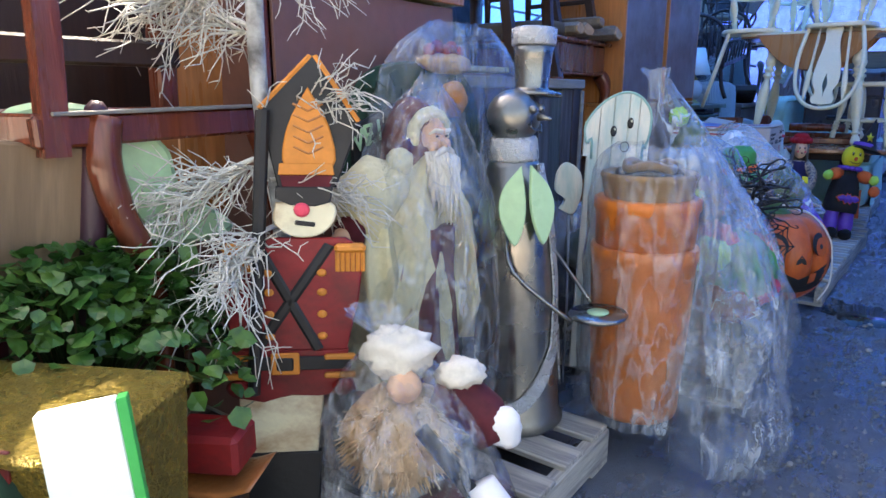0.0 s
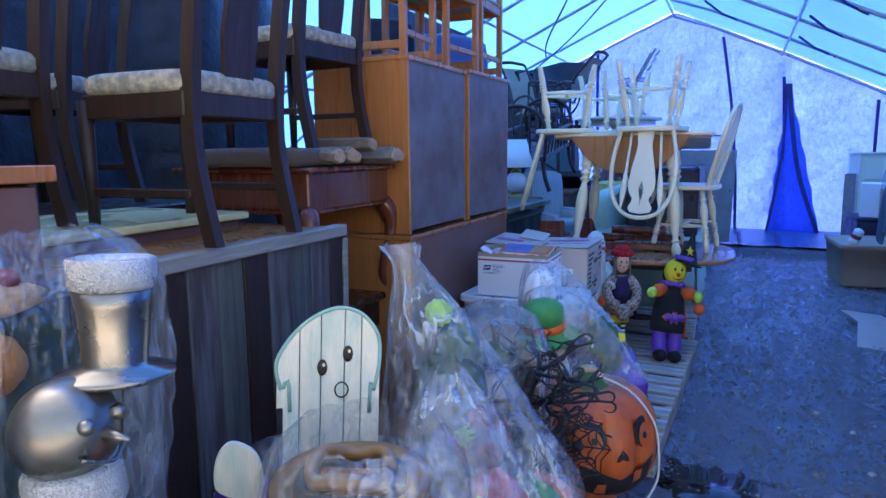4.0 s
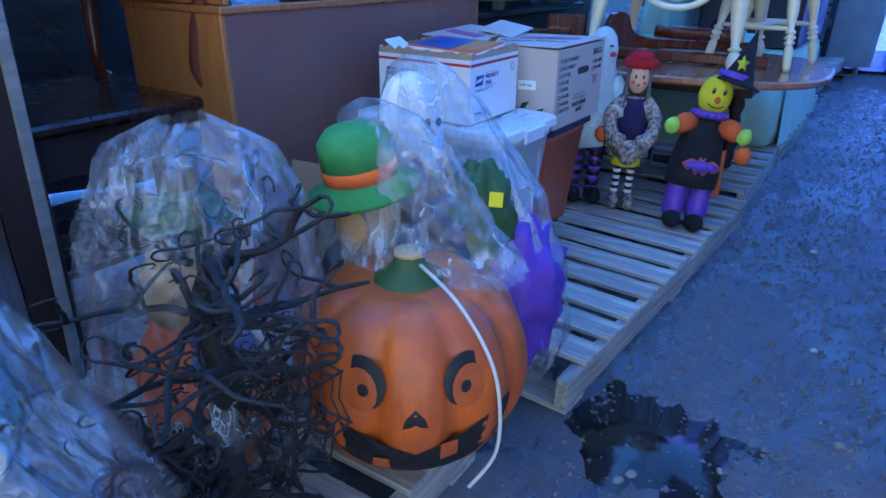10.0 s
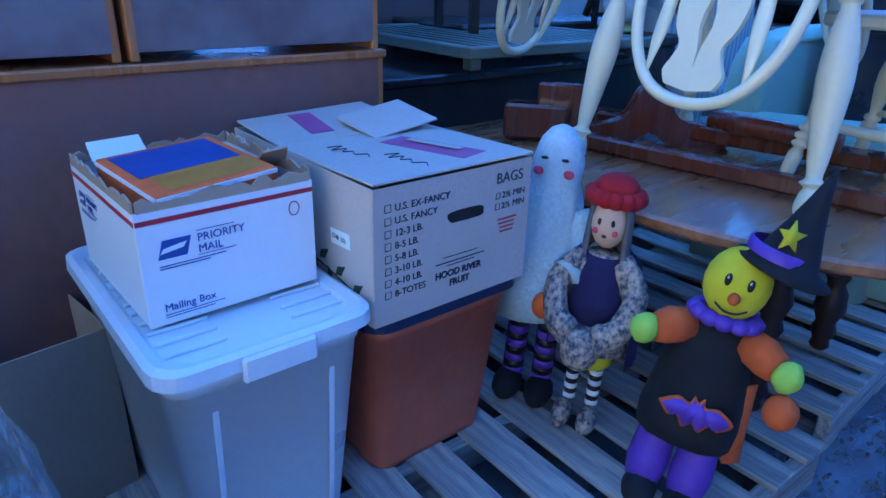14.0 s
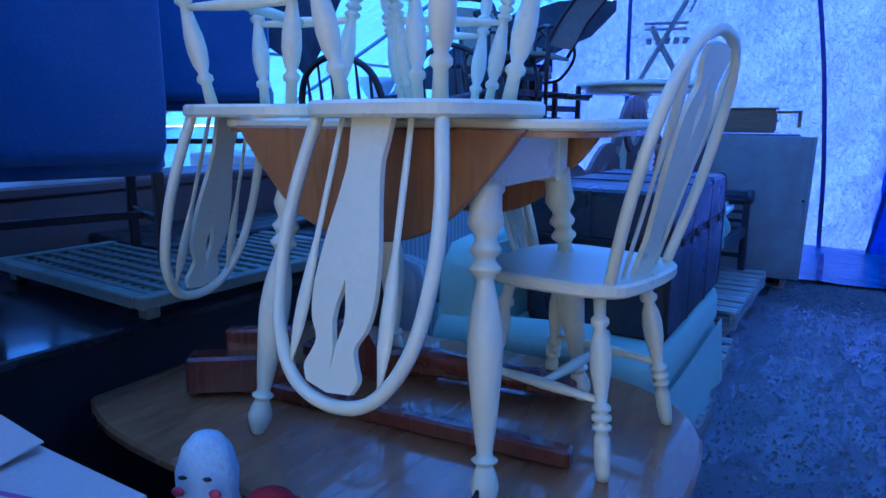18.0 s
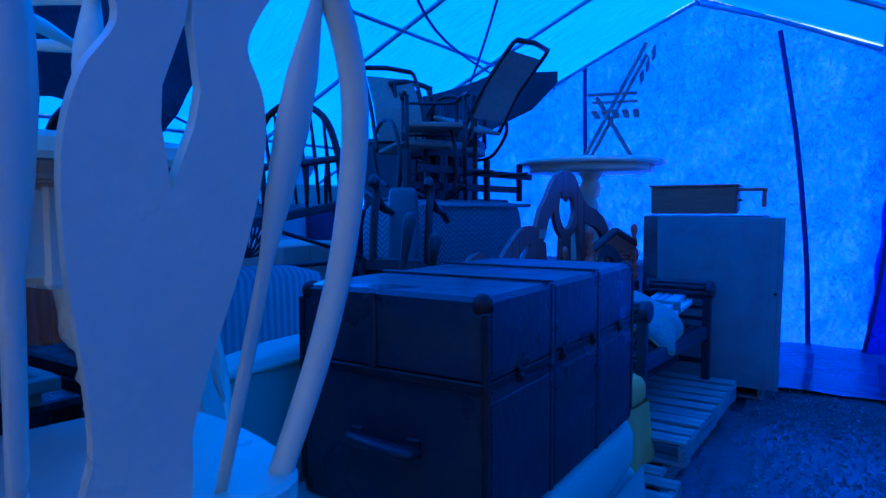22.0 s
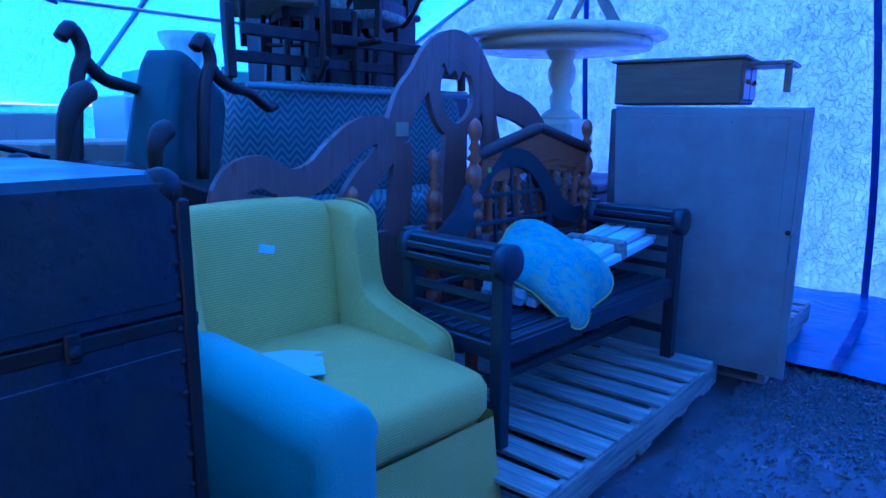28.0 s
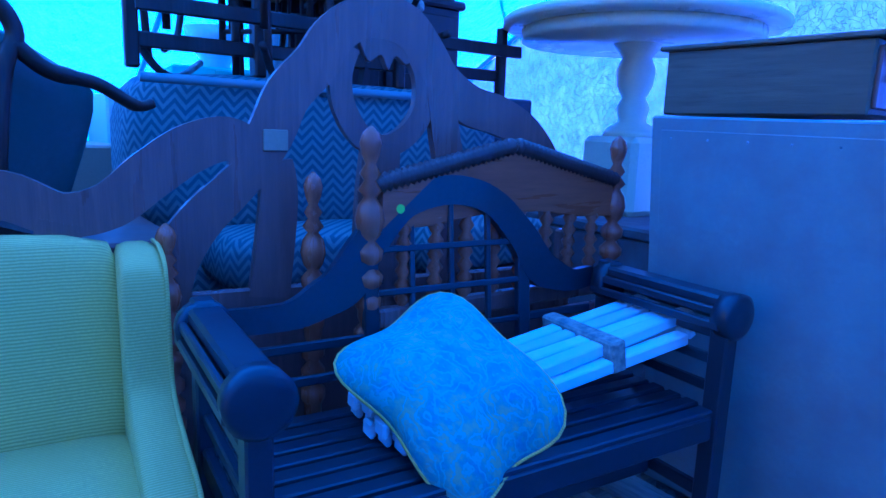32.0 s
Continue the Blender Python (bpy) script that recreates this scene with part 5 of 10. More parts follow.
# ---- the crowded pallets by the entrance ----
def bag(base, rx, ry, h, label, peak=(0, 0), seed=1, prof=None, mt=None, fold=0.09, name="plastic_bag", category="plastic bag", rz=0):
    """A gathered clear bag round things: rings with creases, drawn in towards its peak."""
    g = G(mt or M_FILM, True)
    prof = prof or [(0, 0.86), (0.04, 0.97), (0.15, 1.0), (0.35, 0.97), (0.55, 0.86), (0.72, 0.66), (0.85, 0.42), (0.93, 0.2), (0.97, 0.11), (1.0, 0.15)]
    zs, ks = [p[0] for p in prof], [p[1] for p in prof]
    rings = []
    n, m2 = 110, 56
    for i in range(m2 + 1):
        u = i / m2
        k = float(np.interp(u, zs, ks))
        ring = []
        for j in range(n):
            a = 2 * math.pi * j / n
            d = Vector((math.cos(a) * 1.6, math.sin(a) * 1.6, u * 1.5 + seed * 7.3))
            ridge = 1 - 2 * abs(noise.noise(d * 1.6 + Vector((0, 0, u))))
            crisp = 1 - 2 * abs(noise.noise(d * 3.6 + Vector((u * 2, 5, 0))))
            w = 1 + fold * (ridge - 0.3) + fold * 0.5 * (crisp - 0.6) + fold * 0.4 * noise.noise(d * 9)
            s = u ** 1.6
            ring.append((k * rx * w * math.cos(a) + peak[0] * s, k * ry * w * math.sin(a) + peak[1] * s, u * h + 0.012 * h * noise.noise(d * 3 + Vector((4, 4, 4)))))
        rings.append(ring)
    g.loft(rings, caps=False)
    return single(name, g, pose(*base, 0, 0, rz), label, category)


def soldier():
    """A painted wooden soldier cut from flat board, facing -y."""
    g = G(M_BLACK)
    U = lambda d: Matrix.Translation((0, -d, 0)) @ UPRIGHT
    P = lambda pts: [((x - 530) * 0.00124, 1.07 - (y - 95) * 0.00124) for x, y in pts][::-1]
    g.use(M_BLACK).prism(P([(560, 95), (622, 205), (588, 320), (508, 320), (484, 185)]), 0.018, U(0), 0.003)
    g.use(M_ORANGEP).tube([(*P([(556, 97)])[0], 0), (*P([(486, 186)])[0], 0)], 0.005, 6, U(0.008))
    g.tube([(*P([(562, 97)])[0], 0), (*P([(620, 206)])[0], 0)], 0.005, 6, U(0.008))
    leaf = smooth2([(552, 150), (580, 215), (584, 285), (520, 285), (524, 215), (552, 150)], 4)[:-1]
    g.prism(P(leaf), 0.012, U(0.014), 0.003)
    g.use(M_ORANGEP).prism(P([(512, 278), (584, 278), (586, 298), (510, 298)]), 0.014, U(0.016), 0.002)
    for k in range(5):
        for sx in (-1, 1):
            a, b = P([(552, 190 + 18 * k)])[0], P([(552 + sx * 20, 178 + 18 * k)])[0]
            g.use(M_HONEY).tube([(*a, 0), (*b, 0)], 0.0022, 5, U(0.02))
    g.use(M_MAROON).prism(P([(512, 298), (584, 298), (580, 324), (516, 324)]), 0.014, U(0.013), 0.002)
    g.use(M_BLACK).prism(P([(506, 318), (584, 318), (580, 345), (560, 352), (525, 350), (505, 338)]), 0.014, U(0.015), 0.002)
    g.use(M_CREAM).prism(P(smooth2([(505, 345), (580, 345), (584, 380), (560, 404), (525, 404), (502, 380), (505, 345)], 4)[:-1]), 0.016, U(0.01), 0.003)
    nx, nz = P([(541, 358)])[0]
    g.use(M_SKINRED).ball((nx, -0.022, nz), (0.014, 0.008, 0.016), 10, 6)
    nx, nz = P([(545, 382)])[0]
    g.use(M_BLACK).box((nx, -0.02, nz), (0.035, 0.004, 0.01), (0, 8, 0), 0.002)
    g.use(M_RED).prism(P([(455, 408), (600, 408), (626, 430), (618, 520), (600, 612), (440, 612), (428, 520), (430, 430)]), 0.022, U(0), 0.003)
    g.prism(P([(440, 640), (600, 640), (612, 690), (560, 700), (520, 696), (480, 710), (442, 700)]), 0.022, U(0), 0.003)
    g.prism(P([(438, 612), (602, 612), (602, 640), (438, 640)]), 0.022, U(0), 0.002)
    for x0, x1 in ((430, 470), (585, 628)):
        for k in range(6):
            xx = x0 + (x1 - x0) * (k + 0.5) / 6
            a, b = P([(xx, 432)])[0], P([(xx, 468)])[0]
            g.use(M_ORANGEP).tube([(*a, 0), (*b, 0)], 0.004, 5, U(0.013))
        cx, cz = P([((x0 + x1) / 2, 426)])[0]
        g.box((cx, -0.008, cz), ((x1 - x0) * 0.00128, 0.03, 0.02), ch=0.006)
    for a, b in (((478, 422), (560, 610)), ((578, 420), (478, 600))):
        a, b = P([a])[0], P([b])[0]
        g.use(M_BLACK).tube([(*a, 0), (*b, 0)], 0.010, 6, U(0.013), flat=0.35, up=(1, 0, 0))
    for y in (470, 505, 545, 585):
        for x in (492, 566):
            cx, cz = P([(x, y)])[0]
            g.use(M_ORANGEP).ball((cx, -0.013, cz), (0.009, 0.006, 0.009), 8, 5)
    a, b = P([(492, 190)])[0], P([(468, 690)])[0]
    g.use(M_BLACK).tube([(*a, 0), (*b, 0)], [0.012, 0.011], 8, U(0.022))
    g.use(M_BLACK).prism(P([(420, 622), (606, 622), (606, 646), (420, 646)]), 0.01, U(0.017), 0.002)
    cx, cz = P([(513, 634)])[0]
    for w, mt in ((0.05, M_ORANGEP), (0.03, M_BLACK)):
        g.use(mt).box((cx, -0.022 - (0.05 - w) * 0.15, cz), (w, 0.008, w), ch=0.003)
    for x in (440, 590):
        cx, cz = P([(x, 640)])[0]
        g.use(M_ORANGEP).box((cx, -0.014, cz + 0.02), (0.055, 0.02, 0.012), ch=0.003)
        g.box((cx, -0.014, cz - 0.022), (0.055, 0.02, 0.012), ch=0.003)
        g.use(M_RED).ball((cx + 0.005, -0.014, cz - 0.05), (0.02, 0.014, 0.02), 8, 6)
    g.use(M_CREAM).prism(P([(445, 700), (566, 696), (556, 806), (448, 806)]), 0.02, U(0), 0.003)
    g.use(M_BLACK).prism(P([(440, 806), (562, 806), (558, 900), (540, 958), (436, 958)]), 0.024, U(0), 0.003)
    return single("toy_soldier", g, pose(-1.05, 0.87, 0.13, -5, 1, 42) @ Matrix.Diagonal((1.25, 1, 1, 1)), "painted wooden soldier cut-out with rusty trousers and feather hat", "figure")


soldier()


def snowman():
    g = G(M_STEEL, True)
    g.lathe([(0.135, 0), (0.14, 0.01), (0.128, 0.03), (0.122, 0.2), (0.116, 0.45), (0.1, 0.65), (0.075, 0.76), (0.06, 0.79)], 32)
    g.ball((0, 0, 0.895), (0.074, 0.074, 0.074), 22, 12)
    g.use(M_GLIT).lathe([(0.066, 0.775), (0.07, 0.785), (0.066, 0.835), (0.06, 0.842)], 28)
    g.use(M_STEEL).lathe([(0.084, 0.95), (0.087, 0.955), (0.084, 0.96), (0.048, 0.968), (0.046, 0.975), (0.053, 1.06), (0.057, 1.09)], 28, pose(0, 0, 0, -3, 4, 0))
    g.use(M_GLIT).lathe([(0.058, 1.085), (0.062, 1.09), (0.063, 1.13), (0.058, 1.133), (0.05, 1.125)], 28, pose(0, 0, 0, -3, 4, 0))
    V = pose(0, 0, 0, 0, 0, 52)
    for sx in (-1, 1):
        lf = smooth2([(0, 0), (0.05, -0.06), (0.06, -0.13), (0.02, -0.21), (-0.01, -0.12), (0, 0)], 4)[:-1]
        pts = [(sx * x, y) for x, y in lf]
        g.use(M_MINT, False).prism(pts if sx < 0 else pts[::-1], 0.014, pose(0.0 + sx * 0.012, -0.118, 0.775, 82, 0, sx * 14), 0.003)
        g.use(M_STEEL, True).ball((sx * 0.028, -0.068, 0.915), (0.012, 0.012, 0.012), 10, 6, M=V)
        arm = smooth_path([(sx * 0.1, -0.02, 0.6), (sx * 0.155, -0.06, 0.5), (sx * 0.09, -0.2, 0.36)], 4)
        g.tube(arm, 0.0065, 6, V)
    g.tube([(0, -0.07, 0.895), (0.0, -0.11, 0.888)], [0.012, 0.003], 8, V)
    g.tube(smooth_path([(-0.04, -0.064, 0.872), (0, -0.078, 0.855), (0.04, -0.064, 0.872)], 5), 0.003, 6, V)
    g.use(M_STEEL, True).lathe([(0.002, 0.345), (0.078, 0.345), (0.082, 0.352), (0.078, 0.358), (0.002, 0.356)], 24, V @ pose(0.02, -0.24, 0))
    g.use(M_MINT).lathe([(0.002, 0.357), (0.03, 0.357), (0.03, 0.3605), (0.002, 0.3605)], 20, V @ pose(0.02, -0.24, 0))
    side = lambda z: float(np.interp(z, [0, 0.03, 0.2, 0.45, 0.65, 0.76], [0.14, 0.13, 0.123, 0.117, 0.102, 0.076])) + 0.002

    def glitter(rows):
        """A band that follows the body: rows of angle, height, half-width across."""
        ring = []
        for k, (a, z, w) in enumerate(rows):
            a2, z2, _ = rows[min(k + 1, len(rows) - 1)]
            a0, z0, _ = rows[max(k - 1, 0)]
            r = side(z)
            t = Vector((r * radians(a2 - a0), z2 - z0)).normalized()
            q = []
            for sg, lift in ((-1, 0.0), (1, 0.0), (1, 0.006), (-1, 0.006)):
                da, dz = -t.y * w * sg / r, t.x * w * sg
                ra = side(z + dz) + lift
                q.append((ra * math.cos(radians(a) + da), ra * math.sin(radians(a) + da), z + dz))
            ring.append(q)
        g.use(M_GLIT, False).loft(ring)

    glitter([(-40 + 6 * u - 40 * max(0, u - 0.7), 0.77 - 0.52 * u, 0.017) for u in np.linspace(0, 1, 22)])
    glitter([(-46 - 122 * u, 0.25 - 0.17 * math.sin(math.pi * 0.5 * min(1, 1.6 * u)), 0.02) for u in np.linspace(0, 1, 26)])
    glitter([(-34, 0.3, 0.022), (-26, 0.24, 0.024), (-18, 0.18, 0.016), (-12, 0.12, 0.003)])
    return single("metal_snowman", g, pose(-0.92, 1.635, 0.13, 0, -2, 46) @ Matrix.Scale(1.03, 4), "grey metal snowman with top hat, mint scarf and tray", "figure")


snowman()

# orange roll in a clear bag
orc = thing("pumpkin_bucket", pose(-0.65, 1.92, 0.13, 0, 0, 20) @ Matrix.Diagonal((1.06, 1.06, 1.07, 1)), "stacked orange plastic buckets inside a clear bag", "bucket")
part("bucket", G(M_PLASTICOR, True).lathe([(0.125, 0), (0.128, 0.02), (0.142, 0.3), (0.147, 0.46), (0.152, 0.47), (0.152, 0.5), (0.146, 0.505)], 36), orc)
part("bucket", G(M_PLASTICOR, True).lathe([(0.138, 0.506), (0.142, 0.6), (0.148, 0.61), (0.148, 0.635), (0.14, 0.64)], 36), orc)
part("bucket", G(M_OLIVE, True).lathe([(0.12, 0.64), (0.13, 0.69), (0.135, 0.70), (0.13, 0.71), (0.10, 0.70), (0.09, 0.64)], 30, caps=False), orc, "brown rim with coiled handle")
for k, (mt, z) in enumerate(((M_PLASTICOR, 0.67), (M_BLACK, 0.70), (M_OLIVE, 0.725))):
    part("coil", G(mt, True).tube([((0.1 - 0.018 * k) * math.cos(a), (0.1 - 0.018 * k) * math.sin(a), z + 0.008 * math.sin(3 * a)) for a in np.linspace(0, 6.1, 30)], 0.013, 6), orc)
bag((-0.64, 1.935, 0.128), 0.205, 0.205, 0.84, "clear polythene bag pulled over orange buckets", (0.0, 0.02), 3,
    [(0, 0.95), (0.1, 0.97), (0.5, 0.94), (0.8, 0.92), (0.9, 0.88), (0.96, 0.8), (1.0, 0.62)], M_FILM, 0.07)
bag((-0.40, 2.03, 0.03), 0.2, 0.26, 0.95, "empty clear bag draped over a stack down to the dirt", (-0.22, 0.24), 8,
    [(0, 0.85), (0.1, 0.95), (0.4, 0.9), (0.7, 0.7), (0.9, 0.4), (1.0, 0.16)], M_FILM2, 0.14)


def ghost_sign(m, s, label, tall):
    """Whitewashed boards cut as a ghost, facing -y."""
    ob = thing("ghost_sign", m, label, "sign")
    top = smooth2([(-0.105, -tall), (-0.095, -0.27), (-0.118, -0.21), (-0.13, -0.165), (-0.125, -0.125), (-0.09, -0.07), (-0.04, -0.025), (0.02, 0.0), (0.07, -0.008), (0.105, -0.035), (0.13, -0.08), (0.132, -0.15), (0.118, -0.22), (0.108, -0.28), (0.105, -tall)], 5)
    xs = [-0.13, -0.072, -0.018, 0.042, 0.085, 0.135]
    for a, b in zip(xs, xs[1:]):
        up = lambda x: max([max(p[1], q[1]) if abs(p[0] - q[0]) < 1e-6 else p[1] + (q[1] - p[1]) * (x - p[0]) / (q[0] - p[0]) for p, q in zip(top, top[1:]) if min(p[0], q[0]) <= x <= max(p[0], q[0])] or [-0.12])
        row = np.linspace(a + 0.0012, b - 0.0012, 8)
        lo = [-tall] * 8
        if a < -0.1:
            lo = [-0.26 if x < -0.112 else -tall for x in row]
        out = [(x, z) for x, z in zip(row, lo)] + [(x, up(min(max(x, -0.124), 0.129))) for x in row[::-1]]
        part("board", G(M_GHOSTP).prism([(x * s, z * s) for x, z in out], 0.018, UPRIGHT, 0.0015), ob)
    rim = [(x * s, -0.0095, z * s) for x, z in top if z > -0.3]
    part("painted_rim", G(M_TEALP, True).tube(rim, 0.005 * s, 6, flat=0.3, up=(1, 0, 0)), ob, "teal brushed outline")
    for ex, ez in ((-0.015, -0.155), (0.05, -0.12)):
        e = part("eye", G(M_BLACK, True).ball((ex * s, -0.011, ez * s), (0.013 * s, 0.003, 0.022 * s), 12, 6), ob)
        part("glint", G(M_WHITEPAINT, True).ball((ex * s + 0.003, -0.0145, (ez + 0.008) * s), (0.004 * s, 0.0015, 0.005 * s), 8, 4), e)
    part("mouth", G(M_BLACK, True).tube([(0.035 * s + 0.017 * s * math.cos(a), -0.0105, -0.215 * s + 0.02 * s * math.sin(a)) for a in np.linspace(0, 6.3, 16)], 0.0018, 5), ob)
    return ob


ghost_sign(pose(-0.85, 2.16, 1.12, -3, 3, 36), 0.84, "whitewashed wooden ghost sign with black eyes", 1.16)
tiny = thing("small_ghost", pose(-0.915, 1.93, 0.13, 0, 0, 42), "small whitewashed wooden ghost on a wire stake", "sign")
part("board", G(M_GHOSTP).prism([(x, z + 0.62) for x, z in smooth2([(-0.03, 0), (-0.012, 0.03), (-0.045, 0.06), (-0.04, 0.12), (-0.01, 0.15), (0.035, 0.12), (0.045, 0.06), (0.03, 0.0), (0.01, -0.02), (-0.03, 0)], 4)[:-1]][::-1], 0.014, UPRIGHT, 0.002), tiny)
part("stake", G(M_PIPE, True).tube([(0.01, 0, 0), (0.012, 0, 0.3), (0.005, 0, 0.62)], 0.004, 6), tiny)


# the tall bag of toys
for k, (c, r, mt, lab) in enumerate((((0, 0.05, 0.16), (0.2, 0.19, 0.15), M_FELTG, "dark green stuffed toy in a clear bag"), ((0.1, -0.08, 0.36), (0.13, 0.12, 0.13), M_GREENHAT, "green stuffed toy in a clear bag"),
                                     ((0.02, -0.12, 0.46), (0.08, 0.06, 0.07), M_SKINRED, "pink stuffed toy in a clear bag"), ((-0.1, 0.04, 0.52), (0.1, 0.1, 0.12), M_FELTG, "dark green stuffed toy in a clear bag"),
                                     ((-0.13, 0.0, 0.78), (0.06, 0.06, 0.1), M_STEM, "olive stuffed toy in a clear bag"), ((-0.17, -0.03, 0.9), (0.035, 0.035, 0.035), M_LIME, "lime felt ball in a clear bag"),
                                     ((-0.05, -0.13, 0.62), (0.03, 0.03, 0.03), M_LIME, "lime felt ball in a clear bag"), ((0.1, -0.1, 0.24), (0.09, 0.07, 0.07), M_WHITECLOTH, "white stuffed toy in a clear bag"), ((-0.04, -0.08, 0.6), (0.08, 0.07, 0.08), M_RED, "red stuffed toy in a clear bag"), ((0.12, -0.02, 0.42), (0.08, 0.08, 0.07), M_ORFELT, "orange stuffed toy in a clear bag"),
                                     ((0.17, -0.05, 0.3), (0.07, 0.06, 0.06), M_SKINRED, "pink stuffed toy in a clear bag"), ((0.08, -0.18, 0.25), (0.11, 0.07, 0.06), M_RED, "red stuffed toy in a clear bag"),
                                     ((-0.13, -0.06, 0.67), (0.1, 0.1, 0.13), M_FELTG, "dark green stuffed toy in a clear bag"), ((0.03, -0.17, 0.42), (0.07, 0.06, 0.07), M_LIME, "lime stuffed toy in a clear bag"))):
    g = G(mt, True).ball((0, 0, 0), r, 24, 16, 0.32, k + 3, freq=3.6)
    single("stuffed_toy", g, pose(-0.59 + c[0], 2.56 + c[1], 0.13 + c[2]), lab, "toy", "toys in bags")
bag((-0.58, 2.54, 0.128), 0.30, 0.30, 1.08, "tall clear bag of stuffed green and pink toys", (-0.27, -0.05), 5,
    [(0, 0.85), (0.06, 0.97), (0.2, 1.0), (0.4, 0.86), (0.6, 0.62), (0.8, 0.38), (0.93, 0.16), (0.97, 0.12), (1.0, 0.18)], M_FILM2, 0.12)


# santa figure in a bag
def santa():
    """A robed figure, facing -y, its right sleeve held out along -x."""
    g = G(M_ROBE, True)

    def draped(path, n, fold, ph, seed):
        """Cloth round a line of centres: rows of x, y, z, rx, ry; folds that run along it."""
        rings = []
        for k, (x, y, z, rx, ry) in enumerate(path):
            ring = []
            for a in np.linspace(0, 2 * math.pi, 73)[:-1]:
                c, sn = math.cos(a), math.sin(a)
                wav = math.sin(n * a + ph + 1.6 * z + 1.8 * noise.noise(Vector((c * 1.2, sn * 1.2, z * 2.0 + seed))))
                f = 1 + fold * (1 - 2 * abs(wav) ** 0.7) + 0.3 * fold * noise.noise(Vector((c * 3, sn * 3, z * 7 + seed)))
                ring.append((x + rx * c * f, y + ry * sn * f, z))
            rings.append(ring)
        return rings

    g.use(M_MAROON).loft(draped(((0, 0, 0, 0.17, 0.15), (0, 0, 0.15, 0.165, 0.145), (0, 0, 0.32, 0.15, 0.13), (0, -0.01, 0.5, 0.13, 0.12), (0.01, -0.02, 0.64, 0.11, 0.11)), 5, 0.12, 2.0, 3))
    g.use(M_ROBE).loft(draped(((-0.05, 0.02, 0.22, 0.19, 0.15), (-0.05, 0.02, 0.3, 0.19, 0.15), (-0.045, 0.02, 0.42, 0.185, 0.15), (-0.03, 0.015, 0.54, 0.165, 0.14), (-0.015, 0.01, 0.65, 0.145, 0.125),
                               (0, 0, 0.73, 0.12, 0.105), (0.015, -0.01, 0.79, 0.09, 0.085), (0.02, -0.02, 0.83, 0.06, 0.06)), 3, 0.17, 0.4, 7))
    g.loft(draped(((0.13, 0.0, 0.3, 0.05, 0.11), (0.14, -0.01, 0.42, 0.055, 0.12), (0.13, -0.02, 0.56, 0.055, 0.12), (0.11, -0.02, 0.68, 0.05, 0.1), (0.07, -0.02, 0.77, 0.045, 0.07)), 3, 0.2, 1.1, 12))
    sleeve = [(-0.06, -0.01, 0.76, 0.07), (-0.11, -0.02, 0.755, 0.085), (-0.17, -0.035, 0.735, 0.09), (-0.215, -0.05, 0.705, 0.085), (-0.245, -0.06, 0.675, 0.078), (-0.25, -0.062, 0.668, 0.06)]
    rings = []
    for k, (x, y, z, r) in enumerate(sleeve):
        d = Vector((-0.86, -0.2, -0.45)).normalized()
        u = d.cross(Vector((0, 1, 0))).normalized()
        w = d.cross(u)
        rings.append([tuple(Vector((x, y, z)) + r * (1 + 0.10 * math.sin(4 * a + 1.5 * k)) * (math.cos(a) * u + 0.85 * math.sin(a) * w)) for a in np.linspace(0, 2 * math.pi, 33)[:-1]])
    g.loft(rings)
    g.use(M_MAROON).ball((-0.252, -0.063, 0.664), (0.03, 0.052, 0.048), 16, 10, 0.2, 2)
    g.use(M_FACE).ball((-0.275, -0.07, 0.65), (0.03, 0.028, 0.03), 12, 8, 0.2, 5)
    g.use(M_ROBE).loft(draped(((-0.16, -0.04, 0.36, 0.05, 0.07), (-0.18, -0.045, 0.45, 0.07, 0.09), (-0.2, -0.05, 0.56, 0.075, 0.1), (-0.19, -0.045, 0.67, 0.06, 0.08)), 3, 0.2, 0.2, 21))
    g.use(M_MAROON).loft(draped(((0.025, 0.0, 0.74, 0.085, 0.08), (0.03, 0.0, 0.82, 0.09, 0.085), (0.03, 0.0, 0.88, 0.085, 0.082), (0.03, -0.005, 0.93, 0.066, 0.066), (0.025, 0.0, 0.965, 0.035, 0.036), (0.02, 0.0, 0.978, 0.01, 0.01)), 3, 0.07, 0.3, 5))
    g.use(M_FACE).ball((0.035, -0.06, 0.868), (0.045, 0.042, 0.06), 18, 12)
    g.ball((0.037, -0.108, 0.862), (0.0115, 0.018, 0.013), 10, 7)
    g.ball((0.035, -0.094, 0.89), (0.032, 0.014, 0.010), 12, 6)
    for sx in (-1, 1):
        g.use(M_FACE).ball((0.035 + sx * 0.024, -0.09, 0.852), (0.016, 0.014, 0.014), 10, 6)
        g.use(M_BLACK).ball((0.035 + sx * 0.018, -0.1, 0.878), (0.0055, 0.004, 0.003), 8, 5)
        g.use(M_BEARD).tube([(0.035 + sx * 0.006, -0.108, 0.89), (0.035 + sx * 0.026, -0.102, 0.894), (0.035 + sx * 0.038, -0.088, 0.884)], [0.005, 0.006, 0.002], 6)
        g.tube(smooth_path([(0.035, -0.112, 0.846), (0.035 + sx * 0.025, -0.112, 0.838), (0.035 + sx * 0.042, -0.1, 0.82)], 3), [0.008, 0.01, 0.009, 0.008, 0.006, 0.004, 0.002], 7)
    rr = random.Random(4)
    g.use(M_BEARD)
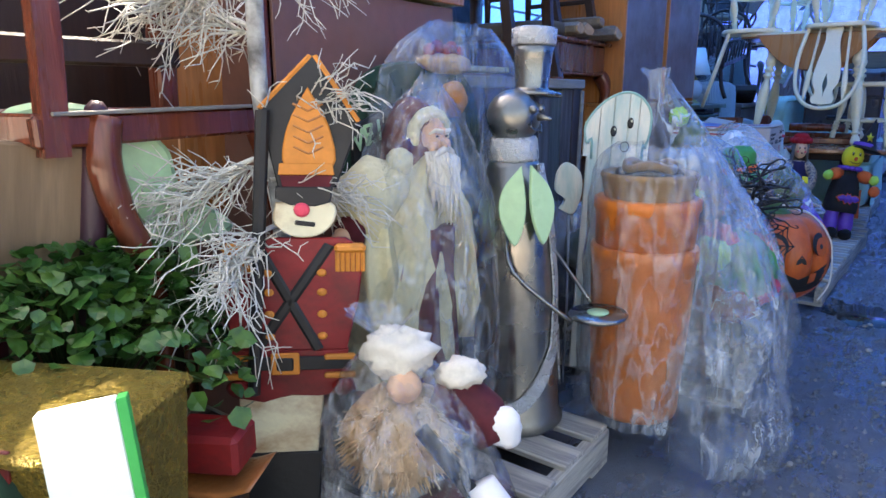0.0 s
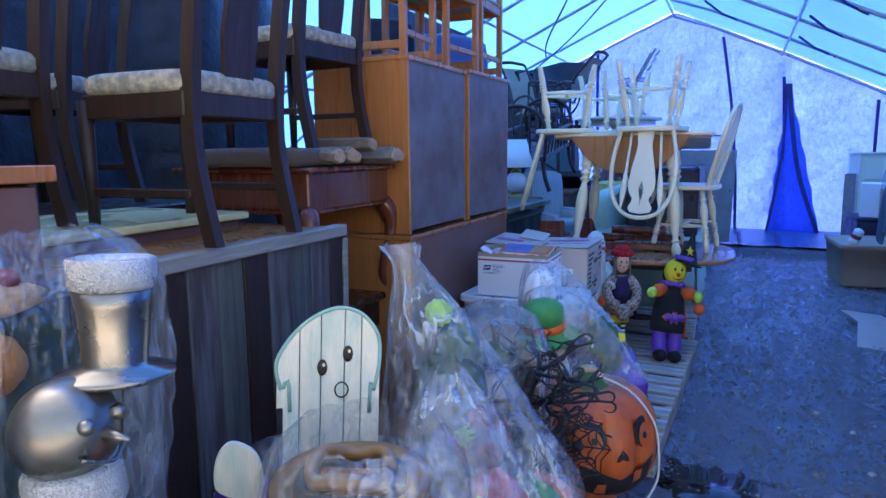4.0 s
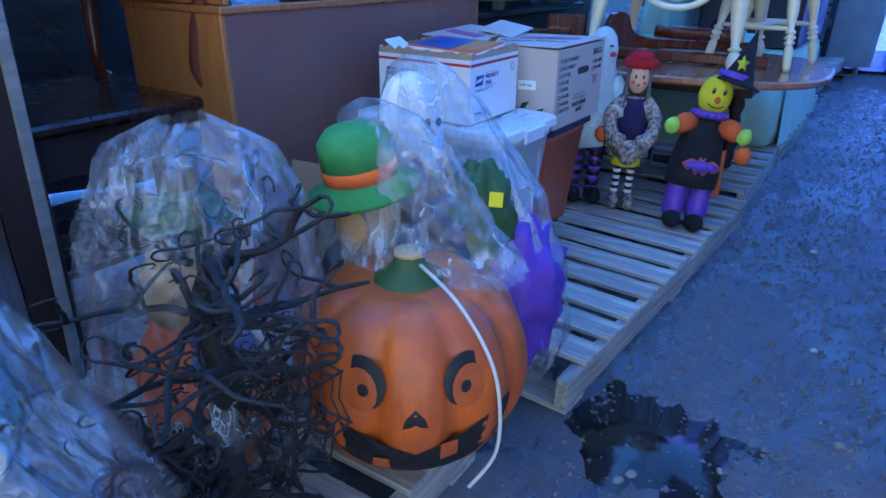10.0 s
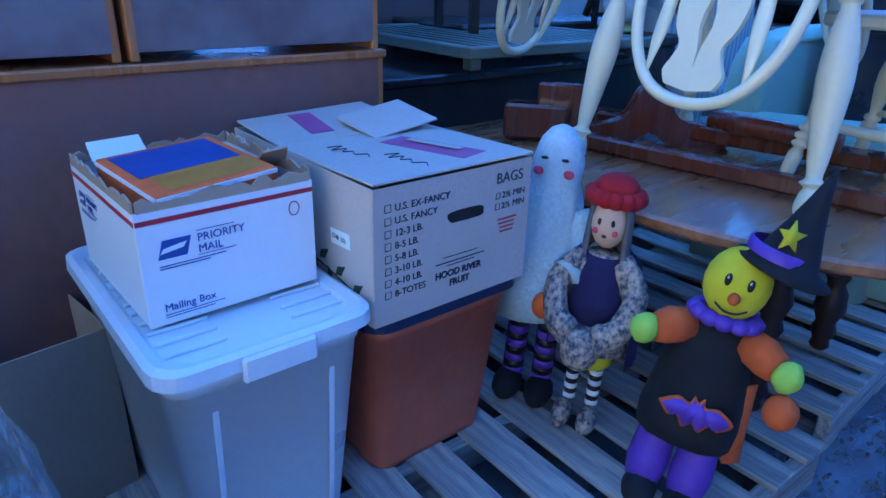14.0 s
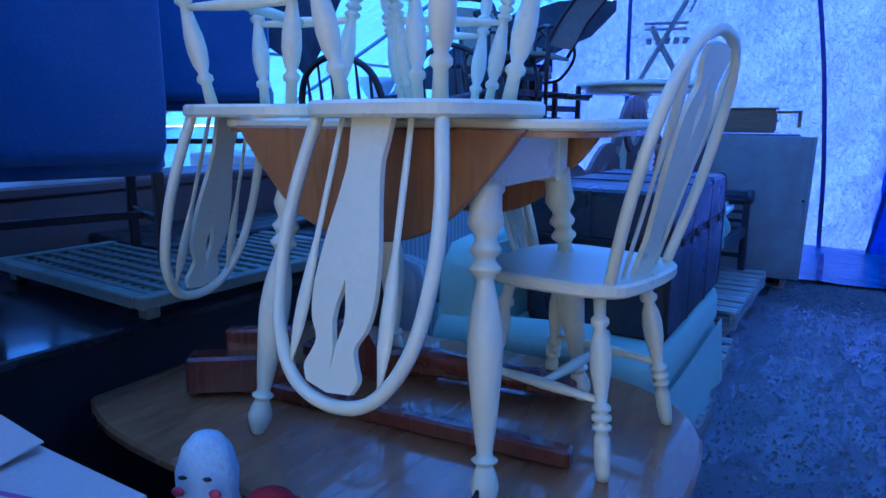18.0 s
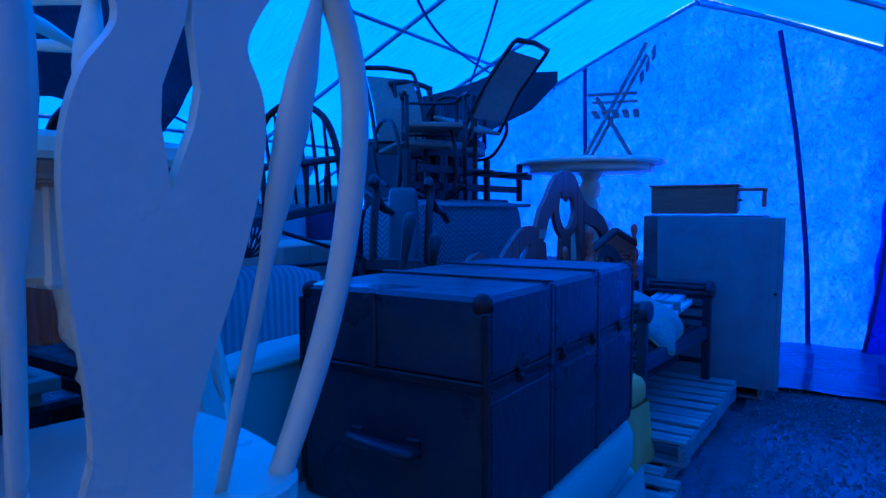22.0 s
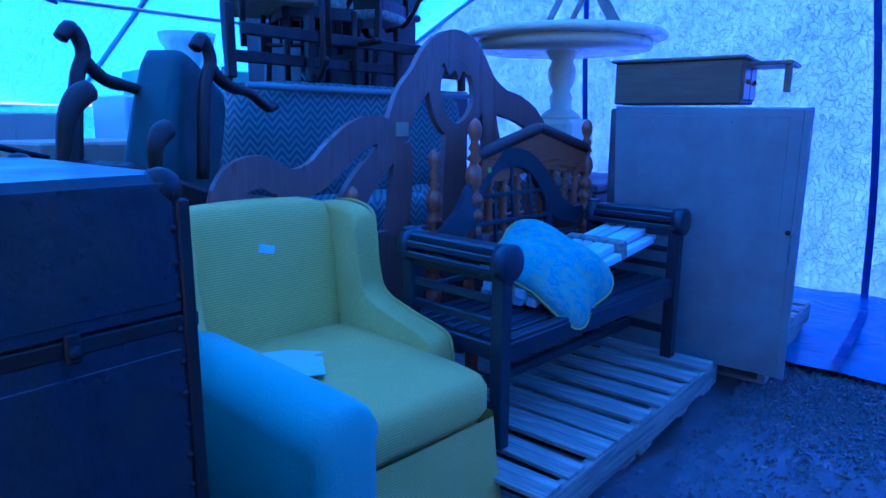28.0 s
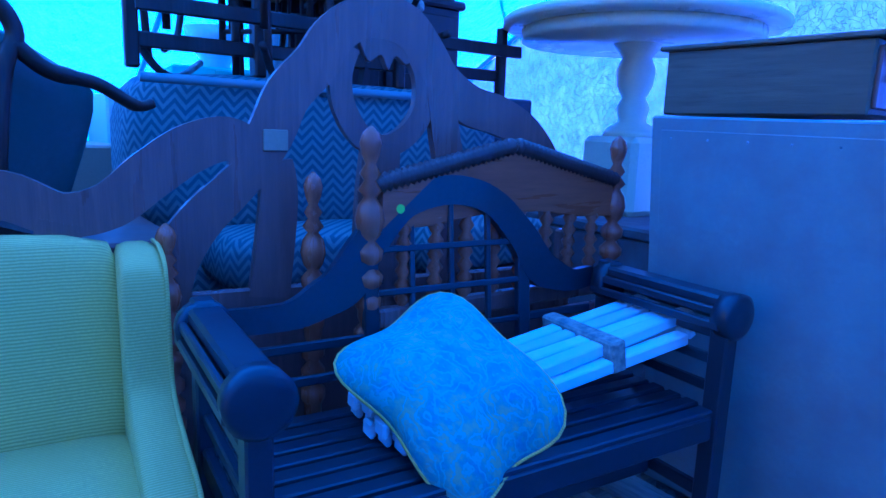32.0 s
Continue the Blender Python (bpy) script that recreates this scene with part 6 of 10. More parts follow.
    for k in range(190):
        u, v = rr.uniform(-1, 1), rr.random()
        p = Vector((0.035 + 0.044 * u, -0.082 - 0.026 * (1 - u * u), 0.842 - 0.004 * abs(u)))
        q = p + Vector((0.004 * u + rr.uniform(-0.012, 0.012), -0.028 * rr.random(), -0.05 - 0.15 * v * (1 - 0.5 * abs(u))))
        g.tube([p, p.lerp(q, 0.35) + Vector((rr.uniform(-0.010, 0.010), -0.014, 0)), p.lerp(q, 0.7) + Vector((rr.uniform(-0.013, 0.013), -0.01, 0)), q], [0.004, 0.0065, 0.005, 0.0015], 5)
    for k in range(30):
        a = math.pi * (-0.12 + 1.24 * k / 29)
        g.use(M_TRIM).ball((0.033 + 0.058 * math.cos(a), -0.052 - 0.012 * math.sin(a), 0.885 + 0.052 * math.sin(a)), (0.017, 0.02, 0.016), 9, 6, 0.4, k)
    g.use(M_TRIM).ball((-0.075, -0.055, 0.815), (0.036, 0.034, 0.036), 18, 12, 0.3, 6, freq=5)
    return single("santa_figure", g, pose(-1.112, 1.34, 0.13, 0, 0, 84), "cream-robed bearded santa figure inside a clear bag", "figure")


M_TRIM = plain("cream_fleece", "d9d2ae", 0.95, 0.2, grain=110)
santa()
bag((-1.07, 1.30, 0.128), 0.22, 0.27, 1.04, "clear polythene bag over a robed santa figure", (-0.01, 0.10), 11,
    [(0, 0.85), (0.05, 0.95), (0.25, 1.0), (0.5, 0.97), (0.68, 0.82), (0.82, 0.58), (0.92, 0.36), (0.97, 0.14), (1.0, 0.08)], None, 0.08)


def bagged_doll():
    g = G(M_STRAW, True)
    rr = random.Random(6)
    g.ball((-0.02, 0, 0.12), (0.11, 0.1, 0.10), 20, 12, 0.35, 2, freq=3.5)
    for k in range(520):
        d = Vector((rr.gauss(0, 1), rr.gauss(0, 1), rr.gauss(0, 1))).normalized()
        p = Vector((-0.02, 0, 0.12)) + Vector((d.x * 0.1, d.y * 0.09, d.z * 0.09))
        q = p + d * 0.025 + Vector((rr.uniform(-0.015, 0.015), rr.uniform(-0.015, 0.015), -0.018))
        g.tube([p, q], [0.0035, 0.0008], 4)
    g.use(M_BEARD).ball((-0.02, -0.01, 0.30), (0.07, 0.055, 0.05), 22, 14, 0.4, 9, freq=3)
    g.ball((0.1, -0.03, 0.26), (0.05, 0.04, 0.03), 16, 10, 0.4, 3, freq=3)
    g.use(M_FACE).ball((-0.01, -0.062, 0.25), (0.035, 0.025, 0.032), 12, 8, 0.2, 3)
    g.use(M_MAROON).tube(smooth_path([(0.06, 0, 0.22), (0.13, -0.03, 0.19), (0.17, -0.06, 0.13)], 4), [0.04, 0.045, 0.05, 0.048, 0.046, 0.05, 0.045, 0.044, 0.04], 12)
    g.use(M_WHITECLOTH).ball((0.185, -0.07, 0.16), (0.034, 0.03, 0.042), 16, 10, 0.3, 5)
    g.use(M_BLACK).tube([(0.02, -0.1, 0.18), (0.14, -0.14, 0.03)], 0.016, 8)
    g.use(M_WHITECLOTH).tube([(0.13, -0.13, 0.08), (0.16, -0.15, 0.03), (0.2, -0.15, -0.02)], [0.03, 0.038, 0.03], 10)
    g.use(M_MAROON).ball((0.12, -0.02, -0.1), (0.13, 0.11, 0.10), 18, 12, 0.3, 8)
    return single("bagged_doll", g, pose(-0.77, 0.93, 0.32, 0, 0, 40), "fur and felt santa doll in a clear bag", "doll")


bagged_doll()
bag((-0.73, 0.93, 0.1), 0.19, 0.17, 0.60, "knotted clear bag holding a stuffed doll", (-0.09, -0.03), 14,
    [(0, 0.8), (0.1, 0.95), (0.4, 1.0), (0.65, 0.85), (0.8, 0.5), (0.88, 0.16), (0.92, 0.1), (1.0, 0.36)], None, 0.12)

# welcome sign in a bag, behind
ws = thing("welcome_sign", pose(-1.265, 1.57, 0.13, 1, 0, 88), "dark green welcome sign with pumpkins in a clear bag", "sign")
part("board", G(M_FELTG, False).prism(smooth2([(-0.28, 0.1), (0.28, 0.1), (0.31, 0.6), (0.3, 0.9), (0.2, 1.05), (0, 1.08), (-0.22, 1.04), (-0.31, 0.88), (-0.31, 0.6), (-0.28, 0.1)], 4)[:-1], 0.03, UPRIGHT, 0.006), ws)
part("banner", G(M_BLACK, False).prism([(-0.3, 0.78), (0.02, 0.86), (0.14, 0.94), (0.12, 1.02), (-0.06, 0.99), (-0.3, 0.9)], 0.012, Matrix.Translation((0, -0.022, 0)) @ UPRIGHT, 0.002), ws, "black painted banner")
for k, ch in enumerate("WELCOME"):
    words(ws, ch, 0.082, M_MINT, pose(-0.3 + 0.052 * k - (0.012 if k else 0), -0.03, 0.83 + 0.016 * k - 0.0009 * k * k, 90, -14 + 2 * k, 0), bold=0.001)
part("pumpkin", G(M_ORANGEP, True).ball((0.09, -0.06, 0.97), (0.055, 0.04, 0.055), 14, 9, 0.1, 3), ws, "tan wooden pumpkin")
part("straw_brim", G(M_STRAW, True).ball((0.08, -0.04, 1.075), (0.13, 0.035, 0.03), 16, 8, 0.25, 5), ws, "tan straw hat brim")
for k in range(5):
    part("berry", G(M_RED, True).ball((0.0 + 0.035 * k, -0.04, 1.11 + 0.012 * (k % 2)), 0.02, 8, 6), ws)
for k in range(9):
    part("leaf", G(M_FELTG).prism([(0, 0), (0.03, 0.025), (0.09, 0.0), (0.03, -0.025)], 0.006, pose(-0.26 + 0.05 * k, -0.03, 1.0 + 0.02 * (k % 3), 80, 30 * (k % 5) - 40, 10)), ws)
part("leg", G(M_DARKWOOD).box((0, 0, 0.06), (0.3, 0.05, 0.12)), ws)
bag((-1.235, 1.57, 0.128), 0.085, 0.36, 1.19, "large clear bag pulled over a welcome sign", (0.04, 0.16), 17,
    [(0, 0.85), (0.1, 0.95), (0.5, 1.0), (0.75, 0.98), (0.88, 0.9), (0.95, 0.68), (1.0, 0.4)], None, 0.14)
bag((-1.12, 2.32, 0.128), 0.26, 0.22, 0.58, "slumped clear bag of dark decorations", (0.05, 0.0), 19,
    [(0, 0.8), (0.1, 0.95), (0.5, 1.0), (0.8, 0.85), (0.95, 0.5), (1.0, 0.2)], None, 0.12)
for k, (x, y, z, r, mt) in enumerate(((-1.15, 2.3, 0.3, 0.17, M_BLKCLOTH), (-1.02, 2.36, 0.5, 0.1, M_FELTG), (-1.2, 2.25, 0.55, 0.08, M_PURPLE))):
    single("stuffed_toy", G(mt, True).ball((0, 0, 0), (r, r * 0.9, r * 0.95), 14, 9, 0.25, k + 31), pose(x, y, z), "dark stuffed decoration in a slumped clear bag", "toy", "toys in bags")

# ---- white twig tree, ivy and gift basket ----
tw = thing("twig_tree", pose(-1.15, 0.92, 0.13, 0, 0, 0), "white glittered twig tree with a pale trunk", "artificial tree")
rt = random.Random(21)
part("trunk", G(M_BARK, True).tube(smooth_path([(0.03, -0.02, 0), (0.02, 0.0, 0.4), (0.0, 0.02, 0.75), (-0.02, 0.0, 1.0), (-0.03, 0.02, 1.4), (0, 0.03, 1.9)], 4), [0.02] * 8 + [0.019] * 8 + [0.014] * 5, 10), tw)


def twig_spray(origin, way, n, length, r0):
    g = G(M_TWIG, True)
    o, w = Vector(origin), Vector(way).normalized()
    main = [o + w * length * 0.5 * k / 4 + Vector((0, 0, 0.02 * math.sin(k))) for k in range(5)]
    g.tube(main, [r0, r0, r0 * 0.9, r0 * 0.8, r0 * 0.6], 6)
    for k in range(int(1.9 * n)):
        u = rt.uniform(0.15, 1)
        p = o + w * length * 0.5 * u
        d = (w + Vector((rt.uniform(-0.9, 0.9), rt.uniform(-0.9, 0.9), rt.uniform(-0.8, 0.8)))).normalized()
        ln = length * rt.uniform(0.25, 0.55)
        droop = Vector((0, 0, -0.35 * ln * rt.random()))
        bend = lambda k: Vector((rt.uniform(-1, 1), rt.uniform(-1, 1), rt.uniform(-1, 1))) * ln * k
        pts = [p, p + d * ln * 0.3 + bend(0.1), p + d * ln * 0.55 + bend(0.14), p + d * ln * 0.8 + bend(0.14) + droop * 0.6, p + d * ln + bend(0.12) + droop]
        g.tube(pts, [0.0023, 0.002, 0.0017, 0.0014, 0.001], 4)
        for q in (1, 2, 3):
            if rt.random() < 0.6:
                t2 = pts[q] + (d * 0.5 + Vector((rt.uniform(-1, 1), rt.uniform(-1, 1), rt.uniform(-1, 1)))) * ln * 0.22
                g.tube([pts[q], pts[q].lerp(t2, 0.5) + bend(0.04), t2], [0.0015, 0.0012, 0.0008], 4)
    return g


for o, w, n, ln in (((-0.03, 0.02, 1.22), (-0.8, -0.7, -0.2), 46, 0.42), ((-0.03, 0.02, 1.25), (0.8, 0.6, 0.05), 34, 0.3), ((0, 0.02, 0.85), (-0.45, -0.55, -0.3), 44, 0.46), ((0, 0.0, 0.8), (0.6, 0.7, -0.2), 30, 0.3),
                    ((0.01, 0, 0.7), (0.2, -0.75, -0.35), 40, 0.4), ((-0.02, 0.02, 1.1), (-0.9, -0.3, 0.3), 30, 0.4), ((0, 0.03, 1.5), (-0.5, -0.5, 0.5), 24, 0.4), ((0, 0.03, 1.5), (0.5, 0.4, 0.5), 20, 0.35), ((0.0, 0.02, 0.95), (0.75, 0.4, 0.2), 26, 0.28)):
    tagged(part("branch", twig_spray(o, w, n, ln, 0.006), tw), kind="")


def ivy(m, label):
    ob = thing("ivy_plant", m, label, "artificial plant")
    r = random.Random(8)
    vs, fs = [], []
    st = G(M_STEM, True)
    for k in range(1900):
        a, u = r.uniform(0, 2 * math.pi), r.random() ** 0.6
        ph = r.uniform(0.1, 1.45)
        rad = 0.30 * (0.72 + 0.28 * u) * (1 + 0.25 * noise.noise(Vector((math.cos(a) * 2, math.sin(a) * 2, ph * 2))))
        c = Vector((rad * math.sin(ph) * math.cos(a) * 1.15, rad * math.sin(ph) * math.sin(a) * 1.15, 0.42 + 0.30 * math.cos(ph) + r.uniform(-0.05, 0.04)))
        s = r.uniform(0.013, 0.026)
        q = Euler((r.uniform(-0.9, 0.9), r.uniform(-0.9, 0.9), a + r.uniform(-0.8, 0.8))).to_matrix()
        o = len(vs)
        for p in ((-0.2, 0, 0), (0.35, -0.85, 0.12), (1.0, -0.75, 0.05), (1.6, 0, -0.25), (1.0, 0.75, 0.05), (0.35, 0.85, 0.12), (0.7, 0, 0.0)):
            vs.append(tuple(c + q @ (Vector(p) * s)))
        fs += [[o + i, o + j, o + 6] for i, j in ((0, 1), (1, 2), (2, 3), (3, 4), (4, 5), (5, 0))]
        if k % 10 == 0:
            st.tube([(0.02 * math.cos(a), 0.02 * math.sin(a), 0.35), tuple(c * 0.6 + Vector((0, 0, 0.22))), tuple(c)], [0.004, 0.003, 0.002], 4)
    part("foliage", G(M_LEAF).add(vs, fs), ob, "dense glossy green leaves")
    tagged(part("stem", st, ob), kind="stuff")
    part("pot", G(M_DARKWOOD, True).lathe([(0.12, 0), (0.16, 0.25), (0.17, 0.38), (0.15, 0.38)], 20), ob)
    return ob


ivy(pose(-1.36, 0.56, 0.08), "lush green artificial ivy in a dark pot")

gb = thing("gift_basket", pose(-1.0, 0.34, 0.13, 0, 0, 28), "gold glitter gift basket with a red ribbon", "basket")
part("basket", G(M_GOLD, False).loft([[(x * k, y * k, z) for x, y in ((-0.17, -0.13), (0.17, -0.13), (0.17, 0.13), (-0.17, 0.13))] for k, z in ((0.82, 0), (0.9, 0.25), (1, 0.53))]), gb)
part("rim", G(M_GOLD).box((0, 0, 0.535), (0.36, 0.28, 0.022), ch=0.008), gb)
part("ribbon", G(M_RED).box((0.05, -0.14, 0.38), (0.04, 0.006, 0.34), (-4, 3, 0), 0.001), gb, "red satin ribbon")
single("greeting_card", G(M_CARD).box((0, 0, 0.085), (0.105, 0.03, 0.17), ch=0.002).use(M_GREENTAPE).box((0.06, 0, 0.085), (0.014, 0.031, 0.171), ch=0.001), pose(-0.765, 0.315, 0.60, -10, -5, 58) @ Matrix.Scale(0.86, 4), "white box with a green edge leaning in the basket", "box")
g = G(M_FELTG, True)
g.ball((0, 0, 0), (0.15, 0.12, 0.09), 20, 12, 0.35, 5, freq=2.5)
single("ribbon_cloth", g, pose(-0.99, 0.22, 0.60), "crumpled dark green glittered cloth", "cloth")
single("wrapped_box", G(M_RED).box((0, 0, 0.03), (0.2, 0.14, 0.06), ch=0.004).use(M_CARD).box((0.06, 0, 0.0602), (0.04, 0.141, 0.002), ch=0.0005), pose(-0.80, 0.29, 0.50, 0, 0, 35), "red wrapped box with white stripe", "box")
sl = thing("toy_sleigh", pose(-1.04, 0.63, 0.08, 0, 0, 30), "small wooden sleigh with red lining", "sleigh")
part("hull", G(M_OAK, True).loft([[(x, s * 0.07, z) for s in (-1, 1)] + [(x, s * 0.055, z + 0.004) for s in (1, -1)] for x, z in smooth2([(-0.1, 0.46), (-0.11, 0.38), (-0.06, 0.32), (0.05, 0.31), (0.12, 0.33)], 4)]), sl)
part("lining", G(M_RED).box((0.02, 0, 0.38), (0.14, 0.1, 0.08), ch=0.01), sl)
part("price_tag", G(M_CARD).box((-0.04, -0.075, 0.4), (0.04, 0.004, 0.06), (0, 15, 0), 0.001), sl)
part("stand", G(M_DARKWOOD).box((0.02, 0, 0.155), (0.1, 0.08, 0.31), ch=0.006), sl)

# ---- chairs and case goods on the left ----
def cabriole(g, a, h, out, r=0.03):
    """A curved leg from the rail at a down by h, kicking out along out."""
    a, o = Vector(a), Vector(out)
    pts = [a, a + o * 0.03 + Vector((0, 0, -0.1 * h)), a + o * 0.045 + Vector((0, 0, -0.28 * h)), a + o * 0.015 + Vector((0, 0, -0.55 * h)), a - o * 0.005 + Vector((0, 0, -0.8 * h)), a + o * 0.02 + Vector((0, 0, -0.95 * h)), a + o * 0.035 + Vector((0, 0, -h))]
    g.tube(smooth_path(pts, 4), [r * k for k in np.interp(np.linspace(0, 1, 25), [0, 0.15, 0.3, 0.6, 0.85, 1], [1.2, 1.25, 1.0, 0.6, 0.5, 0.85])], 8)
    return g


mc = thing("mahogany_chair", pose(0, 0, 0.13), "mahogany armchair frame with cabriole legs and no seat pad", "chair")
Z0 = 0.13
part("front_rail", G(M_MAHOG).box((-1.31, 0.79, 1.05 - Z0), (0.035, 0.56, 0.06), (1, 0, 2), 0.006), mc)
part("rail_edge", G(M_WEATHER).box((-1.296, 0.79, 1.083 - Z0), (0.03, 0.5, 0.008), (1, 0, 2), 0.002), mc, "pale upper edge")
part("side_rail", G(M_MAHOG).box((-1.52, 0.475, 1.05 - Z0), (0.46, 0.035, 0.06), (0, 0, 14), 0.006), mc)
part("side_rail", G(M_MAHOG).box((-1.53, 1.09, 1.05 - Z0), (0.46, 0.035, 0.06), (0, 0, 0), 0.006), mc)
part("back_rail", G(M_MAHOG).box((-1.75, 0.76, 1.05 - Z0), (0.035, 0.62, 0.06), (0, 0, 0), 0.006), mc)
for x, y, top in ((-1.3, 0.545, 1.75), (-1.36, 1.075, 1.7)):
    part("back_post", G(M_MAHOG).loft([[(x + a, y + b + k, z - Z0) for a, b in ((-0.02, -0.023), (0.02, -0.023), (0.02, 0.023), (-0.02, 0.023))] for z, k in ((1.0, 0), (1.2, 0.01), (1.45, 0.015), (top, 0.0))]), mc)
part("back_post", G(M_MAHOG).box((-1.46, 0.88, 1.35 - Z0), (0.05, 0.05, 0.66), (0, 3, 0), 0.006), mc)
part("cross_rail", G(M_DARKWOOD).box((-1.42, 0.64, 1.2 - Z0), (0.03, 0.5, 0.055), (0, 0, 0), 0.006), mc)
part("front_leg", G(M_MAHOG, True).tube(smooth_path([(-1.295, 0.645, 0.94), (-1.29, 0.63, 0.85), (-1.285, 0.645, 0.76), (-1.28, 0.68, 0.66), (-1.28, 0.705, 0.52), (-1.28, 0.70, 0.3), (-1.28, 0.69, 0.0)], 4), [0.033] * 4 + [0.034] * 4 + [0.031] * 4 + [0.026] * 4 + [0.021] * 4 + [0.018] * 4 + [0.026], 10), mc)
part("front_leg", cabriole(G(M_MAHOG, True), (-1.34, 1.05, 1.03 - Z0), 1.03 - Z0, (0.2, 0.9, 0), 0.034), mc)
for y in (0.5, 1.06):
    part("back_leg", G(M_MAHOG, True).tube([(-1.74, y, 1.04 - Z0), (-1.76, y, 0.5 - Z0), (-1.78, y, 0)], [0.026, 0.022, 0.018], 8), mc)
pad = smooth2([(-0.03, -0.09), (-0.06, 0.02), (-0.04, 0.12), (0.03, 0.125), (0.075, 0.08), (0.09, 0.0), (0.16, -0.06), (0.2, -0.1), (0.16, -0.125), (0.02, -0.13), (-0.03, -0.09)], 4)[:-1][::-1]
single("foam_pad", G(M_MINT, False).prism(pad, 0.04, UPRIGHT, 0.012), pose(-1.37, 0.735, 0.91, -6, 0, 78), "pale green foam pad torn to a point", "foam pad", "foam pads")
single("foam_pad", G(M_MINT, False).prism(smooth2([(-0.1, -0.16), (0.1, -0.16), (0.11, 0.1), (0.06, 0.16), (-0.08, 0.16), (-0.11, 0.08), (-0.1, -0.16)], 4)[:-1], 0.04, UPRIGHT, 0.012), pose(-1.43, 0.62, 0.93, -4, 0, 80), "pale green foam pad standing on edge", "foam pad", "foam pads")
single("oak_board", G(M_OAK).box((0, 0, 0.35), (0.3, 0.02, 0.7), ch=0.004).box((0, -0.012, 0.35), (0.2, 0.01, 0.55), ch=0.006), pose(-1.58, 1.08, 0.8, 3, 0, 70), "orange oak framed board leaning upright", "board")
wp = thing("wooden_panel", pose(-1.40, 0.46, 0.13, 4, 7, 80), "plum and tan padded panels standing on edge", "panel")
part("plum_edge", G(M_PLUM, True).loft([[(0.07 + a, b, z) for a, b in arc(0, 0, 0.026 * k, 0, 360, 12)[:-1]] for z, k in ((0, 1), (0.5, 1), (0.93, 1), (0.975, 0.85), (0.99, 0.4))]), wp, "plum painted rounded edge")
part("tan_face", G(M_TANPLY).box((-0.03, 0.01, 0.45), (0.16, 0.03, 0.9), ch=0.004), wp, "tan plywood face")
single("red_cushion", cushion(0.16, 0.3, 0.3, M_MAROON, 10, 0.4), pose(-1.33, 0.27, 0.60, 0, 0, 10), "dark red cushion wedged beside the panels", "cushion")
single("low_table", G(M_DARKWOOD).box((0, 0, 0.45), (0.5, 0.36, 0.04), ch=0.008).box((0, 0, 0.21), (0.42, 0.3, 0.43), ch=0.008), pose(-1.4, 0.27, 0.13), "dark low table under a red cushion", "table")
# Added dark mass: its colour gives the black interior behind the chair frames.
single("wardrobe", G(M_DARKWOOD).box((0, 0, 1.0), (0.5, 1.5, 2.0), ch=0.01).box((0.26, -0.36, 1.05), (0.02, 0.66, 1.8), ch=0.006).box((0.26, 0.36, 1.05), (0.02, 0.66, 1.8), ch=0.006), pose(-2.25, 0.85, 0.0), "added dark wardrobe shape for the dim interior behind the chair frames", "wardrobe")

sb = thing("sideboard", pose(-1.33, 1.48, 0.13, 0, 0, 0), "brown sideboard with a laminate top, back outwards", "sideboard")
part("back_panel", G(M_BACKBOARD).box((-0.008, 0, 0.64), (0.016, 0.76, 1.24), ch=0.002), sb)
part("top", G(M_YTOP).box((-0.24, 0, 1.285), (0.52, 0.82, 0.03), ch=0.005), sb, "glossy yellowish laminate top")
part("top_edge", G(M_OAK).box((0.02, 0, 1.285), (0.012, 0.82, 0.034), ch=0.003), sb)
for sy in (-1, 1):
    part("side_panel", G(M_BACKBOARD).box((-0.24, sy * 0.38, 0.635), (0.46, 0.02, 1.26), ch=0.003), sb)
    part("door", G(M_OAK).box((-0.47, sy * 0.19, 0.64), (0.02, 0.36, 1.2), ch=0.004), sb)

slab = thing("crate", pose(-1.42, 2.42, 0.13, 0, 0, 0), "open crate of dark weathered barn boards", "crate")
for k in range(12):
    part("board", G((M_SLAB, M_SLABG, M_DARKWOOD)[(0, 1, 1, 0, 2, 0, 1, 2, 0, 1, 0, 2)[k]]).box((-0.012, -0.62 + 0.114 * k, 0.51), (0.02 + 0.003 * (k % 3), 0.110, 1.0), ch=0.003), slab)
part("rim", G(M_WEATHER).box((-0.008, 0.0, 1.03), (0.05, 1.36, 0.045), ch=0.005), slab)
for sy in (-1, 1):
    part("corner_post", G(M_WEATHER).box((-0.015, sy * 0.665, 0.5), (0.05, 0.03, 1.0), (sy * -1.5, 0, 0), 0.004), slab)
    part("end_board", G(M_SLAB).box((-0.3, sy * 0.67, 0.5), (0.56, 0.02, 1.0), ch=0.003), slab)
part("top_board", G(M_OAK).box((-0.27, 0.0, 1.035), (0.46, 1.3, 0.02), ch=0.003), slab, "brown veneered board laid across")
single("yellow_tabletop", G(M_YTOP).box((0, 0, 0.012), (0.7, 1.2, 0.025), ch=0.005), pose(-2.05, 2.3, 1.215, 0, 0, 0), "pale yellow laminate tabletop lying flat", "tabletop")
single("low_cabinet", G(M_BACKBOARD).box((0, 0, 0.54), (0.66, 1.2, 1.08), ch=0.008), pose(-2.08, 2.3, 0.13), "brown low cabinet under a yellow top", "cabinet")


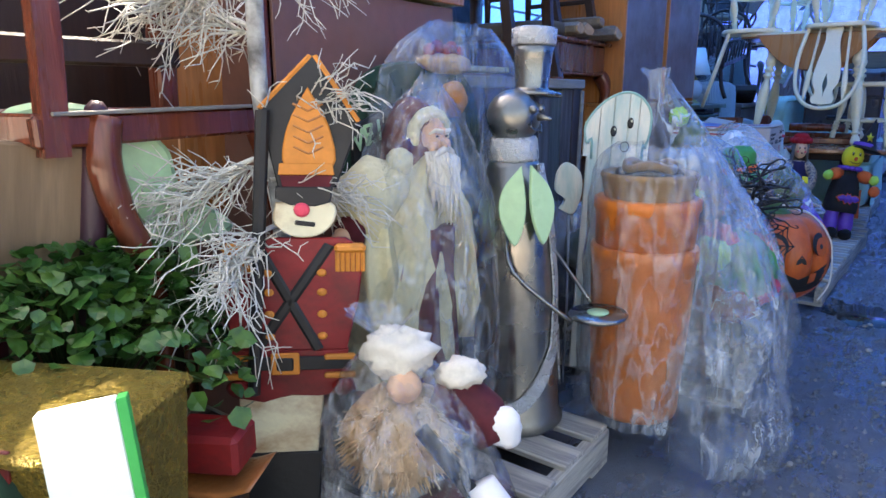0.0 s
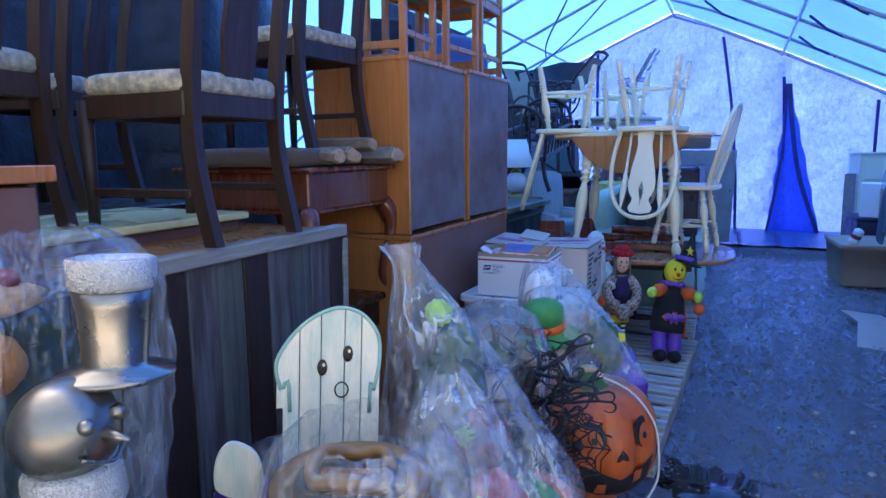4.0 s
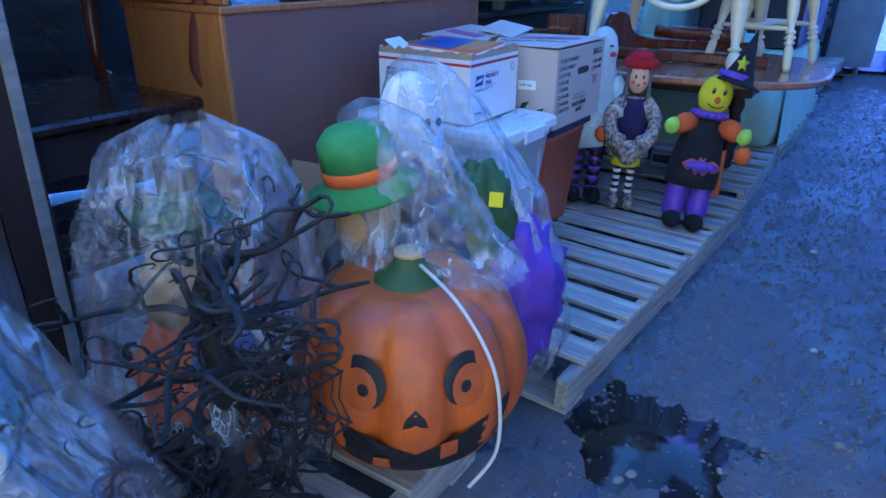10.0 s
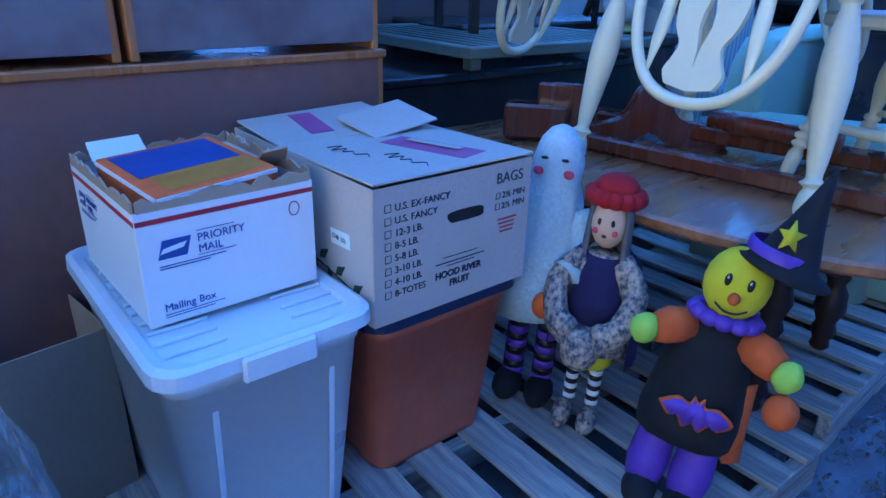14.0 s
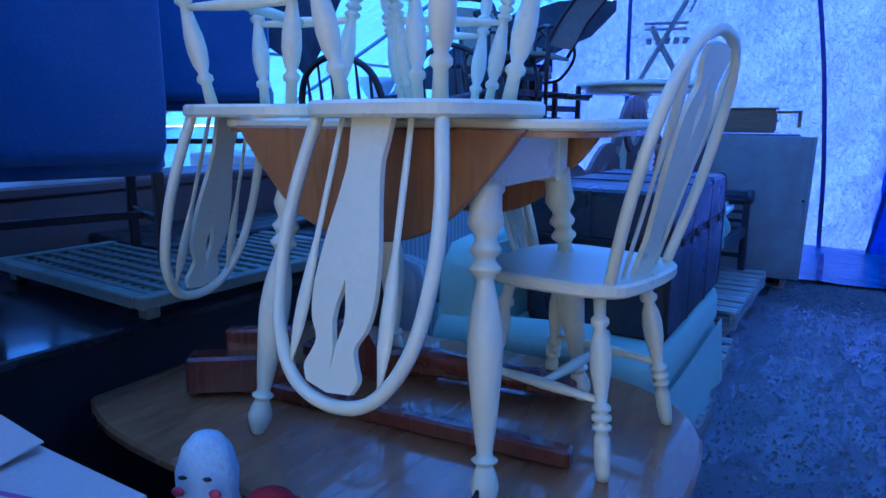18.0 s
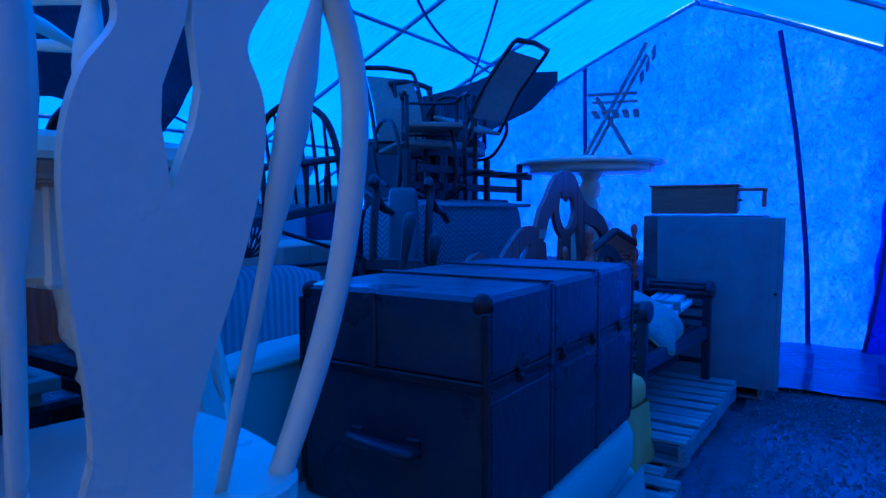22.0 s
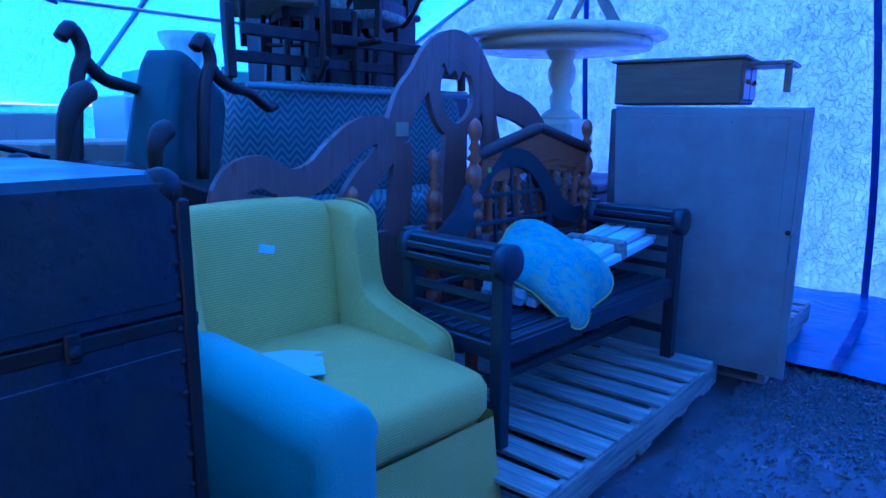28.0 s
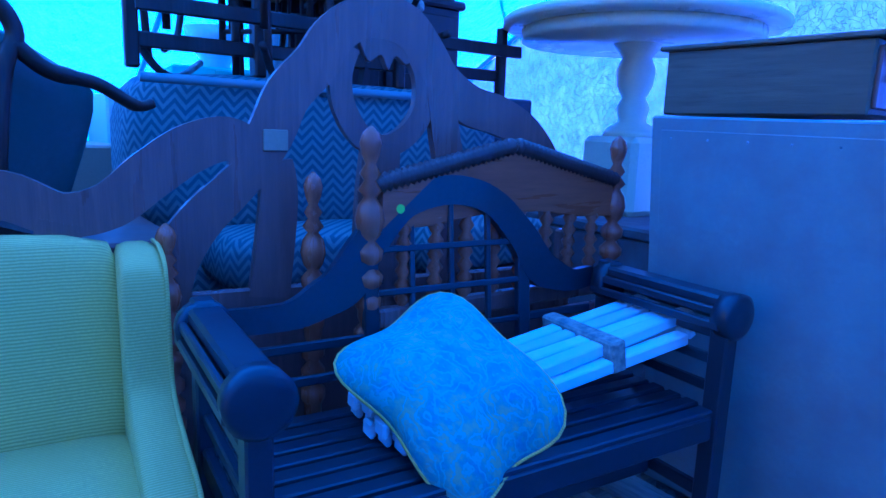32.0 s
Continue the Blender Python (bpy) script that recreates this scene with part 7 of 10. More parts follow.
def dining_chair(m, label):
    """Dark dining chair with a jacquard seat; back towards +y."""
    ob = thing("dining_chair", m, label, "chair", "dark dining chairs")
    for sx in (-1, 1):
        part("front_leg", G(M_DARKWOOD, True).tube([(sx * 0.2, -0.2, 0), (sx * 0.2, -0.2, 0.42)], [0.016, 0.024], 8), ob)
        part("back_post", G(M_DARKWOOD).loft([[(sx * 0.19 + a, 0.2 + y + b, z) for a, b in ((-0.017, -0.022), (0.017, -0.022), (0.017, 0.022), (-0.017, 0.022))] for y, z in smooth2([(0.05, 0), (0.0, 0.25), (0.0, 0.45), (0.04, 0.75), (0.1, 1.02)], 4)]), ob)
        part("side_rail", G(M_DARKWOOD).box((sx * 0.2, 0, 0.4), (0.024, 0.38, 0.07), ch=0.004), ob)
        part("stretcher", G(M_DARKWOOD).box((sx * 0.2, 0, 0.15), (0.018, 0.38, 0.025), ch=0.004), ob)
    part("front_rail", G(M_DARKWOOD).box((0, -0.2, 0.4), (0.4, 0.024, 0.07), ch=0.004), ob)
    part("back_rail", G(M_DARKWOOD).box((0, 0.2, 0.4), (0.36, 0.024, 0.07), ch=0.004), ob)
    part("seat", cushion(0.45, 0.44, 0.065, M_GREYCLOTH, 8), ob, "grey jacquard seat pad").location = (0, 0, 0.43)
    part("splat", G(M_DARKWOOD).loft([[(a * w, 0.2 + y + b, z) for a, b in ((-1, -0.008), (1, -0.008), (1, 0.008), (-1, 0.008))] for y, z, w in ((0.0, 0.43, 0.06), (0.02, 0.6, 0.075), (0.05, 0.8, 0.055), (0.09, 0.97, 0.07))]), ob)
    part("crest", G(M_DARKWOOD, True).tube(smooth_path([(-0.22, 0.3, 1.0), (-0.1, 0.31, 1.03), (0, 0.315, 1.035), (0.1, 0.31, 1.03), (0.22, 0.3, 1.0)], 4), 0.026, 8, flat=0.6), ob)
    return ob


dining_chair(pose(-1.65, 2.58, 1.19, 0, 0, -88), "dark wood dining chair with jacquard seat on a crate")
dining_chair(pose(-2.05, 2.05, 1.245, 0, 0, -80), "dark wood dining chair with jacquard seat on a cabinet")
dining_chair(pose(-1.86, 3.42, 1.47, 0, 0, -95), "dark wood dining chair with jacquard seat on a table")
dining_chair(pose(-2.55, 2.75, 1.25, 0, 0, -70), "dark wood dining chair with jacquard seat in the stack")
single("low_cabinet", G(M_DARKWOOD).box((0, 0, 0.62), (0.6, 0.9, 1.24), ch=0.01), pose(-2.6, 2.85, 0.0), "dark cabinet buried in the furniture stack", "cabinet")

qa = thing("side_table", pose(-1.86, 3.38, 0.13, 0, 0, 2), "queen anne mahogany side table with cabriole legs", "table")
part("tabletop", G(M_MAHOG).box((0, 0, 1.255), (0.68, 0.74, 0.022), ch=0.008), qa)
part("apron", G(M_MAHOG).box((0, 0, 1.17), (0.60, 0.66, 0.15), ch=0.006), qa)
part("apron_bead", G(M_MAHOG).box((0, 0, 1.09), (0.63, 0.69, 0.016), ch=0.006), qa)
for sx in (-1, 1):
    for sy in (-1, 1):
        part("leg", cabriole(G(M_MAHOG, True), (sx * 0.28, sy * 0.31, 1.09), 0.43, (sx * 0.7, sy * 0.7, 0), 0.036), qa)
lw = thing("low_table", pose(-1.93, 3.4, 0.13), "dark glossy low table under the side table", "table")
part("tabletop", G(M_LOWTOP).box((0, 0, 0.636), (0.7, 0.8, 0.035), ch=0.01), lw)
part("apron", G(M_DARKWOOD).box((0, 0, 0.55), (0.62, 0.72, 0.13), ch=0.006), lw)
part("shelf", G(M_LOWTOP).box((0, 0, 0.2), (0.6, 0.7, 0.03), ch=0.006), lw)
for sx in (-1, 1):
    for sy in (-1, 1):
        part("leg", G(M_DARKWOOD, True).tube([(sx * 0.29, sy * 0.34, 0.5), (sx * 0.3, sy * 0.35, 0.25), (sx * 0.3, sy * 0.35, 0)], [0.026, 0.02, 0.024], 8), lw)
for k, (y, a) in enumerate(((3.1, 4), (3.4, -6), (3.62, 10))):
    single("dust_sheet", cushion(0.5, 0.26, 0.07, M_LINEN, 8, 0.5, seed=k), pose(-1.8, y, 1.40, 0, 0, a), "folded grey dust sheet on a table", "cloth", "folded cloths")
rw = random.Random(9)
for k, (x, y, a, ln) in enumerate(((-1.66, 3.2, 86, 0.34), (-1.64, 3.36, 70, 0.3), (-1.62, 3.52, 100, 0.36), (-1.60, 3.66, 82, 0.26), (-1.63, 3.42, 92, 0.3))):
    sec = [(0.045 * rw.uniform(0.75, 1.2) * math.cos(t), 0.034 * rw.uniform(0.75, 1.25) * math.sin(t)) for t in np.linspace(0, 2 * math.pi, 8)[:-1]]
    lg = thing("firewood", pose(x, y, 1.437 + (0.05 if k == 4 else 0), 90, 0, a), "split log with grey bark and a pale broken end", "wood block", "wood blocks")
    part("log", G(M_BARKW).prism(sec, ln, Matrix(), 0.006), lg)
    for e in (-1, 1):
        part("broken_end", G(M_SPLIT).prism([(u * 0.86, v * 0.86) for u, v in sec], 0.01, pose(0, 0, e * (ln / 2 + 0.004)), 0.003), lg, "pale split wood")

# ---- pumpkin, spider tree and bagged dolls ----
pk = thing("jack_o_lantern", pose(-0.545, 3.43, 0.13, 0, 0, 40), "large orange foam jack-o-lantern with carved grin", "pumpkin")
g = G(M_PUMP, True)
rings = []
PR = 0.27


def pumpkin_r(a, ph):
    lobe = 1 - 0.055 * abs(math.sin(5.5 * a)) ** 0.35 * 0 - 0.10 * (1 - abs(math.sin(5 * a)) ** 0.5)
    return PR * lobe * (math.sin(ph) ** 0.8 if ph < 1.57 else math.sin(ph) ** 0.72)


for i in range(25):
    ph = 0.06 + (math.pi - 0.12) * i / 24
    rings.append([(pumpkin_r(a, ph) * math.cos(a), pumpkin_r(a, ph) * math.sin(a), 0.235 - 0.235 * math.cos(ph) - (0.04 * math.exp(-(((math.pi - ph) / 0.5) ** 2)))) for a in np.linspace(0, 2 * math.pi, 81)[:-1]])
part("body", g.loft(rings), pk)


def on_pumpkin(x, z, lift=0.004):
    """A point on the pumpkin's front (-y) side."""
    c = max(-1, min(1, (0.235 - z) / 0.235))
    ph = math.acos(c)
    r = PR * 0.985 * math.sin(ph) ** 0.76
    x = max(-r * 0.98, min(r * 0.98, x))
    return Vector((x, -math.sqrt(max(0, r * r - x * x)) - lift, z))


def carved(name, outline, mt, lift=0.004, label=""):
    """A carved patch that follows the pumpkin's curve, filled as a fan of rings."""
    n = len(outline)
    cx, cz = sum(p[0] for p in outline) / n, sum(p[1] for p in outline) / n
    vs, fs = [], []
    for k in range(5):
        f = 1 - k / 4.0
        vs += [tuple(on_pumpkin(cx + (x - cx) * f, cz + (z - cz) * f, lift)) for x, z in outline]
    for k in range(4):
        for j in range(n):
            q = (j + 1) % n
            fs.append([k * n + j, k * n + q, (k + 1) * n + q, (k + 1) * n + j])
    gg = G(mt).add(vs, fs)
    return part(name, gg, pk, label)


for sx, wide in ((-1, 1), (1, 1)):
    o = smooth2([(sx * 0.1 + 0.045 * math.cos(radians(a)), 0.32 + 0.05 * math.sin(radians(a))) for a in range(0, 361, 30)], 2)[:-1]
    carved("eye_socket", o, M_BLACK, 0.003)
    o2 = [(sx * 0.1 + 0.006 * sx + 0.034 * math.cos(radians(a)), 0.308 + 0.042 * math.sin(radians(a))) for a in range(0, 360, 24)]
    carved("eye", o2, M_PUMP, 0.0065)
    carved("pupil", [(sx * 0.1 + 0.011 * math.cos(radians(a)), 0.312 + 0.012 * math.sin(radians(a))) for a in range(0, 360, 45)], M_BLACK, 0.0095)
carved("nose", [(-0.026, 0.235), (0.026, 0.235), (0.02, 0.255), (0, 0.278), (-0.02, 0.255)], M_BLACK)
carved("mouth", smooth2([(-0.2, 0.25), (-0.13, 0.18), (-0.06, 0.155), (0.06, 0.155), (0.13, 0.18), (0.2, 0.25), (0.17, 0.16), (0.1, 0.105), (0.0, 0.09), (-0.1, 0.105), (-0.17, 0.16), (-0.2, 0.25)], 3)[:-1], M_BLACK)
carved("tooth", [(0.05, 0.14), (0.085, 0.15), (0.085, 0.195), (0.05, 0.19)], M_PUMP, 0.008)
carved("tooth", [(-0.09, 0.11), (-0.05, 0.105), (-0.055, 0.15), (-0.085, 0.15)], M_PUMP, 0.008)
part("stem_collar", G(M_STEM, True).lathe([(0.092, 0.412), (0.08, 0.435), (0.05, 0.45), (0.037, 0.468), (0.034, 0.486)], 9), pk, "painted green stem")
part("stem_tip", G(M_STRAW, True).lathe([(0.034, 0.484), (0.035, 0.492), (0.03, 0.497), (0.004, 0.494)], 9), pk)
part("rope_handle", G(M_ROPE, True).tube(smooth_path([(0.02, -0.02, 0.47), (0.09, -0.15, 0.445), (0.15, -0.215, 0.35), (0.172, -0.225, 0.24), (0.165, -0.235, 0.13), (0.11, -0.25, 0.06)], 6), 0.0042, 6), pk, "white rope handle")

bt = thing("spider_tree", pose(-0.66, 3.0, 0.13, 0, 0, 0) @ Matrix.Diagonal((1.05, 1.05, 0.86, 1)), "black wire halloween tree hung with spider webs", "artificial tree")
rb = random.Random(12)
part("trunk", G(M_BTREE, True).tube(smooth_path([(0, 0, 0), (0.02, -0.01, 0.15), (-0.02, 0.02, 0.3), (0.03, 0.0, 0.46), (0.0, 0.0, 0.6), (0.03, 0.02, 0.7)], 5), [0.07, 0.05, 0.04, 0.034, 0.03] + [0.027] * 5 + [0.025] * 5 + [0.028] * 5 + [0.022] * 5 + [0.018], 10), bt)


def gnarl(p, d, ln, r, depth, g):
    pts = [Vector(p)]
    dd = Vector(d).normalized()
    for k in range(6):
        dd = (dd + Vector((rb.uniform(-0.5, 0.5), rb.uniform(-0.5, 0.5), rb.uniform(-0.35, 0.45)))).normalized()
        pts.append(pts[-1] + dd * ln / 6)
    cu = dd.cross(Vector((rb.uniform(-1, 1), rb.uniform(-1, 1), 0.3))).normalized()
    for k in range(5):
        dd = (dd + cu * 0.9).normalized()
        cu = (cu - dd * cu.dot(dd)).normalized()
        pts.append(pts[-1] + dd * 0.014)
    g.tube(pts, [max(0.0022, r * (1 - 0.075 * k)) for k in range(len(pts))], 6)
    if depth:
        for k in (2, 3, 5):
            gnarl(pts[k], dd + Vector((rb.uniform(-1, 1), rb.uniform(-1, 1), rb.uniform(-0.5, 0.8))), ln * 0.55, r * 0.6, depth - 1, g)


for k in range(46):
    a = 2 * math.pi * k / 13 + rb.uniform(-0.2, 0.2)
    z = rb.choice((0.08, 0.14, 0.2, 0.26, 0.34, 0.45, 0.58, 0.68, 0.7))
    g = G(M_BTREE, True)
    gnarl((0.03 * math.cos(a), 0.03 * math.sin(a), z), (math.cos(a), math.sin(a), 0.25 if z > 0.5 else -0.1), 0.24 if z > 0.5 else 0.19, 0.009, 1, g)
    part("branch", g, bt)


def web(m, r=0.15):
    g = G(M_BTREE, True)
    sp = [(math.cos(a), math.sin(a)) for a in np.linspace(0, 2 * math.pi, 10)[:-1]]
    for x, y in sp:
        g.tube([(0, 0, 0), (x * r, y * r, 0.02)], 0.003, 4)
    for k in (0.3, 0.55, 0.8, 0.97):
        for i in range(9):
            a, b = sp[i], sp[(i + 1) % 9]
            mid = ((a[0] + b[0]) * 0.44 * r * k, (a[1] + b[1]) * 0.44 * r * k, 0.02 * k)
            g.tube([(a[0] * r * k, a[1] * r * k, 0.02 * k), mid, (b[0] * r * k, b[1] * r * k, 0.02 * k)], 0.0024, 4)
    wb = thing("spider_web", m, "black plastic spider web hanging on a pumpkin", "decoration", "spider webs")
    part("threads", g, wb)
    part("spider", G(M_BTREE, True).ball((0.02, 0, 0.012), (0.022, 0.018, 0.014), 10, 6).ball((-0.008, 0, 0.012), (0.012, 0.011, 0.01), 8, 5), wb)


web(pose(-0.52, 3.065, 0.47, 72, 0, 10), 0.13)
web(pose(-0.60, 3.08, 0.40, 80, 10, -12), 0.12)

# bagged figures behind the pumpkin
for c, r, mt, lab in (((-0.86, 3.12, 0.36), (0.15, 0.14, 0.22), M_ORFELT, "orange clothed doll in a clear bag"), ((-0.80, 3.06, 0.62), (0.08, 0.08, 0.09), M_STRAW, "tan doll head in a clear bag"), ((-0.84, 3.10, 0.74), (0.1, 0.1, 0.03), M_STEM, "olive doll hat in a clear bag"),
                      ((-0.75, 3.10, 0.48), (0.07, 0.08, 0.07), M_BLUEPRINT, "blue cloth in a clear bag"), ((-0.64, 3.72, 0.42), (0.14, 0.14, 0.25), M_NAVYF, "dark doll dress in a clear bag"), ((-0.50, 3.83, 0.36), (0.13, 0.15, 0.21), M_PURPLE, "purple satin costume in a clear bag"),
                      ((-0.56, 3.74, 0.6), (0.09, 0.09, 0.13), M_STEM, "olive felt body in a clear bag")):
    single("stuffed_toy", G(mt, True).ball((0, 0, 0), r, 30, 20, 0.34, int(c[0] * 100), freq=3.8), pose(*c), lab, "toy", "toys in bags")
g = G(M_GREENHAT, True).lathe([(0.13, 0), (0.135, 0.012), (0.09, 0.03), (0.085, 0.045)], 24).use(M_ORFELT).lathe([(0.087, 0.04), (0.089, 0.06), (0.085, 0.075)], 24)
g.use(M_GREENHAT).lathe([(0.086, 0.072), (0.083, 0.13), (0.06, 0.155), (0.01, 0.165)], 24)
single("felt_hat", g, pose(-0.73, 3.50, 0.70, 8, -6, 0), "green felt hat with an orange band in a clear bag", "hat")
single("stuffed_toy", G(M_STRAW, True).ball((0, 0, 0), (0.08, 0.08, 0.09), 14, 9), pose(-0.73, 3.51, 0.62), "tan stuffed head under a green hat", "toy", "toys in bags")
single("stuffed_toy", G(M_FELTG, True).ball((0, 0, 0), (0.15, 0.14, 0.22), 14, 9, 0.2, 4), pose(-0.75, 3.52, 0.36), "green stuffed body in a clear bag", "toy", "toys in bags")
g = G(M_WHITECLOTH, True)
GHOST = ((0.16, 0, 0), (0.14, 0.2, 0), (0.11, 0.4, -0.01), (0.085, 0.5, -0.02), (0.08, 0.58, -0.03), (0.072, 0.65, -0.035), (0.062, 0.685, -0.035), (0.045, 0.71, -0.035), (0.022, 0.725, -0.035), (0.004, 0.728, -0.035))
for robe, rows in ((M_STEM, GHOST[:4]), (M_WHITECLOTH, GHOST[3:])):
    g.use(robe).loft([[((r * (1 + 0.10 * math.sin(5 * a + 2 * z) + 0.05 * math.sin(9 * a))) * math.cos(a) + dx, 0.85 * r * (1 + 0.10 * math.sin(5 * a + 2 * z)) * math.sin(a), z) for a in np.linspace(0, 2 * math.pi, 49)[:-1]] for r, z, dx in rows])
g.use(M_BLACK).tube(smooth_path([(-0.02, -0.078, 0.575), (0.005, -0.082, 0.566), (0.03, -0.068, 0.572)], 4), 0.003, 5).use(M_WHITECLOTH)
g.use(M_BLACK).ball((-0.005, -0.078, 0.62), (0.008, 0.005, 0.011), 8, 6).ball((0.028, -0.06, 0.615), (0.008, 0.006, 0.011), 8, 6)
g.use(M_BLUEPRINT).tube(smooth_path([(-0.05, -0.07, 0.52), (0.02, -0.1, 0.40), (0.05, -0.12, 0.2)], 5), 0.018, 8, flat=0.4)
single("ghost_toy", g, pose(-0.84, 3.86, 0.13, 2, 0, 52) @ Matrix.Diagonal((1.05, 1.05, 1.09, 1)), "white ghost toy in an olive robe in a clear bag", "toy")
single("price_label", G(M_YEL).box((0, 0, 0), (0.034, 0.003, 0.034), ch=0.001), pose(-0.452, 3.632, 0.70, -20, 10, 50), "yellow square price label on a bag", "label")
bag((-0.84, 3.12, 0.128), 0.22, 0.22, 0.80, "clear bag over an orange doll", (0.02, 0.0), 23, [(0, 0.85), (0.1, 0.95), (0.5, 1.0), (0.8, 0.9), (0.93, 0.65), (1.0, 0.2)], M_FILM2, 0.14)
bag((-0.735, 3.57, 0.128), 0.18, 0.17, 0.5, "clear bag over a green-clad doll", (-0.02, 0.0), 26, [(0, 0.85), (0.1, 0.95), (0.5, 1.0), (0.8, 0.9), (1.0, 0.8)], M_FILM2, 0.1)
bag((-0.60, 3.555, 0.56), 0.25, 0.15, 0.345, "clear bag over a green hat, its mouth spread over a pumpkin", (-0.15, 0.0), 41, [(0, 1.0), (0.08, 0.93), (0.25, 0.78), (0.5, 0.64), (0.75, 0.56), (0.9, 0.42), (0.97, 0.2), (1.0, 0.06)], M_FILM2, 0.12)
bag((-0.60, 3.86, 0.128), 0.25, 0.21, 0.83, "clear bag over a purple costume and ghost toy", (-0.26, 0.0), 29, [(0, 0.8), (0.1, 0.95), (0.4, 1.0), (0.6, 0.9), (0.75, 0.72), (0.88, 0.52), (0.96, 0.34), (1.0, 0.1)], M_FILM2, 0.11)

# ---- rear stacks ----
def patterned(name, a, b, scale, kind="stripes", rough=0.9):
    """Woven cloth in stripes or zigzags, in the cloth's own space."""
    m = mat(name, a, rough, var=0.15, grain=120, bump=0.2)
    nt = m.node_tree
    p = nt.nodes["Principled BSDF"]
    tc = nt.nodes.new("ShaderNodeTexCoord")
    w = nt.nodes.new("ShaderNodeTexWave")
    w.inputs["Scale"].default_value = scale
    if kind == "stripes":
        w.bands_direction = "X"
        nt.links.new(tc.outputs["Object"], w.inputs[0])
        w.inputs["Distortion"].default_value, w.inputs["Detail"].default_value = 1.0, 1.0
    else:
        sep = nt.nodes.new("ShaderNodeSeparateXYZ")
        nt.links.new(tc.outputs["Object"], sep.inputs[0])
        ad = nt.nodes.new("ShaderNodeMath")
        ad.operation = "ADD"
        nt.links.new(sep.outputs[0], ad.inputs[0])
        nt.links.new(sep.outputs[1], ad.inputs[1])
        pp = nt.nodes.new("ShaderNodeMath")
        pp.operation = "PINGPONG"
        pp.inputs[1].default_value = 0.05
        nt.links.new(ad.outputs[0], pp.inputs[0])
        sb2 = nt.nodes.new("ShaderNodeMath")
        sb2.operation = "ADD"
        nt.links.new(sep.outputs[2], sb2.inputs[0])
        nt.links.new(pp.outputs[0], sb2.inputs[1])
        cx = nt.nodes.new("ShaderNodeCombineXYZ")
        nt.links.new(sb2.outputs[0], cx.inputs[0])
        nt.links.new(cx.outputs[0], w.inputs[0])
        w.bands_direction = "X"
        w.inputs["Distortion"].default_value = 0
    ramp = nt.nodes.new("ShaderNodeMapRange")
    ramp.inputs["From Min"].default_value, ramp.inputs["From Max"].default_value = 0.35, 0.65
    nt.links.new(w.outputs["Fac"], ramp.inputs[0])
    old = p.inputs["Base Color"].links[0].from_socket
    nt.links.new(mixed(nt, ramp.outputs[0], old, b), p.inputs["Base Color"])
    return m


M_STRIPED = patterned("striped_ticking", (0.46, 0.45, 0.40), (0.30, 0.31, 0.31), 9)
M_ZIG = patterned("zigzag_tapestry", (0.27, 0.28, 0.25), (0.10, 0.12, 0.13), 7.5, "zigzag")
M_CHARTREUSE = patterned("chartreuse_ribbed_cloth", (0.82, 0.66, 0.19), (0.6, 0.46, 0.11), 36)
nt = M_CHARTREUSE.node_tree
wt2, co = nt.nodes["Wave Texture"], nt.nodes.new("ShaderNodeTexCoord")
se, su, cb = nt.nodes.new("ShaderNodeSeparateXYZ"), nt.nodes.new("ShaderNodeMath"), nt.nodes.new("ShaderNodeCombineXYZ")
nt.links.new(co.outputs["Object"], se.inputs[0])
nt.links.new(se.outputs[1], su.inputs[0])
nt.links.new(se.outputs[2], su.inputs[1])
nt.links.new(se.outputs[0], cb.inputs[1])
nt.links.new(su.outputs[0], cb.inputs[0])
nt.links.new(cb.outputs[0], wt2.inputs[0])
wt2.bands_direction = "X"
M_PAISLEY = mat("paisley_cloth", (0.20, 0.36, 0.40), 0.85, 0.0, 0.2, 12, 90, other=(0.36, 0.46, 0.26), amount=0.5, bump=0.2)
nt = M_PAISLEY.node_tree
vo = nt.nodes.new("ShaderNodeTexVoronoi")
vo.inputs["Scale"].default_value = 7
tco = nt.nodes.new("ShaderNodeTexCoord")
wp2 = nt.nodes.new("ShaderNodeTexNoise")
wp2.inputs["Scale"].default_value, wp2.inputs["Detail"].default_value = 14, 4
nt.links.new(tco.outputs["Object"], wp2.inputs[0])
ad2 = nt.nodes.new("ShaderNodeVectorMath")
ad2.operation = "MULTIPLY_ADD"
ad2.inputs[1].default_value = (0.14, 0.14, 0.14)
nt.links.new(wp2.outputs["Color"], ad2.inputs[0])
nt.links.new(tco.outputs["Object"], ad2.inputs[2])
nt.links.new(ad2.outputs[0], vo.inputs[0])
wv = nt.nodes.new("ShaderNodeMath")
wv.operation = "PINGPONG"
wv.inputs[1].default_value = 0.075
nt.links.new(vo.outputs["Distance"], wv.inputs[0])
rg = nt.nodes.new("ShaderNodeMapRange")
rg.inputs["From Min"].default_value, rg.inputs["From Max"].default_value = 0.045, 0.06
nt.links.new(wv.outputs[0], rg.inputs[0])
pb = nt.nodes["Principled BSDF"]
nt.links.new(mixed(nt, rg.outputs[0], pb.inputs["Base Color"].links[0].from_socket, (0.27, 0.43, 0.38)), pb.inputs["Base Color"])
M_CANE = mat("woven_cane", (0.34, 0.27, 0.17), 0.6, 0.0, 0.4, 40, 200, bump=0.8)
M_IRON = plain("black_iron", "16161a", 0.5, 0.3)
M_WHITEPLAS = plain("white_plastic", "e4e6e8", 0.4, 0.04)
M_LAMPSHADE = plain("pale_shade_cloth", "dfe3da", 0.8, 0.05)
M_LAMPGL = plain("white_ceramic", "d8dcd8", 0.2, 0.06)


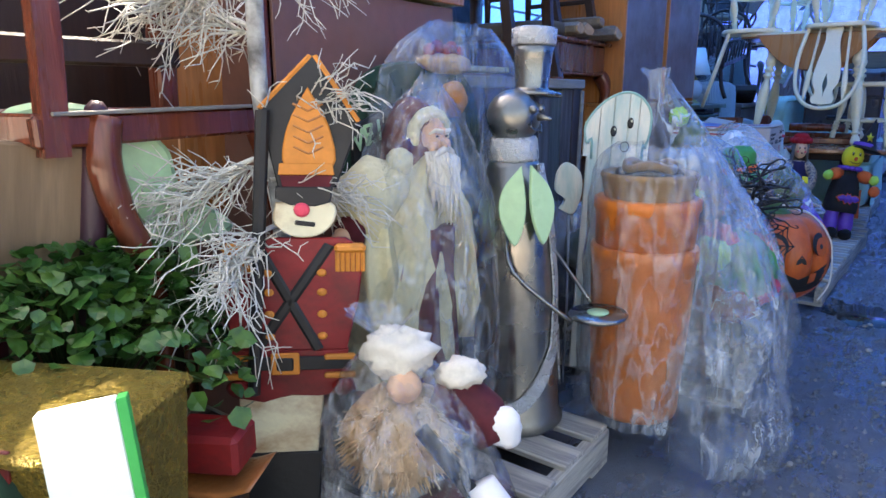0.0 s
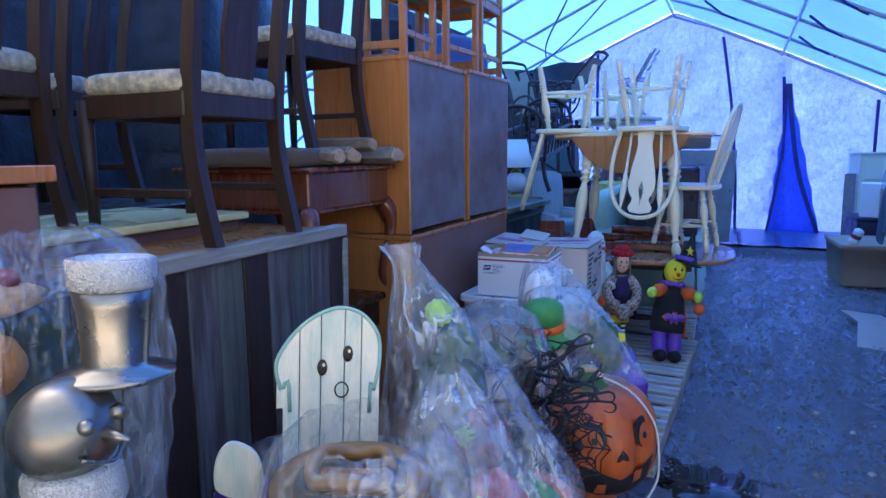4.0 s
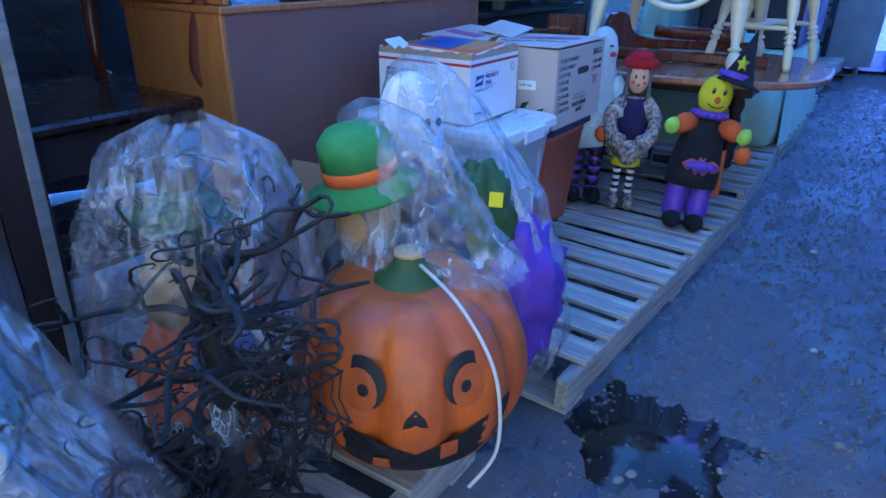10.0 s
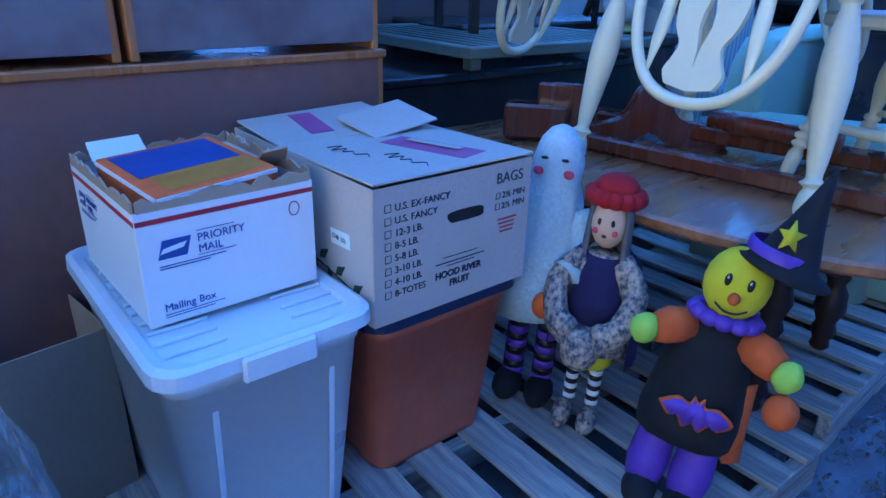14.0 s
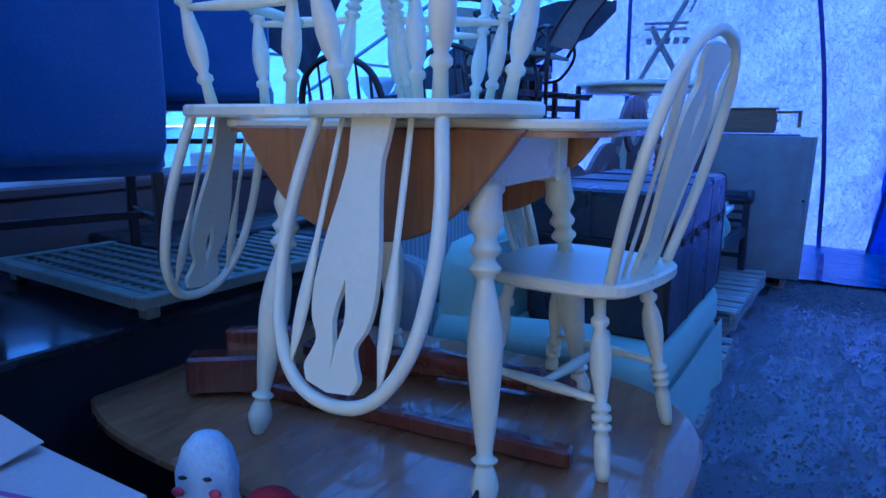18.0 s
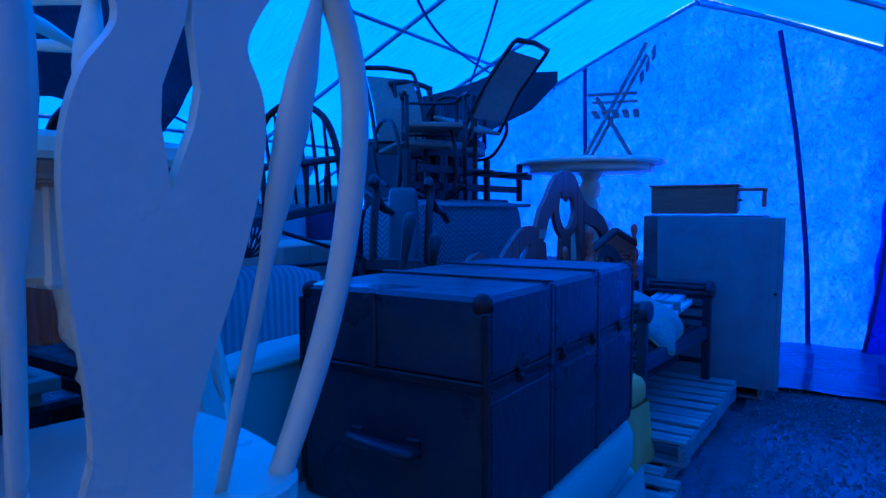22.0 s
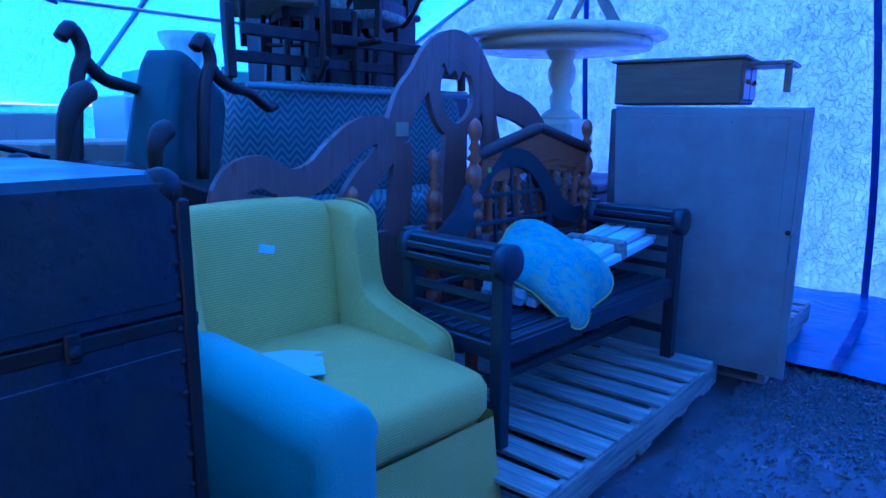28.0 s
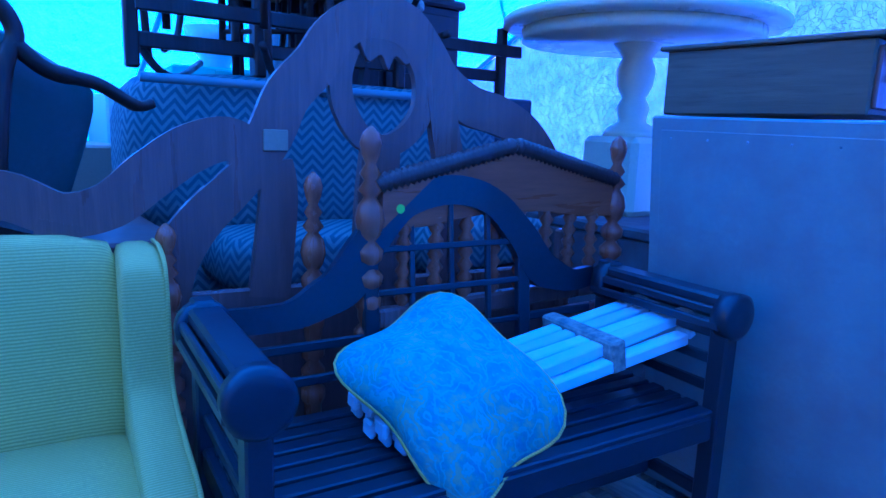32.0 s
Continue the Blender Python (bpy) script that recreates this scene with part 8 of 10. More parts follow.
def band(pts, width, n=5):
    """The outline of a ribbon of a given width along a smoothed line in the plane; width a number or one for each point."""
    P = smooth2(pts, n)
    ws = width if isinstance(width, (list, tuple)) else [width] * len(pts)
    ws = np.interp(np.linspace(0, len(ws) - 1, len(P)), range(len(ws)), ws)
    L, R = [], []
    for i, p in enumerate(P):
        a, b = P[max(i - 1, 0)], P[min(i + 1, len(P) - 1)]
        d = Vector((b[0] - a[0], b[1] - a[1])).normalized()
        L.append((p[0] - d.y * ws[i] / 2, p[1] + d.x * ws[i] / 2))
        R.append((p[0] + d.y * ws[i] / 2, p[1] - d.x * ws[i] / 2))
    return R + L[::-1]


def ribbon(g, pts, width, thick, M, n=5):
    """A flat band as quads, so that curves fill cleanly."""
    o = band(pts, width, n)
    k = len(o) // 2
    R, L = o[:k], o[k:][::-1]
    h = thick / 2
    return g.loft([[(*R[i], -h), (*R[i], h), (*L[i], h), (*L[i], -h)] for i in range(k)], M)


YZ = pose(0, 0, 0, 90, 0, 90)


def chest(m, w, d, h, mt, label):
    ob = thing("storage_chest", m, label, "chest")
    part("body", G(mt).box((0, 0, (h - 0.06) / 2), (w, d, h - 0.06), ch=0.008), ob)
    part("lid", G(mt).box((0, 0, h - 0.028), (w + 0.02, d + 0.02, 0.056), ch=0.012), ob)
    return ob


# upholstered chair and lattice top beside the white table
lt = thing("patio_table", pose(-2.10, 6.15, 0.13, 0, 0, -2), "grey-green lattice patio tabletop lying on a black cabinet", "table")
part("tabletop_rim", G(M_LATTICE).box((0.49, 0, 0.875), (0.05, 1.06, 0.04)).box((-0.49, 0, 0.875), (0.05, 1.06, 0.04)).box((0, 0.51, 0.875), (0.93, 0.05, 0.04)).box((0, -0.51, 0.875), (0.93, 0.05, 0.04)), lt)
bar_x = G(M_LATTICE).box((0, 0, 0), (0.93, 0.03, 0.016), ch=0.002).mesh("lattice_bar")
bar_y = G(M_LATTICE).box((0, 0, 0), (0.03, 0.97, 0.016), ch=0.002).mesh("lattice_bar")
for k in range(15):
    put(lt, "lattice_bar", bar_x, pose(0, -0.455 + 0.065 * k, 0.881))
    put(lt, "lattice_bar", bar_y, pose(-0.425 + 0.0607 * k, 0, 0.872))
for sx in (-1, 1):
    for sy in (-1, 1):
        part("foot", G(M_LATTICE).box((sx * 0.45, sy * 0.47, 0.835), (0.05, 0.05, 0.05)), lt)
bc = thing("black_cabinet", pose(-2.25, 5.95, 0.0), "low black cabinet with a glossy top", "cabinet")
part("body", G(M_BLACK).box((0, 0, 0.45), (1.1, 1.5, 0.9), ch=0.01), bc)
part("top", G(M_BLACKTOP).box((0, 0, 0.918), (1.2, 1.62, 0.034), ch=0.006), bc)


def parson_chair(m, label, h=0.78, mt=None, w=0.6):
    """A tall upholstered back over a seat on dark legs; back towards +y."""
    ob = thing("upholstered_chair", m, label, "chair", "blue upholstered chairs")
    mt = mt or M_BLUEUPH
    part("backrest", cushion(w, 0.11, h, mt, 12, 0.2), ob).location = (0, 0.24, 0.38)
    part("seat", cushion(w, 0.56, 0.16, mt, 12, 0.22), ob).location = (0, -0.02, 0.33)
    for sx in (-1, 1):
        for sy in (-1, 1):
            part("leg", G(M_DARKWOOD).box((sx * (w / 2 - 0.04), sy * 0.22 + 0.01, 0.17), (0.038, 0.038, 0.34), (0, 0, 0), 0.004), ob)
        part("stretcher", G(M_DARKWOOD).box((sx * (w / 2 - 0.04), 0.01, 0.16), (0.02, 0.42, 0.03), ch=0.004), ob)
    part("stretcher", G(M_DARKWOOD).box((0, 0.01, 0.16), (w - 0.1, 0.02, 0.03), ch=0.004), ob)
    return ob


parson_chair(pose(-2.26, 5.75, 1.035, 0, 0, -110), "blue velour upholstered chair standing on a lattice top", 0.86, None, 0.62)
parson_chair(pose(-3.12, 6.35, 1.28, 0, 0, -130), "black upholstered wing chair in the stack", 0.9, M_BLKCLOTH, 0.5)
parson_chair(pose(-2.98, 6.98, 1.28, 0, 0, -135), "blue velour high-backed chair in the stack", 0.86, None, 0.72)
chest(pose(-2.7, 6.6, 0.0), 0.9, 0.95, 1.04, M_DARKWOOD, "dark chest under stacked chairs")

chest(pose(-2.02, 7.03, 0.0), 0.44, 0.4, 1.0, M_DARKWOOD, "dark cabinet under a table lamp")
tl = thing("table_lamp", pose(-2.0, 7.0, 1.0), "white ceramic table lamp with a pale shade on a lattice top", "table lamp")
part("base", G(M_BRASS, True).lathe([(0.07, 0), (0.09, 0.006), (0.085, 0.025), (0.055, 0.045), (0.045, 0.06)], 22), tl, "tarnished brass foot")
part("body", G(M_LAMPGL, True).lathe([(0.05, 0.058), (0.085, 0.09), (0.105, 0.14), (0.1, 0.19), (0.07, 0.235), (0.045, 0.25)], 26), tl, "white glazed bowl")
part("neck", G(M_BRASS, True).lathe([(0.05, 0.248), (0.052, 0.265), (0.03, 0.285), (0.022, 0.33)], 18), tl)
part("shade", G(M_LAMPSHADE, True).lathe([(0.17, 0.3), (0.172, 0.302), (0.1, 0.56), (0.098, 0.558), (0.168, 0.302)], 32, caps=False), tl, "pale cloth shade")

# cradle over a striped armchair
cr = thing("cradle", pose(-1.98, 7.57, 1.17, 8, 0, 0), "dark spindle cradle with arched ends in the stack", "cradle")
for x in (-0.23, 0.23):
    part("bottom_rail", G(M_DARKWOOD).box((x, 0, 0.28), (0.03, 1.04, 0.04), ch=0.006), cr)
    part("top_rail", G(M_DARKWOOD, True).tube([(x * 1.15, -0.52, 0.5), (x * 1.15, 0.52, 0.5)], 0.017, 8), cr)
    for k in range(8):
        y = -0.44 + 0.126 * k
        part("spindle", G(M_DARKWOOD, True).tube([(x, y, 0.29), (x * 1.07, y, 0.39), (x * 1.15, y, 0.5)], [0.007, 0.012, 0.007], 6), cr)
    for y in (-0.5, 0.5):
        part("leg", G(M_DARKWOOD, True).tube(smooth_path([(x, y, 0.3), (x * 1.1, y * 1.02, 0.1), (x * 1.3, y * 1.05, -0.03)], 3), 0.02, 8), cr)
for y in (-0.52, 0.52):
    part("arch", G(M_DARKWOOD, True).tube(smooth_path([(-0.25, y, 0.26), (-0.27, y, 0.5), (-0.2, y, 0.7), (0, y, 0.78), (0.2, y, 0.7), (0.27, y, 0.5), (0.25, y, 0.26)], 5), 0.017, 8), cr)
    for k in range(6):
        x = -0.19 + 0.076 * k
        part("spindle", G(M_DARKWOOD, True).tube([(x, y, 0.28), (x * 1.05, y, 0.5), (x * 1.05, y, 0.76 - 1.6 * x * x)], [0.007, 0.011, 0.006], 6), cr)
for k in range(6):
    part("base_slat", G(M_DARKWOOD).box((-0.19 + 0.076 * k, 0, 0.285), (0.05, 1.0, 0.012), ch=0.002), cr)

sa = thing("striped_armchair", pose(-1.93, 7.62, 0.16, 0, 0, 82), "armchair in pale striped ticking behind a trunk", "armchair")
part("base", cushion(0.8, 0.75, 0.42, M_STRIPED, 12), sa)
part("seat_cushion", cushion(0.56, 0.6, 0.16, M_STRIPED, 12), sa).location = (0, -0.04, 0.42)
part("backrest", cushion(0.86, 0.24, 0.94, M_STRIPED, 12, 0.45), sa).location = (0, 0.0, 0.1)
for sx in (-1, 1):
    part("arm", cushion(0.15, 0.7, 0.66, M_STRIPED, 8, 0.5), sa).location = (sx * 0.34, -0.02, 0.0)
chest(pose(-2.75, 8.0, 0.0), 0.9, 1.3, 1.0, M_DARKWOOD, "dark chest deep in the furniture stack")

ir = thing("iron_bench", pose(-2.15, 7.84, 1.07, 0, 0, 80), "black wrought-iron bench back with a fan crest", "bench")
for k in range(9):
    a = radians(-12 + 25.5 * k)
    c, sn = math.cos(a), math.sin(a)
    rod = part("fan_rod", G(M_IRON, True).tube(smooth_path([(0, 0, 0.2), (0.06 * c, 0, 0.22 + 0.06 * sn), (0.115 * c, 0, 0.245 + 0.115 * sn)], 4), 0.007, 6), ir)
    part("petal", G(M_IRON, True).tube(smooth_path([(0.05 * c, 0, 0.22 + 0.05 * sn), (0.11 * c - 0.022 * sn, 0, 0.245 + 0.11 * sn + 0.022 * c), (0.135 * c, 0, 0.25 + 0.135 * sn), (0.11 * c + 0.022 * sn, 0, 0.245 + 0.11 * sn - 0.022 * c), (0.05 * c, 0, 0.22 + 0.05 * sn)], 4), 0.005, 5), rod)
for z in (0.0, 0.14):
    part("rail", G(M_IRON, True).tube([(-0.75, 0, z), (0.75, 0, z)], 0.012, 8), ir)
for sx in (-1, 1):
    part("slanted_bar", G(M_IRON, True).tube([(sx * 0.05, 0, 0.36), (sx * 0.72, 0, 0.16)], 0.011, 8), ir)
    for cx, r0, up in ((0.2, 0.05, 1), (0.33, 0.045, -1), (0.55, 0.04, 1)):
        part("scroll", G(M_IRON, True).tube([(sx * (cx + r0 * math.exp(-0.09 * k) * math.cos(k * 0.55)), 0, 0.075 + up * r0 * math.exp(-0.09 * k) * math.sin(k * 0.55)) for k in range(22)], 0.006, 6), ir)
    part("leg", G(M_IRON).box((sx * 0.72, 0, -0.455), (0.03, 0.03, 1.23)), ir)

# tipped armchair with studded leather and scrolled arms
tc2 = thing("leather_armchair", pose(-2.05, 8.98, 0.98, 0, 0, 15), "studded green leather armchair tipped on its back", "armchair")
part("back_pad", cushion(0.2, 0.5, 0.62, plain("green_leather", "3a4a44", 0.45, 0.2), 10), tc2).rotation_euler = (radians(-24), 0, radians(20))
for x, y0 in ((-0.05, -0.42), (0.14, 0.0)):
    part("arm", G(M_DARKWOOD, True).tube(smooth_path([(x, y0 + 0.06, 0.15), (x, y0 + 0.1, 0.5), (x, y0 + 0.14, 0.62), (x, y0 + 0.10, 0.7), (x, y0 + 0.06, 0.66)], 5), 0.026, 8), tc2)
    part("arm_rest", G(M_DARKWOOD, True).tube(smooth_path([(x, y0 + 0.13, 0.6), (x, y0 + 0.22, 0.53), (x, y0 + 0.36, 0.5), (x, y0 + 0.48, 0.44), (x, y0 + 0.54, 0.45)], 5), [0.026] * 8 + [0.022] * 8 + [0.018] * 5, 8), tc2)
part("seat_frame", G(M_DARKWOOD).box((0.05, -0.1, 0.1), (0.4, 0.6, 0.1), (-20, 0, 0), 0.02), tc2)
part("leg", cabriole(G(M_DARKWOOD, True), (0.24, -0.65, 0.22), 0.4, (0.3, -1, 0)), tc2).rotation_euler = (radians(-25), 0, 0)
part("leg", cabriole(G(M_DARKWOOD, True), (0.30, -0.35, 0.26), 0.3, (0.3, -1, 0)), tc2).rotation_euler = (radians(-18), 0, 0)
chest(pose(-2.25, 8.95, 0.0), 0.9, 1.2, 1.0, M_BACKBOARD, "brown chest under a tipped armchair")

# zigzag tapestry sofa and the frames on it
zs = thing("tapestry_sofa", pose(-2.62, 10.45, 0.0, 0, 0, 0), "dark sofa in zigzag tapestry, stacked with chairs", "sofa")
part("body", cushion(0.66, 1.9, 0.95, M_ZIG, 14, 0.3), zs)
part("back_roll", cushion(0.62, 1.88, 0.62, M_ZIG, 14, 0.4), zs).location = (0, 0, 0.93)
part("piped_edge", G(M_STRIPED, True).tube([(0.32, -0.9, 1.53), (0.32, 0.9, 1.53)], 0.018, 8), zs)
part("cushion", cushion(0.5, 0.8, 0.2, M_ZIG, 10), zs).location = (0.45, -0.3, 0.75)
part("cushion", cushion(0.5, 0.8, 0.2, M_ZIG, 10), zs).location = (0.45, 0.55, 0.75)
fr = thing("bed_frame", pose(-2.45, 10.5, 1.6), "dark wooden frame lying on a sofa", "bed frame")
for x in (0, 0.12):
    part("rail", G(M_DARKWOOD).box((x, 0, 0.08 + x), (0.03, 1.9, 0.06), ch=0.006), fr)
for y in (-0.95, -0.45, 0.25, 0.9):
    part("post", G(M_DARKWOOD).box((0.02, y, 0.15), (0.05, 0.05, 0.36), ch=0.008), fr)


def rocking_chair(m, label):
    """Bentwood rocker with cane seat and back; back towards +y."""
    ob = thing("rocking_chair", m, label, "rocking chair", "bentwood rocking chairs")
    for sx in (-1, 1):
        x = sx * 0.24
        part("rocker", G(M_DARKWOOD, True).tube(smooth_path([(x, -0.45, 0.12), (x, -0.2, 0.03), (x, 0.1, 0.02), (x, 0.5, 0.12)], 5), 0.017, 8), ob)
        part("side_loop", G(M_DARKWOOD, True).tube(smooth_path([(x, -0.3, 0.06), (x, -0.34, 0.35), (x, -0.2, 0.6), (x, 0.05, 0.62), (x, 0.2, 0.45), (x, 0.1, 0.2), (x, -0.1, 0.12)], 6), 0.016, 8), ob)
        part("back_post", G(M_DARKWOOD, True).tube(smooth_path([(x, 0.12, 0.4), (x, 0.24, 0.75), (x, 0.42, 1.08), (x * 0.9, 0.46, 1.14)], 5), 0.018, 8), ob)
    part("crest", G(M_DARKWOOD, True).tube([(-0.22, 0.46, 1.14), (0, 0.475, 1.16), (0.22, 0.46, 1.14)], 0.022, 8), ob)
    part("seat", G(M_CANE).box((0, -0.05, 0.42), (0.46, 0.42, 0.03), (-6, 0, 0), 0.01), ob, "woven cane seat")
    part("back_panel", G(M_CANE).loft([[(a * 0.21, y + b, z) for a, b in ((-1, -0.008), (1, -0.008), (1, 0.008), (-1, 0.008))] for y, z in ((0.16, 0.5), (0.25, 0.78), (0.41, 1.06))]), ob, "woven cane back")
    return ob


rocking_chair(pose(-2.72, 10.0, 1.56, 0, 0, 60), "dark bentwood rocking chair atop the stack")
rocking_chair(pose(-2.59, 10.6, 1.80, -14, 0, 262), "dark bentwood rocking chair tilted atop the stack")
lc = thing("ladder_chair", pose(-2.5, 10.0, 1.74, 0, 0, 40), "dark spindle armchair atop the stack", "chair")
for sx in (-1, 1):
    for sy in (-1, 1):
        part("leg", G(M_DARKWOOD, True).tube([(sx * 0.22, sy * 0.2, 0), (sx * 0.22, sy * 0.2, 0.66 if sy > 0 else 0.62)], 0.017, 8), lc)
    part("arm", G(M_DARKWOOD, True).tube(smooth_path([(sx * 0.22, 0.2, 0.64), (sx * 0.25, 0, 0.66), (sx * 0.24, -0.26, 0.62)], 4), 0.018, 8), lc)
part("seat", G(M_CANE).box((0, 0, 0.4), (0.46, 0.42, 0.04), ch=0.01), lc)
for k in range(7):
    part("spindle", G(M_DARKWOOD, True).tube([(-0.18 + 0.06 * k, 0.2, 0.06), (-0.18 + 0.06 * k, 0.2, 0.38)], 0.008, 6), lc)
for z in (0.05, 0.36, 0.62):
    part("rung", G(M_DARKWOOD, True).tube([(-0.22, 0.2, z), (0.22, 0.2, z)], 0.012, 8), lc)

# Added wardrobe shape: a dark mass hiding bright roof behind the rear stack.
wr = thing("wardrobe", pose(-3.25, 10.95, 0.0), "added dark wardrobe shape filling the dark mass behind the rocking chairs", "wardrobe")
part("body", G(M_DARKWOOD).box((0, 0, 1.05), (0.6, 1.1, 2.1), ch=0.01), wr)
part("cornice", G(M_DARKWOOD).box((0, 0, 2.12), (0.66, 1.16, 0.05), ch=0.015), wr)
for sy in (-1, 1):
    part("door", G(M_DARKWOOD).box((0.31, sy * 0.27, 1.1), (0.024, 0.5, 1.9), ch=0.006), wr)
dining_chair(pose(-2.72, 10.75, 2.02, 180, 0, 20) @ pose(0, 0, -0.45), "dark wood dining chair upside down in the rear stack")
dining_chair(pose(-2.68, 10.25, 1.56, 0, 0, 70), "dark wood dining chair in the rear stack")
# round pedestal table with a folding chair
rp = thing("pedestal_table", pose(-1.88, 11.85, 0.98), "white round pedestal table standing on a chest", "table")
part("tabletop", G(M_WHITEPAINT, True).lathe([(0.01, 0.93), (0.66, 0.93), (0.70, 0.94), (0.70, 0.97), (0.68, 0.985), (0.01, 0.985)], 40), rp)
part("apron", G(M_WHITEPAINT, True).lathe([(0.6, 0.87), (0.6, 0.93)], 36), rp)
part("pedestal", G(M_WHITEPAINT, True).lathe([(0.15, 0.4), (0.13, 0.44), (0.07, 0.48), (0.085, 0.55), (0.06, 0.6), (0.09, 0.66), (0.10, 0.74), (0.075, 0.8), (0.12, 0.86), (0.13, 0.88)], 20), rp)
part("foot_block", G(M_WHITEPAINT).box((0, 0, 0.2), (0.36, 0.36, 0.4), ch=0.03), rp)
chest(pose(-1.95, 11.85, 0.0), 1.2, 0.9, 0.98, M_GREYBACK, "grey chest carrying a pedestal table")
fc = thing("folding_chair", pose(-1.62, 11.8, 1.966, 0, 0, -75) @ Matrix.Scale(1.15, 4), "weathered folding patio chair on the round table", "chair")
for sx in (-1, 1):
    x = sx * 0.2
    part("back_leg", G(M_WEATHER).box((x, 0.0, 0.44), (0.03, 0.03, 1.0), (-28, 0, 0), 0.004), fc)
    part("front_leg", G(M_WEATHER).box((x * 0.88, 0.0, 0.24), (0.03, 0.03, 0.56), (30, 0, 0), 0.004), fc)
    part("arm", G(M_WEATHER).box((x, -0.02, 0.5), (0.03, 0.38, 0.022), ch=0.004), fc)
for k in range(5):
    part("seat_slat", G(M_WEATHER).box((0, -0.16 + 0.08 * k, 0.37), (0.4, 0.05, 0.016), ch=0.003), fc)
for k in range(3):
    part("back_slat", G(M_WEATHER).box((0, 0.2 + 0.045 * k, 0.66 + 0.09 * k), (0.38, 0.014, 0.05), (-28, 0, 0), 0.003), fc)

# scrolled headboard, in the yz plane
hb = thing("scroll_headboard", pose(-1.443, 9.85, 0.13, 0, 0, -7.5), "plum mahogany headboard cut in open scrolls", "headboard")
g = G(M_HEAD)
ribbon(g, [(-0.94, 0.74), (-0.93, 0.92), (-0.88, 1.02), (-0.78, 1.05), (-0.66, 1.0), (-0.55, 1.02), (-0.45, 1.1), (-0.35, 1.17), (-0.25, 1.2), (-0.17, 1.16)], [0.1, 0.11, 0.12, 0.12, 0.11, 0.12, 0.13, 0.13, 0.12, 0.11], 0.035, YZ)
ribbon(g, [(-0.2, 1.1), (-0.13, 1.22), (-0.08, 1.33), (0.0, 1.42), (0.05, 1.5), (0.12, 1.555), (0.2, 1.575), (0.29, 1.55), (0.36, 1.48), (0.42, 1.4), (0.52, 1.33), (0.64, 1.3), (0.76, 1.24), (0.86, 1.12), (0.9, 0.95)], [0.12, 0.13, 0.13, 0.13, 0.12, 0.12, 0.13, 0.13, 0.12, 0.12, 0.13, 0.13, 0.12, 0.11, 0.1], 0.034, YZ)
ribbon(g, [(-0.16, 1.14), (-0.24, 1.06), (-0.33, 0.97), (-0.4, 0.86), (-0.44, 0.72)], [0.1, 0.11, 0.12, 0.13, 0.14], 0.036, YZ)
part("scroll_panel", g, hb)
part("centre_ring", ribbon(G(M_HEAD), [(0.1, 1.48), (0.075, 1.4), (0.085, 1.31), (0.14, 1.22), (0.22, 1.19), (0.3, 1.23), (0.35, 1.31), (0.35, 1.41), (0.31, 1.49)], 0.07, 0.033, YZ), hb)
part("trefoil", G(M_HEAD).prism(smooth2([(0.12, 1.52), (0.16, 1.44), (0.2, 1.46), (0.225, 1.42), (0.25, 1.46), (0.29, 1.44), (0.32, 1.52), (0.12, 1.52)], 4)[:-1], 0.031, YZ, 0.003), hb)
part("splat", ribbon(G(M_HEAD), [(-0.12, 1.14), (-0.11, 1.02), (-0.14, 0.74)], [0.1, 0.11, 0.12], 0.035, YZ), hb)
part("splat", ribbon(G(M_HEAD), [(0.21, 1.2), (0.2, 1.0), (0.2, 0.7)], [0.12, 0.14, 0.16], 0.036, YZ), hb)
part("splat", ribbon(G(M_HEAD), [(0.41, 1.36), (0.44, 1.2), (0.48, 1.02), (0.46, 0.74)], [0.1, 0.1, 0.12, 0.14], 0.037, YZ), hb)
part("splat", ribbon(G(M_HEAD), [(-0.66, 0.98), (-0.68, 0.9), (-0.72, 0.74)], [0.1, 0.11, 0.13], 0.036, YZ), hb)
part("lower_panel", G(M_HEAD).box((0, 0.0, 0.52), (0.03, 1.95, 0.5), ch=0.006), hb)
for y in (-0.96, 0.96):
    part("post", G(M_HEAD).box((0, y, 0.45), (0.05, 0.06, 0.9), ch=0.008), hb)
part("repair_block", G(M_KRAFT).box((0.021, -0.12, 1.2), (0.008, 0.07, 0.06), ch=0.002), hb)

SPIN = [(0.018, 0)] + [(0.025 if k % 2 else 0.012, (k + 0.5) / 13) for k in range(13)] + [(0.018, 1)]
ROPE = [(0.006, 0), (0.024, 0.012)] + [(0.029 if k % 2 else 0.017, (k + 1) / 52) for k in range(50)] + [(0.02, 1)]
M_ROPEWOOD = wood("dark_rope_moulding", (0.11, 0.05, 0.04), 0.4, 0.3, coat=0.2)
M_REDPOST = wood("red_brown_turnings", (0.40, 0.115, 0.055), 0.3, 0.3, coat=0.3)
FIN = [(0.026, 0), (0.026, 0.40), (0.036, 0.415), (0.036, 0.44), (0.018, 0.455), (0.035, 0.475), (0.035, 0.495), (0.018, 0.515), (0.034, 0.53), (0.034, 0.555), (0.02, 0.57), (0.026, 0.585), (0.026, 0.60), (0.032, 0.61), (0.032, 0.63), (0.016, 0.645), (0.034, 0.66), (0.036, 0.68), (0.016, 0.70), (0.033, 0.715), (0.035, 0.735), (0.016, 0.755), (0.028, 0.77), (0.036, 0.80), (0.03, 0.83), (0.015, 0.85), (0.03, 0.865), (0.015, 0.885), (0.026, 0.90), (0.013, 0.92), (0.022, 0.94), (0.027, 0.965), (0.02, 0.985), (0.004, 1.0)]
